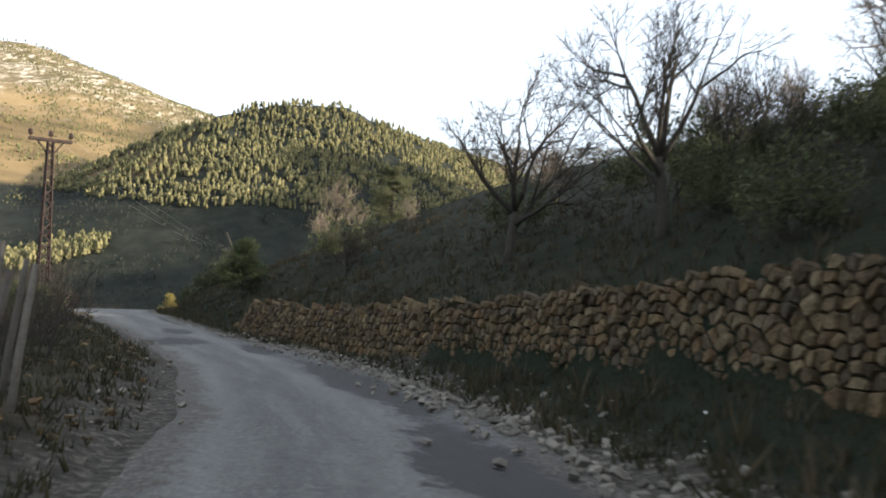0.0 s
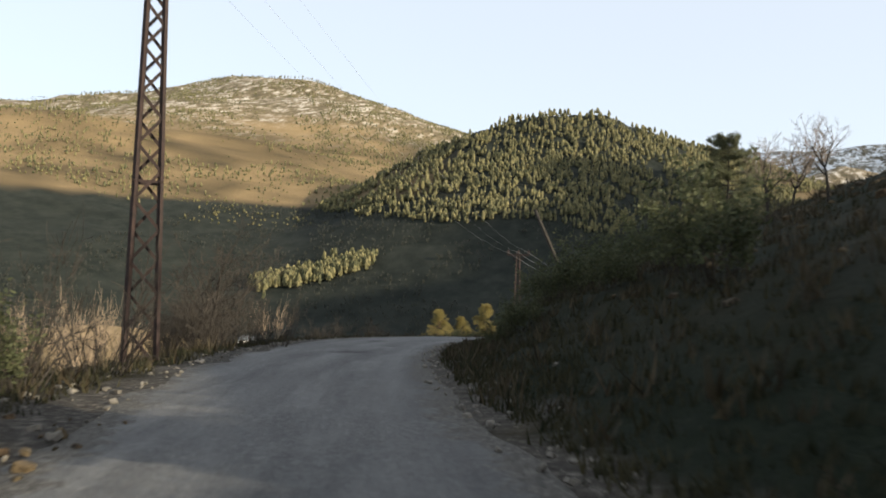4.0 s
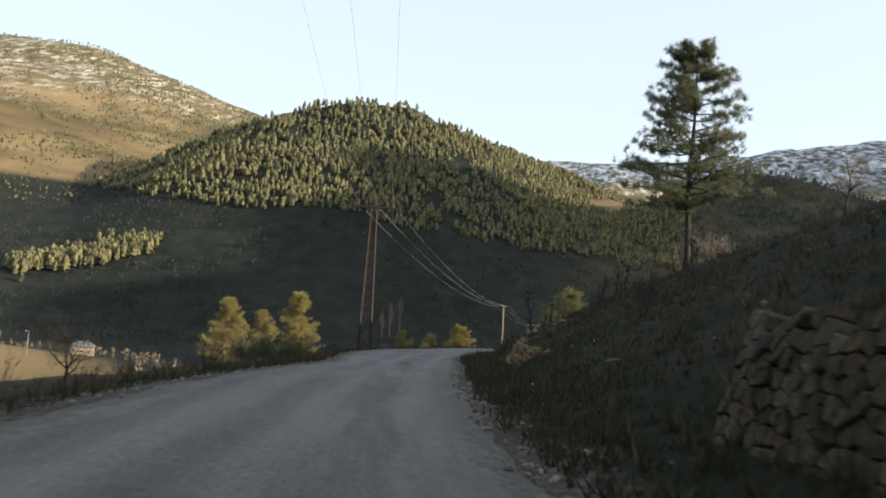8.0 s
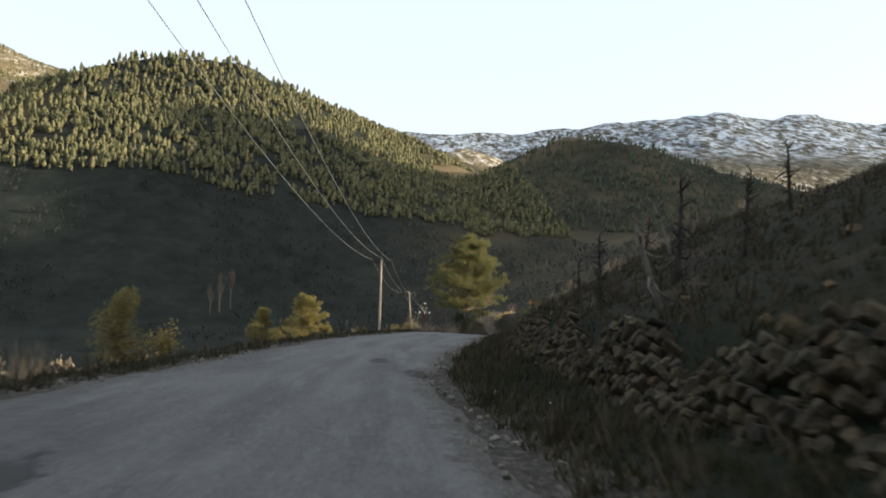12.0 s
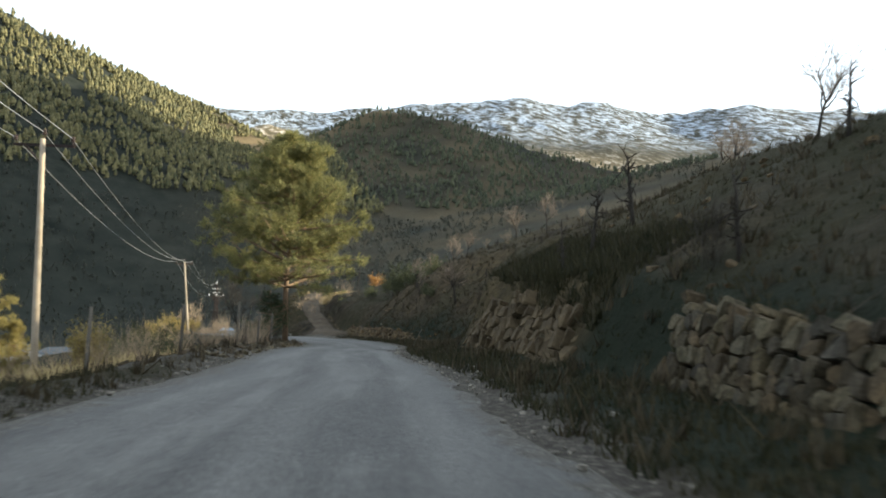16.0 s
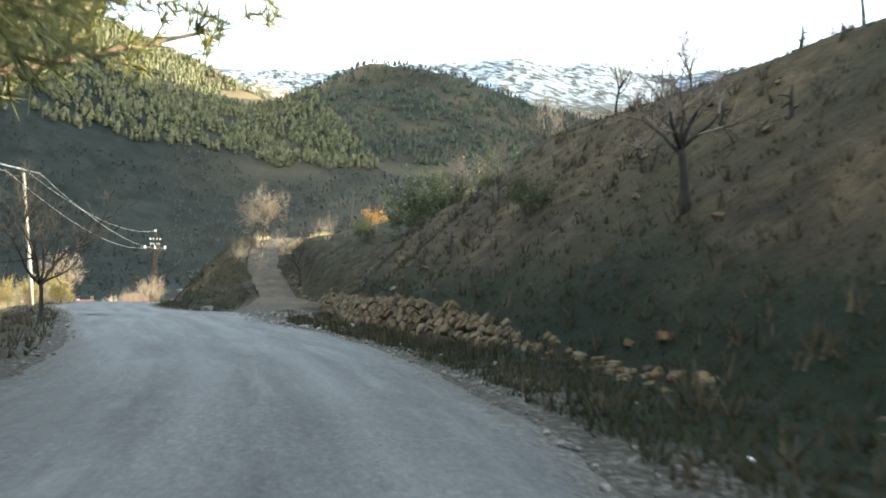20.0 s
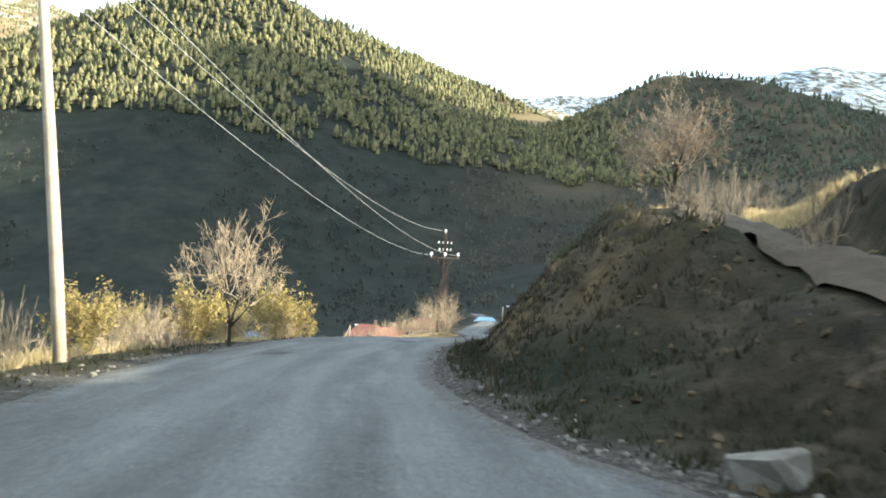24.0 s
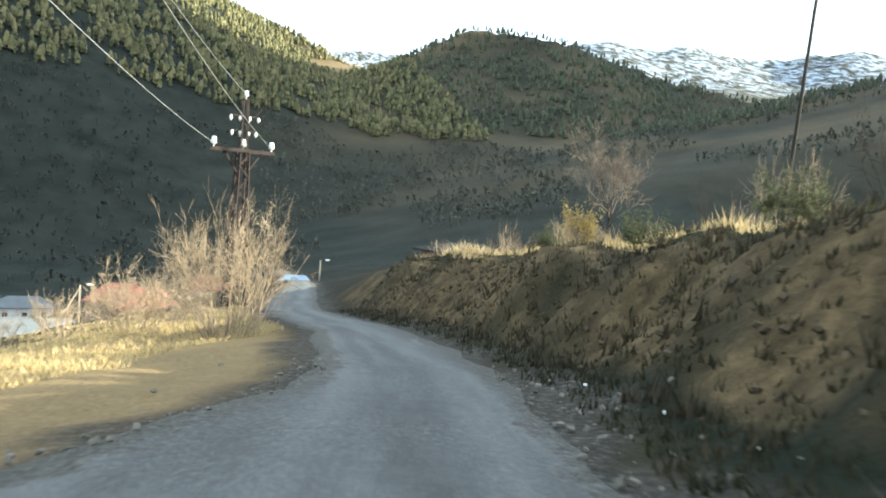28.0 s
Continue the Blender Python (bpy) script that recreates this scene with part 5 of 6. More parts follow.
for k, (px, py, h) in enumerate(((-22.4, 196.5, 1.2), (-20.0, 201.5, 1.6), (-17.6, 207.0, 1.5), (-15.2, 213.0, 1.7), (-13.6, 218.5, 1.5), (-12.2, 223.5, 1.6), (-26.0, 181.5, 1.1))):
    g = float(land(px, py))
    thin_pole("fence_post", Vector((px, py, g)), Vector((px + 0.05, py, g + h)), 0.05, 0.04, "thin grey wooden fence post in rough grass", "fence post", "fence posts beside the road")
for px, py, h, lean in ((-3.75, 7.5, 1.3, 0.12), (-3.95, 7.2, 1.5, -0.1), (-3.6, 6.6, 1.2, 0.2), (-4.2, 7.9, 1.5, 0.05), (-3.9, 6.1, 1.3, -0.16), (-4.4, 8.6, 1.4, 0.15)):
    g = float(land(px, py))
    thin_pole("stake", Vector((px, py, g)), Vector((px + lean, py + 0.1, g + h)), 0.04, 0.028, "grey wooden stake leaning among dark shrubs", "stake", "stakes beside the first bend")
e = on(221.3, 2.0)
thin_pole("stick", e, e + Vector((0.40, -0.35, 1.0)), 0.022, 0.014, "thin pale stick leaning out of the bank", "stick")

# ---- walls of stone ----
stone_wall("stone_wall", -6, 29, "long dry stone wall of ochre stones below the wooded bank", STONE, 11, 0.21, near_y=15)
stone_wall("stone_wall", 55.5, 82.6, "dry stone wall with the bank's shade in its stone colour", SHADED_STONE, 12, 0.24, near_y=72)
stone_wall("stone_wall", 103.5, 114.6, "low broken dry stone wall with pale coping stones", WARM_STONE, 13, 0.26, d_of=lambda q: 4.2, top_of=lambda q: 0.78 + 0.22 * min((q - 103.5) / 8, 1) + 0.06 * math.sin(q * 2.3))
stone_wall("stone_wall", 126, 168, "collapsed terrace wall of loose stones with shade in their colour", SHADED_STONE, 14, 0.22, slump=0.12, top_of=lambda q: 0.95 + 0.3 * math.sin(q * 0.9))
stone_wall("stone_wall", 172, 192.5, "rough grey dry stone terrace wall", GREY_STONE, 15, 0.3, slump=0.03)
stone_wall("stone_wall", 215.6, 218.4, "small tumbled stone wall at the foot of the slope", STONE, 16, 0.22, slump=0.06, d_of=lambda q: 4.1, top_of=lambda q: 0.65)
stone_wall("stone_wall", 224, 264, "low dry stone wall along the grassy verge", STONE, 17, 0.28, slump=0.03, top_of=lambda q: 0.25 + 0.6 * min(max((q - 235) / 9, 0), 1), near_y=250)
stone_wall("stone_wall", 264, 281, "low dry stone wall beside the dirt track", STONE, 18, 0.22, slump=0.04, d_of=lambda q: float(track_line(q)[0]) + 2.0, top_of=lambda q: 0.8, near_y=266)


def boulder(y, d, size, seed, label, mat=PALE_STONE, group="loose boulders", lift=0.25):
    rng = random.Random(seed)
    v, f = STONES[seed % len(STONES)]
    at = on(y, d)
    ob = new("boulder", mesh_of("boulder", v, f, mat))
    ob.matrix_basis = Matrix.Translation(at + Vector((0, 0, size * lift))) @ Euler((rng.gauss(0, 0.3), rng.gauss(0, 0.3), rng.uniform(0, 6.28))).to_matrix().to_4x4() @ Matrix.Diagonal((size * rng.uniform(0.9, 1.5), size, size * rng.uniform(0.5, 0.8), 1))
    return tagged(ob, label, "boulder", group)


for k in range(9):
    boulder(104.5 + k * 0.95, 4.75, 0.36, 40 + k, "flat pale coping stone on the broken wall", lift=0.45, group="coping stones")
rng = random.Random(5)
for k in range(34):
    boulder(rng.uniform(119, 133), rng.uniform(4.4, 7.5), rng.uniform(0.15, 0.45), 60 + k, "loose grey brown boulder in a rubble heap on the bank", STONE, "rubble heap")
boulder(270.5, 3.2, 0.5, 3, "white boulder at the fork of the track")
boulder(258.5, 4.2, 0.3, 4, "pale stone on the gravel at the fork")


stone_wall("rock_face", 197.6, 208.6, "broken ochre rock face cut for the road", CRAG, 77, 0.4, gaps=0.13, top_of=lambda q: 1.6 - 0.10 * abs(q - 203.5) + 0.3 * math.sin(q * 1.9) + 0.15 * math.sin(q * 5.1), rough=1.5, joint=0.003, category="rock face", piece="block")


def loose_stones(name, label, spots_list, mat, low, high, seed):
    """Small stones lying about, as one piece."""
    rng = random.Random(seed)
    s = Shape()
    for y, d in spots_list:
        size = low + (high - low) * rng.random() ** 2.2
        px, py = spot(y, d)
        z = float(max(land(px, py), lane_z(y) + 0.02 if np.interp(y, *LEFT) < d < np.interp(y, *RIGHT) else -1e9))
        m = Matrix.Translation((float(px), float(py), z + size * 0.15)) @ Euler((rng.gauss(0, 0.4), rng.gauss(0, 0.4), rng.uniform(0, 6.3))).to_matrix().to_4x4() @ Matrix.Diagonal((size * 1.3, size, size * 0.7, 1))
        s.add(*STONES[rng.randrange(len(STONES))], m)
    ob = new(name, s.data(name, mat))
    tagged(ob, label, "stones", kind="stuff")


rng = random.Random(8)
edge_list = []
for _ in range(5200):
    y = rng.uniform(1, 322)
    if rng.random() < 0.6:
        edge_list.append((y, float(np.interp(y, *RIGHT)) - 0.3 + abs(rng.gauss(0, 0.6))))
    else:
        edge_list.append((y, float(np.interp(y, *LEFT)) + 0.3 - abs(rng.gauss(0, 0.6))))
loose_stones("gravel", "grey gravel and small stones along the road edges", edge_list, PALE_STONE, 0.012, 0.075, 21)
loose_stones("rubble_strip", "broken grey rubble between the road and the grass verge", [(rng.uniform(2, 28), rng.gauss(2.6, 0.42)) for _ in range(1300)], PALE_STONE, 0.015, 0.10, 27)
loose_stones("slope_stones", "scattered stones lying on the rough slope", [(rng.uniform(30, 262), rng.uniform(4.5, 16)) for _ in range(1000)], STONE, 0.04, 0.22, 22)
loose_stones("bank_stones", "stones and clods sticking out of the earth bank", [(rng.uniform(270, 345), rng.uniform(2.8, 6.8)) for _ in range(1300)], CRAG, 0.02, 0.11, 23)
for k in range(110):
    boulder(rng.uniform(288, 342), 3.1 + 3.4 * rng.random(), 0.07 + 0.15 * rng.random() ** 2, 200 + k, "brown stone sticking out of the earth bank", CRAG, "stones of the bank", 0.0)
loose_stones("verge_rubble", "broken stones and dirt clods on the left verge", [(rng.uniform(203, 232), -3.5 - abs(rng.gauss(0, 2.2))) for _ in range(1100)], GREY_STONE, 0.03, 0.2, 25)
loose_stones("verge_rubble", "grey broken stones along the low left bank", [(rng.uniform(0, 40), float(np.interp(8, *LEFT)) - 0.3 - abs(rng.gauss(0, 1.5))) for _ in range(420)], STONE, 0.02, 0.12, 26)
loose_stones("fork_gravel", "broken pale gravel on the apron of the fork", [(rng.uniform(247, 263), rng.uniform(2.6, 6.2)) for _ in range(300)], PALE_STONE, 0.03, 0.14, 24)


def litter(y, d, size, seed):
    rng = random.Random(seed)
    s = Shape()
    n = 9
    rim = [Vector((math.cos(2 * math.pi * k / n) * size * rng.uniform(0.5, 1.2), math.sin(2 * math.pi * k / n) * size * rng.uniform(0.4, 1.0), rng.uniform(0.01, 0.5) * size)) for k in range(n)]
    s.v = rim + [p * 0.85 + Vector((0, 0, -0.02)) for p in rim] + [Vector((0, 0, size * 0.55)), Vector((0, 0, -0.02))]
    for k in range(n):
        j = (k + 1) % n
        s.f += [(k, j, 2 * n), (j, k, n + k, n + j), (n + j, n + k, 2 * n + 1)]
    ob = new("litter", s.data("litter", LITTER))
    ob.matrix_basis = Matrix.Translation(on(y, d, 0.03))
    tagged(ob, "crumpled white litter on the verge", "litter", "litter beside the road")


for k, (y, d) in enumerate(((12.5, 4.1), (8.0, 4.2), (9.5, 3.9), (20.0, 2.9), (59.5, 2.4), (78.5, 2.6), (93.0, 3.2), (98.0, 5.5), (100, 5.2), (139, 2.4), (150, 2.3), (166, 2.9), (205, 2.6), (221, 2.8), (222, 2.7), (228, 3.2), (240.5, 3.6), (298, 2.4), (303, 2.3), (305, 2.5), (308.5, 2.3), (310, 2.5), (313.5, 2.7), (315.5, 2.6), (318, 2.4), (33, 9.5))):
    litter(y, d, random.Random(k).uniform(0.015, 0.036), 900 + k)

# ---- trees ----


def put(y, d, turn=0.0, scale=1.0):
    return Matrix.Translation(on(y, d)) @ Matrix.Rotation(turn, 4, 'Z') @ Matrix.Scale(scale, 4)


def put_xy(x, y, turn=0.0, scale=1.0):
    return Matrix.Translation((x, y, float(land(x, y)))) @ Matrix.Rotation(turn, 4, 'Z') @ Matrix.Scale(scale, 4)


bare_tree("bare_tree", put(18.8, 6.7, 0.4), 31, 5.4, "leafless grey tree with spreading limbs above the stone wall", BARK, BARK, 5, 3, 0.06, 0.28, trunk=0.24, wide=5.8, radius=0.12)
bare_tree("bare_tree", put_xy(4.1, 15.9, 2.2), 32, 5.4, "large leafless tree with arching limbs above the wall", BARK, BARK, 5, 3, 0.06, 0.26, trunk=0.3, wide=6.0, radius=0.13)
bare_tree("bare_tree", put(26.5, 14.0, 1.0), 33, 2.4, "dark leafless tree on the wooded bank", BARK, BARK, 5, 3, wide=2.6)
bare_tree("bare_tree", put(30.0, 7.0, 3.0), 34, 2.0, "stunted dark leafless tree on the bank", BARK, BARK, 5, 3, 0.05, 0.32, trunk=0.2, wide=2.3, radius=0.07)
thicket = bare_tree("bare_tree", put(9.0, 9.5, 0.7), 35, 6.0, "dark leafless tree in a thicket on the bank", BARK, BARK, 4, 3, 0.10, 0.3)
group_a = bare_tree("bare_tree", put(5.0, 12.5, 2.0), 36, 6.5, "dark leafless tree in a thicket on the bank", BARK, TWIG, 4, 4, 0.10, 0.3)
rng = random.Random(14)
for y, d, s in [(rng.uniform(-2, 20), rng.uniform(9.5, 22), rng.uniform(0.4, 0.8)) for _ in range(26)] + [(12.5, 13.5, 1.0), (16, 12.5, 0.4), (3.5, 8.5, 0.8), (20.5, 16.5, 0.7), (1.5, 16, 1.1), (24, 11.5, 0.5), (9, 18, 1.1), (15.5, 20, 1.1), (28, 20, 0.6), (34, 17, 0.5), (6.5, 6.6, 0.6), (35, 12, 0.3), (40, 10, 0.6)]:
    copy_thing(rng.choice((thicket, group_a)), put(y, d, rng.uniform(0, 6.28), s))
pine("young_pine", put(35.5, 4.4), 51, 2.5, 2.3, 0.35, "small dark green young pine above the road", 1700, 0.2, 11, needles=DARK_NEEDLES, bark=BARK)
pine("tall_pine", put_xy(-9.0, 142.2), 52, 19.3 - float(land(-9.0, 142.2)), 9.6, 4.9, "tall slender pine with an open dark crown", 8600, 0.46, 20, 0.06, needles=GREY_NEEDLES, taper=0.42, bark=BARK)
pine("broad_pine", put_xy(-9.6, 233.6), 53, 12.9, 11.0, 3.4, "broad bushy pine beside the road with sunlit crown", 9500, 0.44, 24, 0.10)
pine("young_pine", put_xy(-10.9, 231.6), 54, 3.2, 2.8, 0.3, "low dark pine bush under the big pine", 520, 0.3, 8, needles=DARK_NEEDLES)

# left of the road at the start and round the first bend
left_tree = bare_tree("bare_tree", put_xy(-27.3, 58.2, 0.6), 37, 5.2, "dark leafless tree below the road edge", BARK, BARK, 5, 3, 0.05, 0.3, trunk=0.25, wide=5.6, radius=0.11)
bare_tree("bare_tree", put(256.5, -4.6, 0.0), 38, 6.0, "dark leafless roadside tree leaning over the verge", BARK, BARK, 5, 3, 0.05, 0.4, 0.2, trunk=0.22, wide=7.6, radius=0.085)
# orange leaves added to a bare tree, tinting it like sunlit twigs
bare_tree("bare_tree", put_xy(4.55, 296.2, 0.3), 39, 5.4, "round leafless tree, its orange sun glow put into small leaves", BARK, TWIG, 5, 4, 0.05, 0.26, trunk=0.27, wide=6.0, radius=0.085, leaves=ORANGE_LEAF, leaf_count=900, leaf_size=0.06)
bare_tree("bare_tree", put_xy(3.35, 273.9, 0.3), 40, 3.2, "dark twisted leafless tree beside the dirt track", BARK, BARK, 4, 3, 0.16, 0.3, trunk=0.4)
bare_tree("bare_tree", put(290.5, -5.0, 0.9), 41, 4.7, "pale leafless fruit tree beside the road", BARK, RED_TWIG, 5, 3, 0.07, 0.28, 0.05, trunk=0.2, wide=4.2, radius=0.075)
bare_tree("bare_tree", put(334.3, 9.8, 1.2), 43, 5.4, "pale leafless tree standing on the sunlit bank", BARK, TWIG, 5, 3, 0.14, 0.26, trunk=0.26, wide=4.6, radius=0.045)
slope_tree = bare_tree("bare_tree", put(236.2, 7.6, 0.4), 44, 3.7, "dark leafless tree with a burnt bole on the slope", BARK, TWIG, 4, 3, 0.08, 0.3, trunk=0.34, radius=0.08)
small = bare_tree("bare_tree", put(241, 17, 0.4), 45, 3.6, "small leafless tree on the open hillside", BARK, TWIG, 4, 3, 0.12, 0.3)
for y, d, s in ((247, 9.0, 0.6), (252, 20, 1.0), (228, 22, 1.1), (219, 17, 0.9), (224, 20, 0.8), (205, 14, 0.9), (246, 12.5, 0.7), (255, 15, 1.0), (209, 19, 1.0), (214, 24, 1.2), (262, 14, 0.9), (268, 18, 1.0), (150, 17, 1.0), (156, 20, 1.2), (118, 21, 1.0), (163, 22, 1.1), (98, 17, 1.0), (92, 12, 0.7), (62, 13, 0.9), (70, 16, 1.0), (54, 12, 0.7), (310, 15, 1.0), (318, 18, 1.1)):
    copy_thing(small, put(y, d, rng.uniform(0, 6.28), s))
for px, py, s in ((-32, 66, 0.8), (-36, 72, 0.9), (-30.5, 60.5, 0.6), (-38, 92, 0.6), (-39.5, 104, 0.6), (-42, 97, 0.7)):
    copy_thing(left_tree, put_xy(px, py, rng.uniform(0, 6.28), s))

# dead trees on the slope
snag_a = snag("dead_tree", put(131.7, 5.6), 61, 3.0, "black dead tree with broken branches on the bank", 0.0, BARK, 24)
snag_b = snag("dead_tree", put(132.6, 7.0), 62, 2.9, "leaning dead trunk with broken branches", 0.35, DEAD_WOOD, 7)
snag_c = snag("dead_tree", put(143.4, 5.3), 63, 1.9, "thick grey dead trunk leaning on the bank", -0.35, DEAD_WOOD, 5)
snag_d = snag("dead_tree", put(146.9, 6.6), 64, 2.4, "dark dead tree with spiky branches", 0.1, BARK, 22)
for which, y, d, s in ((snag_a, 144, 12.4, 0.85), (snag_d, 134.1, 10.3, 1.0), (snag_a, 133, 11.2, 0.8), (snag_d, 145.6, 7.7, 0.7), (snag_b, 167.7, 6.2, 0.8), (snag_d, 155.2, 5.8, 0.6), (snag_a, 153, 6.1, 0.65), (snag_d, 149, 5.3, 0.5),
                       (snag_d, 194.4, 6.2, 0.65), (snag_d, 179.3, 4.9, 0.55), (snag_b, 175.1, 5.3, 0.5), (snag_c, 172.1, 5.1, 0.85), (snag_d, 202.1, 5.1, 0.5), (snag_a, 202.6, 6.0, 0.6), (snag_a, 204.4, 7.8, 0.75), (snag_d, 124, 9.5, 0.6), (snag_d, 118, 8.5, 0.55),
                       (snag_a, 121, 10, 0.6), (snag_b, 125.5, 8.5, 0.6), (snag_d, 128, 11, 0.7), (snag_b, 138, 14, 0.8), (snag_a, 141, 16, 0.8), (snag_d, 151, 11, 0.8), (snag_b, 158, 9.5, 0.7), (snag_d, 161, 13, 0.8), (snag_a, 171, 10.5, 0.7), (snag_d, 183, 9, 0.7), (snag_b, 188, 7.5, 0.6), (snag_d, 199, 11, 0.7), (snag_a, 113.5, 12.5, 0.7)):
    copy_thing(which, put(y, d, rng.uniform(0, 6.28), s))
stock = snag("vine_stock", put(226.2, 7.6), 65, 0.6, "gnarled dark vine stock on the old terrace", 0.2, BARK, 6, "vine stocks on the slope")
for y, d, s in [(rng.uniform(216, 258), rng.uniform(6.5, 24), rng.uniform(0.7, 1.5)) for _ in range(70)]:
    copy_thing(stock, put(y, d, rng.uniform(0, 6.28), s))

# trees below the road, the sun's gold in their needles, and other leafy bushes
young = pine("young_pine", put_xy(-51.5, 161.5), 71, 7.6, 4.8, 0.5, "young yellow-green pine lit by the sun below the road", 2600, 0.36, 15, needles=SUNLIT_NEEDLES)
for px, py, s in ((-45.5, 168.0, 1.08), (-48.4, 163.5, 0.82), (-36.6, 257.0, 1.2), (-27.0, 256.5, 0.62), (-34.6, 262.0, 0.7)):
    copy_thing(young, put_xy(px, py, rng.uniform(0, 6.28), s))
pine("young_pine", put_xy(-30.4, 256.2), 72, 9.8, 8.6, 0.4, "broad young pine below the road, sunlit gold in its needles", 5600, 0.46, 17, needles=SUNLIT_NEEDLES)
low_bush = bare_bush("leafy_bush", put_xy(-12.4, 309.0, 0.0, 0.9), 72, 4.2, 3.8, "yellow-green bush beside the road in sun", TWIG, 20, "bush", "yellow bushes on the left", YELLOW_LEAF, 2600, 0.17)
for px, py, s in ((-11.5, 303.0, 0.55), (-12.2, 282.5, 0.5), (-10.8, 286.5, 0.55), (-13.3, 278, 0.6), (-15.5, 273, 0.55), (9.3, 335.4, 0.55), (-13.8, 305.5, 0.6), (-15.0, 311.5, 0.75), (-16.5, 317, 0.8), (-13.6, 300.5, 0.55), (-15.5, 295, 0.6), (-24.2, 206.0, 0.5), (-20, 203.5, 0.4)):
    copy_thing(low_bush, put_xy(px, py, rng.uniform(0, 6.28), s))
bare_bush("leafy_bush", put_xy(-12.7, 316.2), 73, 3.6, 4.6, "dense yellow-green bush on the sunny verge", TWIG, 30, "bush", "yellow bushes on the left", YELLOW_LEAF, 7000, 0.14)
bare_bush("leafy_bush", put_xy(14.1, 294.2), 74, 2.8, 3.2, "orange-leaved bush on the hillside", RED_TWIG, 14, "bush", "", ORANGE_LEAF, 1200, 0.14)
dark_bush = bare_bush("leafy_bush", put(263, 13), 75, 3.4, 4.4, "dark olive evergreen bush on the slope", BARK, 16, "bush", "dark bushes on the slopes", OLIVE_LEAF, 2600, 0.16)
for y, d, s in ((266, 15.5, 1.0), (269, 14, 0.8), (262, 16.5, 0.8), (272, 12.5, 0.5), (244, 8.5, 0.4), (52.5, 4.6, 0.4), (54.2, 3.3, 0.3), (55.0, 4.4, 0.35), (53.5, 3.6, 0.3), (50.5, 3.6, 0.3), (51.5, 5.2, 0.45), (53.5, 5.6, 0.5), (47, 5.8, 0.4), (49.5, 6.2, 0.45), (48, 4.8, 0.35), (56, 5.4, 0.35), (44, 5.5, 0.6), (22, 9, 0.6), (10, 6.6, 0.5), (17, 10, 0.7), (4, 10, 0.8), (33, 8, 0.6), (6, 14, 0.7), (8.5, 12, 0.6), (11, 9.5, 0.5), (13, 16, 0.7), (7, 19, 0.8), (19, 13.5, 0.6), (24, 15, 0.6), (1, 12, 0.8), (14, 12.0, 0.45), (4.5, 8.2, 0.4), (10.5, 21, 0.8), (16, 24, 0.8), (2, 21, 0.9), (299, 6.4, 0.3), (303, 6.2, 0.35), (307, 6.0, 0.35), (311, 6.2, 0.3), (315, 5.8, 0.35), (319, 5.6, 0.3), (324, 5.4, 0.3), (330, 5.5, 0.25)):
    copy_thing(dark_bush, put(y, d, rng.uniform(0, 6.28), s))

wedge = random.Random(91)
for _ in range(46):       # thicket on the skyline of the first bank
    far, side = wedge.uniform(15, 31), wedge.uniform(0.27, 0.6)
    copy_thing(dark_bush if wedge.random() < 0.7 else thicket, put_xy(far * side, far, wedge.uniform(0, 6.28), wedge.uniform(0.32, 0.62) * (1.0 if far > 20 else 0.7)))
for _ in range(20):       # evergreen brush along the left edge of the first bend
    copy_thing(dark_bush, put(wedge.uniform(22, 44), wedge.uniform(-7.0, -3.6), wedge.uniform(0, 6.28), wedge.uniform(0.28, 0.46)))
for _ in range(26):       # brush on top of the second wall
    copy_thing(dark_bush, put(wedge.uniform(60, 80), wedge.uniform(5.2, 8.5), wedge.uniform(0, 6.28), wedge.uniform(0.2, 0.36)))

pine("small_cypress", put_xy(-31.6, 146.0), 76, 1.6, 0.8, 0.05, "small conical yellowish conifer at the road edge", 1100, 0.12, 14, needles=SUNLIT_NEEDLES, taper=0.9)
low_shoot = bare_bush("leafy_bush", put_xy(-31.0, 148.0), 77, 1.0, 1.0, "small spiky yellow bush at the road edge", TWIG, 16, "bush", "yellow bushes on the left", YELLOW_LEAF, 500, 0.1)

# bare shrubs
shrub = bare_bush("bare_bush", put(43, -5.5), 81, 2.2, 2.6, "tangled dark leafless shrub", BARK, 14, "bush", "leafless shrubs")
red_shrub = bare_bush("bare_bush", put(66, -6.0), 82, 2.3, 2.6, "reddish brown leafless shrub", RED_TWIG, 15, "bush", "reddish shrubs")
for y, d, s in [(rng.uniform(4, 47), rng.uniform(-7.0, -3.4), rng.uniform(0.6, 1.2)) for _ in range(34)] + [(rng.uniform(48, 150), rng.uniform(-14, -6.4), rng.uniform(0.4, 0.9)) for _ in range(40)]:
    copy_thing(shrub, put(y, d, rng.uniform(0, 6.28), s))
for y, d, s in [(rng.uniform(30, 62), rng.uniform(-11, -5.6), rng.uniform(0.6, 1.1)) for _ in range(22)] + [(rng.uniform(196, 246), rng.uniform(-9, -4.6), rng.uniform(0.4, 0.9)) for _ in range(26)] + \
        [(rng.uniform(262, 300), rng.uniform(-12, -6.0), rng.uniform(0.5, 1.0)) for _ in range(26)]:
    copy_thing(red_shrub, put(y, d, rng.uniform(0, 6.28), s))
for y, d, s in [(rng.uniform(30, 262), rng.uniform(5.5, 24), rng.uniform(0.25, 0.75)) for _ in range(80)] + [(rng.uniform(296, 345), rng.uniform(5.2, 7.5), rng.uniform(0.25, 0.5)) for _ in range(24)] + [(rng.uniform(274, 345), rng.uniform(6.2, 14), rng.uniform(0.5, 1.0)) for _ in range(34)]:
    copy_thing(rng.choice((shrub, red_shrub)) if y > 240 else shrub, put(y, d, rng.uniform(0, 6.28), s))
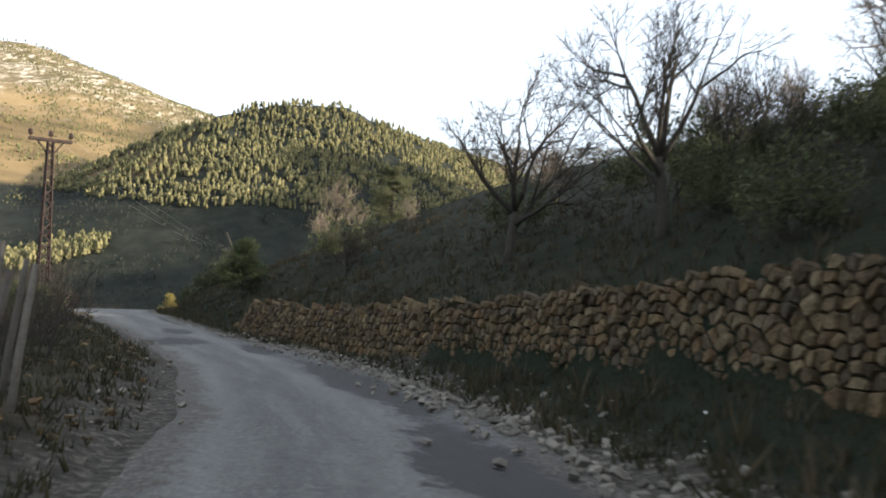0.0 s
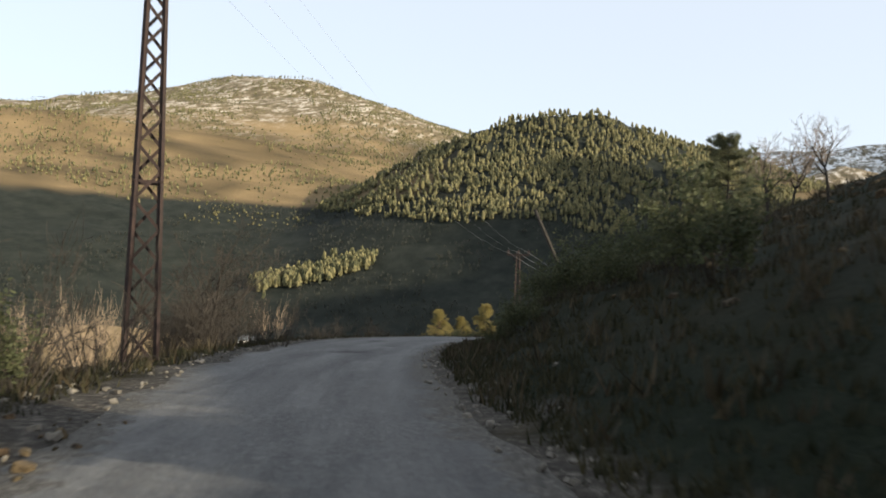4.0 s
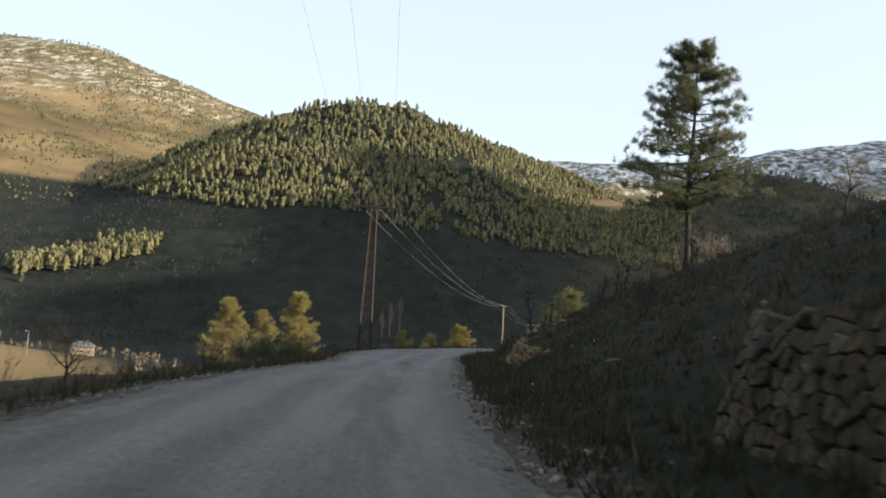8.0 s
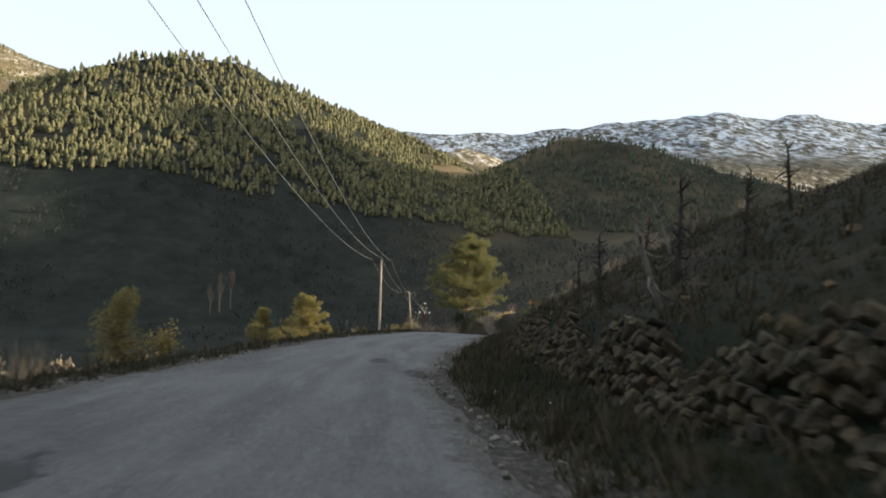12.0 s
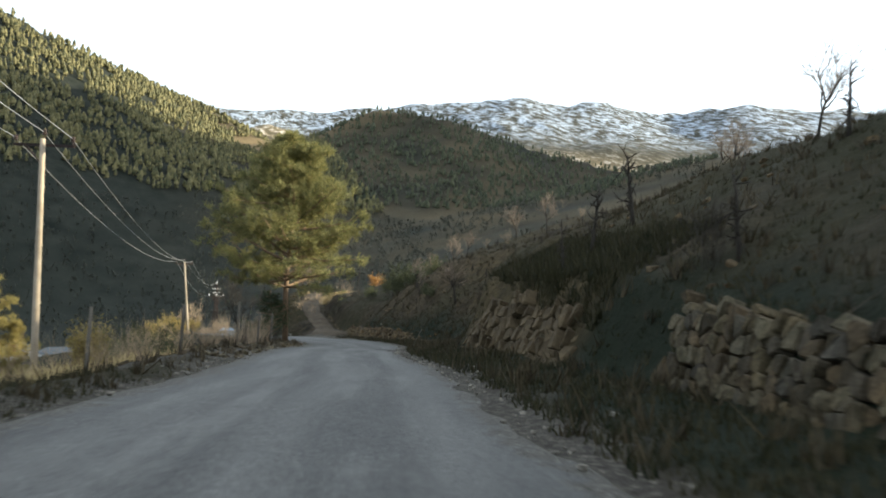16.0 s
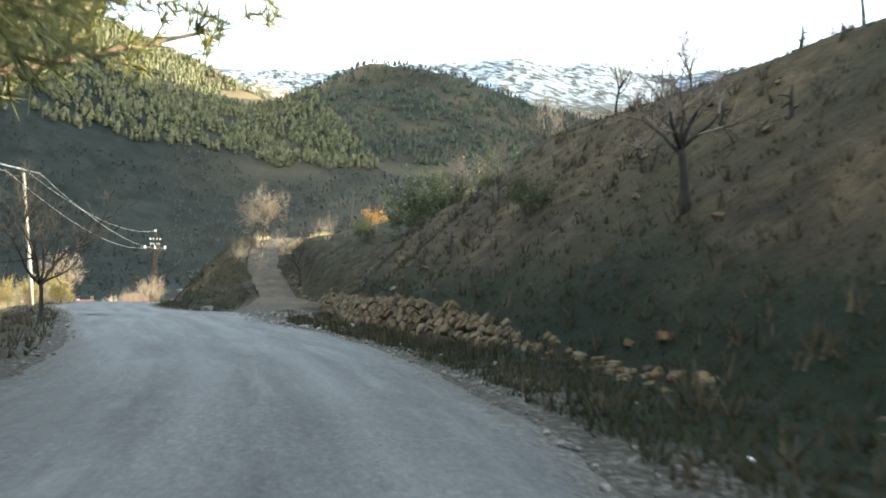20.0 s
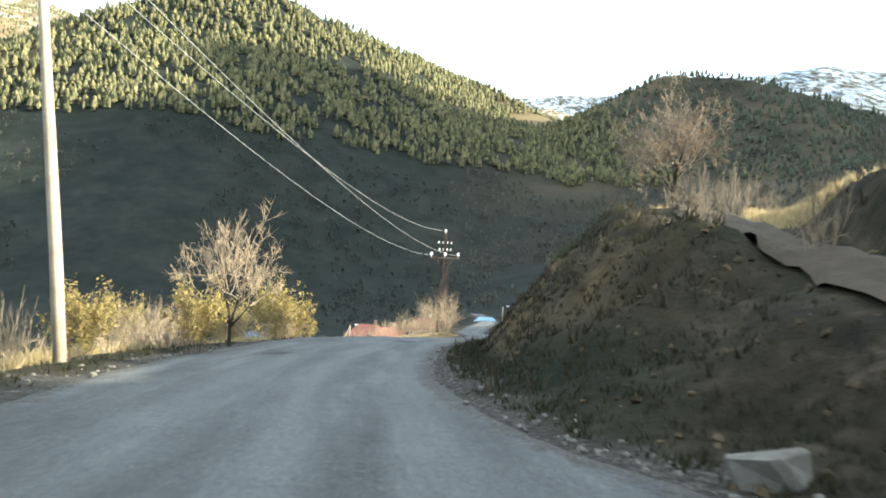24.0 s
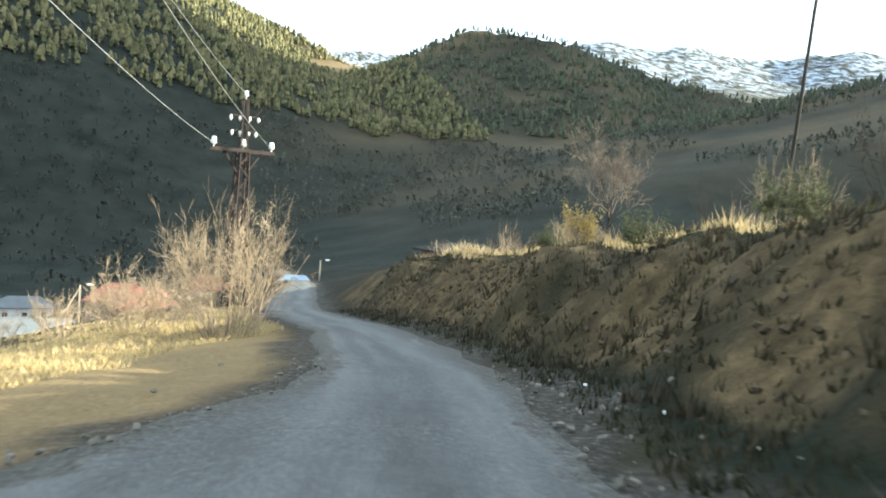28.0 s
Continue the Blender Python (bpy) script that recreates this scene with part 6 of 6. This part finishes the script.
for px, py, s in ((-34.6, 119.0, 0.5), (-36.5, 121.5, 0.55), (-38.4, 126.0, 0.6), (-35.6, 124.5, 0.45), (-40.5, 131.0, 0.6), (-36.9, 129.0, 0.4)):
    copy_thing(dark_bush, put_xy(px, py, rng.uniform(0, 6.28), s))
for px, py, s in ((-18.2, 224.0, 0.75), (-19.2, 230.0, 0.8), (-20.0, 238.0, 0.8), (-17.6, 219.0, 0.65)):
    copy_thing(dark_bush, put_xy(px, py, rng.uniform(0, 6.28), s))
for px, py, s in ((-33.0, 145.0, 0.5), (-33.6, 147.0, 0.55), (-32.6, 143.2, 0.45), (-34.4, 150.0, 0.55), (-32.3, 151.0, 0.4)):
    copy_thing(red_shrub, put_xy(px, py, rng.uniform(0, 6.28), s))
for k in range(22):       # tangle at the edge before the valley field
    u, v = rng.random(), rng.random()
    copy_thing(shrub, put_xy(-25.4 - 4.2 * u + 2.6 * v, 53.0 + 4.5 * u + 2.0 * v, rng.uniform(0, 6.28), rng.uniform(0.7, 1.15)))
for px, py, s in ((-11.5, 228.5, 0.9), (-10.6, 232.0, 0.8), (-12.6, 232.5, 0.8), (-11.0, 236.0, 0.9), (-12.8, 229.5, 0.8), (-10.4, 238.8, 0.7), (-13.4, 227.0, 0.8), (-11.2, 241.0, 0.8)):
    copy_thing(shrub, put_xy(px, py, rng.uniform(0, 6.28), s))
bare_bush("bare_bush", put_xy(-2.9, 329.5), 83, 4.1, 4.8, "big reddish leafless thorn bush under the power pole", RED_TWIG, 46, "bush", "", None, 0, 0.1, 3)
bare_bush("bare_bush", put_xy(-5.4, 333.0), 84, 2.5, 4.0, "reddish leafless thorn bush beside the power pole", RED_TWIG, 36, "bush", "", None, 0, 0.1, 3)
bare_bush("bare_bush", put_xy(-18.6, 104.9), 86, 2.3, 1.8, "clump of upright bare shoots beside the tall pine", BARK, 22, "bush", "", None, 0, 0.1, 2)
hedge = bare_bush("bare_bush", put_xy(-7.6, 336.0), 85, 1.9, 3.0, "pale brown leafless hedge bush in the sun", RED_TWIG, 20, "bush", "sunny hedge")
for px, py, s in ((-11.0, 306, 0.8), (-12.5, 311.5, 0.9), (-11.5, 299, 0.8), (-13, 293, 0.9), (-12, 288, 0.8), (-14.5, 321, 0.9), (-10.0, 338.5, 0.9), (-12.6, 341, 0.8), (-9.0, 344, 0.9), (-15, 345, 0.7), (-6.5, 341, 1.0), (6.8, 338.5, 0.8), (8.5, 331.5, 0.6), (7.6, 346, 0.7), (11.5, 341, 0.9), (-4.5, 338, 1.0), (13, 352, 0.8), (15.5, 346, 0.9)):
    copy_thing(hedge, put_xy(px, py, rng.uniform(0, 6.28), s))

# ---- village and far houses ----
def ground_at(x, y, sink=0.0):
    return Vector((x, y, float(land(x, y)) - sink))


for px, py, pz, turn, size, roof, walls, label, rise, storeys, count, flue in (
        (-51.9, 513, -50.6, 8, (12.5, 9, 6.0), GREY_ROOF, PLASTER, "white two-storey village house with a grey roof", 0.2, 2, 5, True),
        (-38.5, 504, -48.2, 14, (11, 8, 3.6), GREY_ROOF, PLASTER, "low white village house with pale metal roof", 0.25, 1, 3, False),
        (-12.8, 422, -35.8, -6, (7, 6, 3.6), RED_ROOF, MUD_WALL, "village house with a red tiled roof", 0.34, 1, 3, True),
        (-8.6, 402, -33.0, 10, (6, 5, 2.8), RED_ROOF, MUD_WALL, "low red-roofed house behind the hedge", 0.34, 1, 2, True),
        (-2.0, 436, -35.4, 4, (6, 6, 3.6), RED_ROOF, PLASTER, "white village house with a red roof", 0.32, 1, 2, True),
        (8.6, 418, -32.4, 3, (5.5, 5, 2.6), BLUE_ROOF, PLASTER, "small house with a blue metal roof", 0.42, 1, 2, False),
        (15.3, 421, -32.0, -12, (5, 4.5, 2.2), GREY_ROOF, PLASTER, "pale low house at the road end", 0.25, 1, 2, False),
        (-12.4, 358, -28.7, 24, (7.5, 5.5, 2.0), GREY_ROOF, MUD_WALL, "grey shingled low shed below the verge", 0.22, 1, 2, False),
        (-23.5, 416, -38.0, 20, (7, 6, 2.8), GREY_ROOF, MUD_WALL, "low shed with a pale roof", 0.2, 1, 2, False)):
    house("house", Vector((px, py, pz)), radians(turn), size, roof, walls, label, rise, storeys, count, flue)
house("shed", Vector((14.3, 364.5, -21.8)), radians(10), (5.0, 4.0, 1.1), BARK, MUD_WALL, "brown open-sided shed on the sunny bank", 0.14, 1, 1, False)
house("house", ground_at(-222, 400, 0.2), radians(35), (9, 7, 4.5), GREY_ROOF, PLASTER, "lone white farmhouse in the valley", 0.3, 2, 3)
house("house", ground_at(-196, 428, 0.2), radians(20), (9, 7, 4.0), GREY_ROOF, MUD_WALL, "farm building in the valley", 0.3, 1, 3)
for px, py, h in ((-238, 388, 15), (-234, 390, 12)):
    bare_tree("poplar", put_xy(px, py), int(-px), h, "slim pale leafless poplar in the valley field", PALE_BARK, TWIG, 4, 4, 0.6, 0.12, trunk=0.55, group="poplars in the valley")
for k, (px, py, h) in enumerate(((-93, 664, 25), (-87, 669, 27), (-98, 660, 20), (-53, 537, 11), (-62, 541, 9))):
    bare_tree("poplar", put_xy(px, py), 300 + k, h, "tall pale leafless poplar in the shaded valley", TWIG, TWIG, 4, 4, 0.6, 0.12, trunk=0.55, group="poplars in the valley")

# ---- grass, woods and other cover ----


def grass_field(name, label, spots_list, mat, tall, seed, blades=6):
    """Tufts of blades, as one piece."""
    rng = np.random.default_rng(seed)
    pts = np.array(spots_list)
    pts = pts[(np.abs(pts[:, 1] - track_line(pts[:, 0])[0]) > 1.6) | (pts[:, 0] < 262) | (pts[:, 0] > 306)]      # none on the track
    x, y = spot(pts[:, 0], pts[:, 1])
    z = land(x, y)
    n = len(x)
    root = np.repeat(np.stack([x, y, z], -1), blades, 0) + np.concatenate([rng.normal(0, 0.07, (n * blades, 2)), np.zeros((n * blades, 1)) - 0.02], 1)
    a = rng.uniform(0, 2 * np.pi, n * blades)
    h = np.repeat(tall * rng.uniform(0.5, 1.3, n), blades) * rng.uniform(0.6, 1.2, n * blades)
    side = np.stack([np.cos(a), np.sin(a), 0 * a], -1) * (0.012 + 0.03 * h)[:, None]
    lean = np.stack([rng.normal(0, 0.35, n * blades) * h, rng.normal(0, 0.35, n * blades) * h, h], -1)
    verts = np.stack([root - side, root + side, root + lean], 1).reshape(-1, 3)
    faces = np.arange(len(verts)).reshape(-1, 3)
    data = mesh_of(name, verts.tolist(), faces.tolist(), mat)
    tagged(new(name, data), label, "grass", kind="stuff")


rng = np.random.default_rng(4)


def strip(count, y0, y1, side, reach):
    """Places on the verges: thicker near the road."""
    y = rng.uniform(y0, y1, count)
    off = np.abs(rng.normal(0, reach, count)) + 0.25
    d = np.interp(y, *RIGHT) + off if side > 0 else np.interp(y, *LEFT) - off
    return np.stack([y, d], -1)


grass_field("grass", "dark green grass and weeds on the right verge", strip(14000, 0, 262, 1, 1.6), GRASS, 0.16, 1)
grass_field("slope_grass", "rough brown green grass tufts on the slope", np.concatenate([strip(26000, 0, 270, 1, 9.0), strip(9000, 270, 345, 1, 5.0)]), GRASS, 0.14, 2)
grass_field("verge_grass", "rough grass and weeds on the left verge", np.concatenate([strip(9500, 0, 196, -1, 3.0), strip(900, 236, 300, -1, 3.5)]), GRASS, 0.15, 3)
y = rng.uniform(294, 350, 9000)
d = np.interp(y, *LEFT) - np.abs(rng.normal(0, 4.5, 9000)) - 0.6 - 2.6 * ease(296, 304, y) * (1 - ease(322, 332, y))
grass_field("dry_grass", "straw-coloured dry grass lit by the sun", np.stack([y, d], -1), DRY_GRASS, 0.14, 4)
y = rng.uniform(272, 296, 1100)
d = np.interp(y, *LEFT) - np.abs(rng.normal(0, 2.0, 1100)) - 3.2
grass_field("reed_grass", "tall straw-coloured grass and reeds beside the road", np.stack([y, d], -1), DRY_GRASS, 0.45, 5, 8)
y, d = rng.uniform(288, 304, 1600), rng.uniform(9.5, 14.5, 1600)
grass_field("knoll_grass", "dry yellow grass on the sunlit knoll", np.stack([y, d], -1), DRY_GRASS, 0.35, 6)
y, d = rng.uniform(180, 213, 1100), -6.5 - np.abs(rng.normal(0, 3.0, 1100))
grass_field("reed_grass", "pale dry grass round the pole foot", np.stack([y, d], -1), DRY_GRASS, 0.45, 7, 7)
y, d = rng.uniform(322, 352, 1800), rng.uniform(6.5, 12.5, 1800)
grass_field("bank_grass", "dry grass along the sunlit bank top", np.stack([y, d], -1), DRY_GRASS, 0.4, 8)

y, d = rng.uniform(197, 210, 1800), rng.uniform(4.4, 7.0, 1800)
grass_field("crag_grass", "rough dull grass hanging over the rock face", np.stack([y, d], -1), GRASS, 0.3, 10, 8)


def conifer(seed, sides=7, tiers=((0.14, 0.24, 0.52), (0.30, 0.28, 0.68), (0.47, 0.24, 0.82), (0.64, 0.17, 0.96))):
    """A small far-off pine, one unit high: ragged skirts under a blunt top."""
    r = random.Random(seed)
    s = Shape()
    s.tube([Vector((0, 0, -0.06)), Vector((0, 0, 0.3))], [0.025, 0.02], 3, False)
    for k, (low, rad, high) in enumerate(tiers):
        start = len(s.v)
        cx, cy = r.uniform(-0.05, 0.05), r.uniform(-0.05, 0.05)
        for q in range(sides):
            a = 2 * math.pi * (q + 0.5 * (k % 2)) / sides
            rr = rad * r.uniform(0.6, 1.35)
            s.v.append(Vector((cx + math.cos(a) * rr, cy + math.sin(a) * rr, low + r.uniform(-0.07, 0.07))))
        for q in range(sides):
            a = 2 * math.pi * (q + 0.5 * (k % 2)) / sides
            rr = rad * 0.62 * r.uniform(0.7, 1.3)
            s.v.append(Vector((cx + math.cos(a) * rr, cy + math.sin(a) * rr, (low + high) / 2 + 0.05 + r.uniform(-0.05, 0.05))))
        s.v.append(Vector((cx + r.uniform(-0.03, 0.03), cy + r.uniform(-0.03, 0.03), high)))
        for q in range(sides):
            p = (q + 1) % sides
            s.f += [(start + q, start + p, start + sides + p, start + sides + q), (start + sides + q, start + sides + p, start + 2 * sides)]
    return np.array(s.v), s.f


def round_tree(seed):
    """A small far-off round crown made of leaf clumps."""
    r = random.Random(seed)
    s = Shape()
    s.tube([Vector((0, 0, -0.06)), Vector((0, 0, 0.4))], [0.03, 0.02], 3, False)
    for _ in range(9):
        p = any_way(r) * 0.24 * r.uniform(0.4, 1.0)
        at = Vector((p.x, p.y, 0.62 + p.z * 1.35))
        for _ in range(2):
            s.leaf4(at, any_way(r, 0.4) * 0.32, 0.27, any_way(r))
    return np.array(s.v), s.f


CONIFERS = [conifer(500 + k, 6, ((0.12, 0.23, 0.56), (0.34, 0.27, 0.80), (0.56, 0.22, 0.98))) for k in range(7)]
SMALL = [conifer(540 + k, 6, ((0.1, 0.30, 0.62), (0.42, 0.24, 0.98))) for k in range(6)]
ROUNDS = [round_tree(520 + k) for k in range(5)]


def woods(name, label, xs, ys, low, high, kinds, mat, seed):
    r = np.random.default_rng(seed)
    zs = land(xs, ys)
    verts, faces, count = [], [], 0
    for x, y, z in zip(xs, ys, zs):
        v, f = kinds[int(r.integers(len(kinds)))]
        h, a = r.uniform(low, high), r.uniform(0, 6.28)
        c, s = math.cos(a), math.sin(a)
        w = h * r.uniform(0.6, 1.0)
        verts.append(np.stack([x + w * (v[:, 0] * c - v[:, 1] * s), y + w * (v[:, 0] * s + v[:, 1] * c), z + h * v[:, 2]], -1))
        faces += [tuple(i + count for i in face) for face in f]
        count += len(v)
    data = mesh_of(name, np.concatenate(verts).tolist(), faces, mat)
    tagged(new(name, data), label, "woods", kind="stuff")


def scatter(count, box, keep):
    x, y = rng.uniform(box[0], box[1], count), rng.uniform(box[2], box[3], count)
    k = keep(x, y, far_land(x, y))
    return x[k], y[k]


x, y = scatter(33000, (-480, 330, 760, 1560), lambda x, y, z: (z > 48 - 0.06 * x + 40 * fbm(x / 90, y / 90, 3, 61)) & (np.exp(-((x - 150) / 60) ** 2 - ((y - 1230) / 60) ** 2) < 0.45) & (x < 190) & (lattice_noise(x / 22, y / 22, 62) > 0.22))
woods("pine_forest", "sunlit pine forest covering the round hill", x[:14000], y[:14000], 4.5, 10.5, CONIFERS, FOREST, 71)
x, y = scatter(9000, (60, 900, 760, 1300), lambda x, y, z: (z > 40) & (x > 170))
# the right hill's shade goes into this darker needle colour
woods("pine_forest", "trees on the right hill with its shade in their colour", x, y, 4.0, 7.5, SMALL, leaf_material("shaded_forest", (0.04, 0.05, 0.032), (0.095, 0.10, 0.058), 0.1), 72)
x, y = scatter(15000, (-2300, -420, 900, 2400), lambda x, y, z: lattice_noise(x / 120, y / 120, 63) > 0.45)
low_v = np.array([(math.cos(k * 1.257) * 0.5, math.sin(k * 1.257) * 0.5, 0.25 + 0.1 * (k % 2)) for k in range(5)] + [(0.05, 0.02, 0.95), (0.0, 0.0, -0.2)])
LOW = [(low_v * np.array((1 + 0.2 * k, 1, 1)), [(q, (q + 1) % 5, 5) for q in range(5)] + [((q + 1) % 5, q, 6) for q in range(5)]) for k in range(3)]
px, py = scatter(24000, (-2300, -420, 880, 2450), lambda x, y, z: (z > 60) & (fbm(x / 70, y / 70, 3, 65) > -0.06))
woods("mountain_scrub", "dark low scrub dotted over the dry mountain side", px, py, 1.2, 4.2, LOW, FOREST, 77)
woods("pine_forest", "scattered pines on the rocky mountain", x, y, 3.5, 8.5, SMALL, FOREST, 73)
t = rng.uniform(0, 1, 420)
x, y = -404 + 88 * t + rng.normal(0, 9, 420), 730 + 41 * t + rng.normal(0, 9, 420)
woods("pine_grove", "bright sunlit grove of pines low in the valley", x, y, 8.0, 13.0, CONIFERS, FOREST, 74)
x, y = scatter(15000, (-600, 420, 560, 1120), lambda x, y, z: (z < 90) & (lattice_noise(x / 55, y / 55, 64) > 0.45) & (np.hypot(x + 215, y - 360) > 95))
# scrub split by side: haze brightness coloured into the right, shade into the left
woods("valley_scrub", "valley scrub on the right, its haze paleness put into the colour", x[x > 20], y[x > 20], 2.0, 5.5, ROUNDS, material("hazed_scrub", (0.065, 0.065, 0.05), (0.105, 0.102, 0.08), 0.02, 0.95, 0.0, 1.0, spread=0.3), 75)
woods("valley_scrub", "valley scrub on the left, its shade put into the colour", x[x <= 20], y[x <= 20], 1.6, 4.6, ROUNDS, leaf_material("shaded_scrub", (0.030, 0.034, 0.028), (0.068, 0.070, 0.055), 0.2), 78)
x, y = scatter(1200, (-330, -60, 180, 470), lambda x, y, z: (np.hypot((x + 205) / 60, (y - 345) / 75) > 1.15) & (x < lane_x(y) - 55))
woods("valley_scrub", "leafless scrub round the valley field", x, y, 2.0, 5.0, ROUNDS, material("near_scrub", (0.09, 0.07, 0.05), (0.19, 0.15, 0.11), 0.02, 0.95, 0.0, 1.0, spread=0.3), 76)
WEEDS = leaf_material("brown_weeds", (0.018, 0.015, 0.009), (0.085, 0.066, 0.038), 0.2)
grass_field("slope_weeds", "thin brown weeds and brush on the rough slopes", np.concatenate([strip(5200, 0, 262, 1, 9.0), strip(600, 276, 345, 1, 5.5), strip(1500, 40, 260, -1, 5.0)]), WEEDS, 0.34, 9, 9)
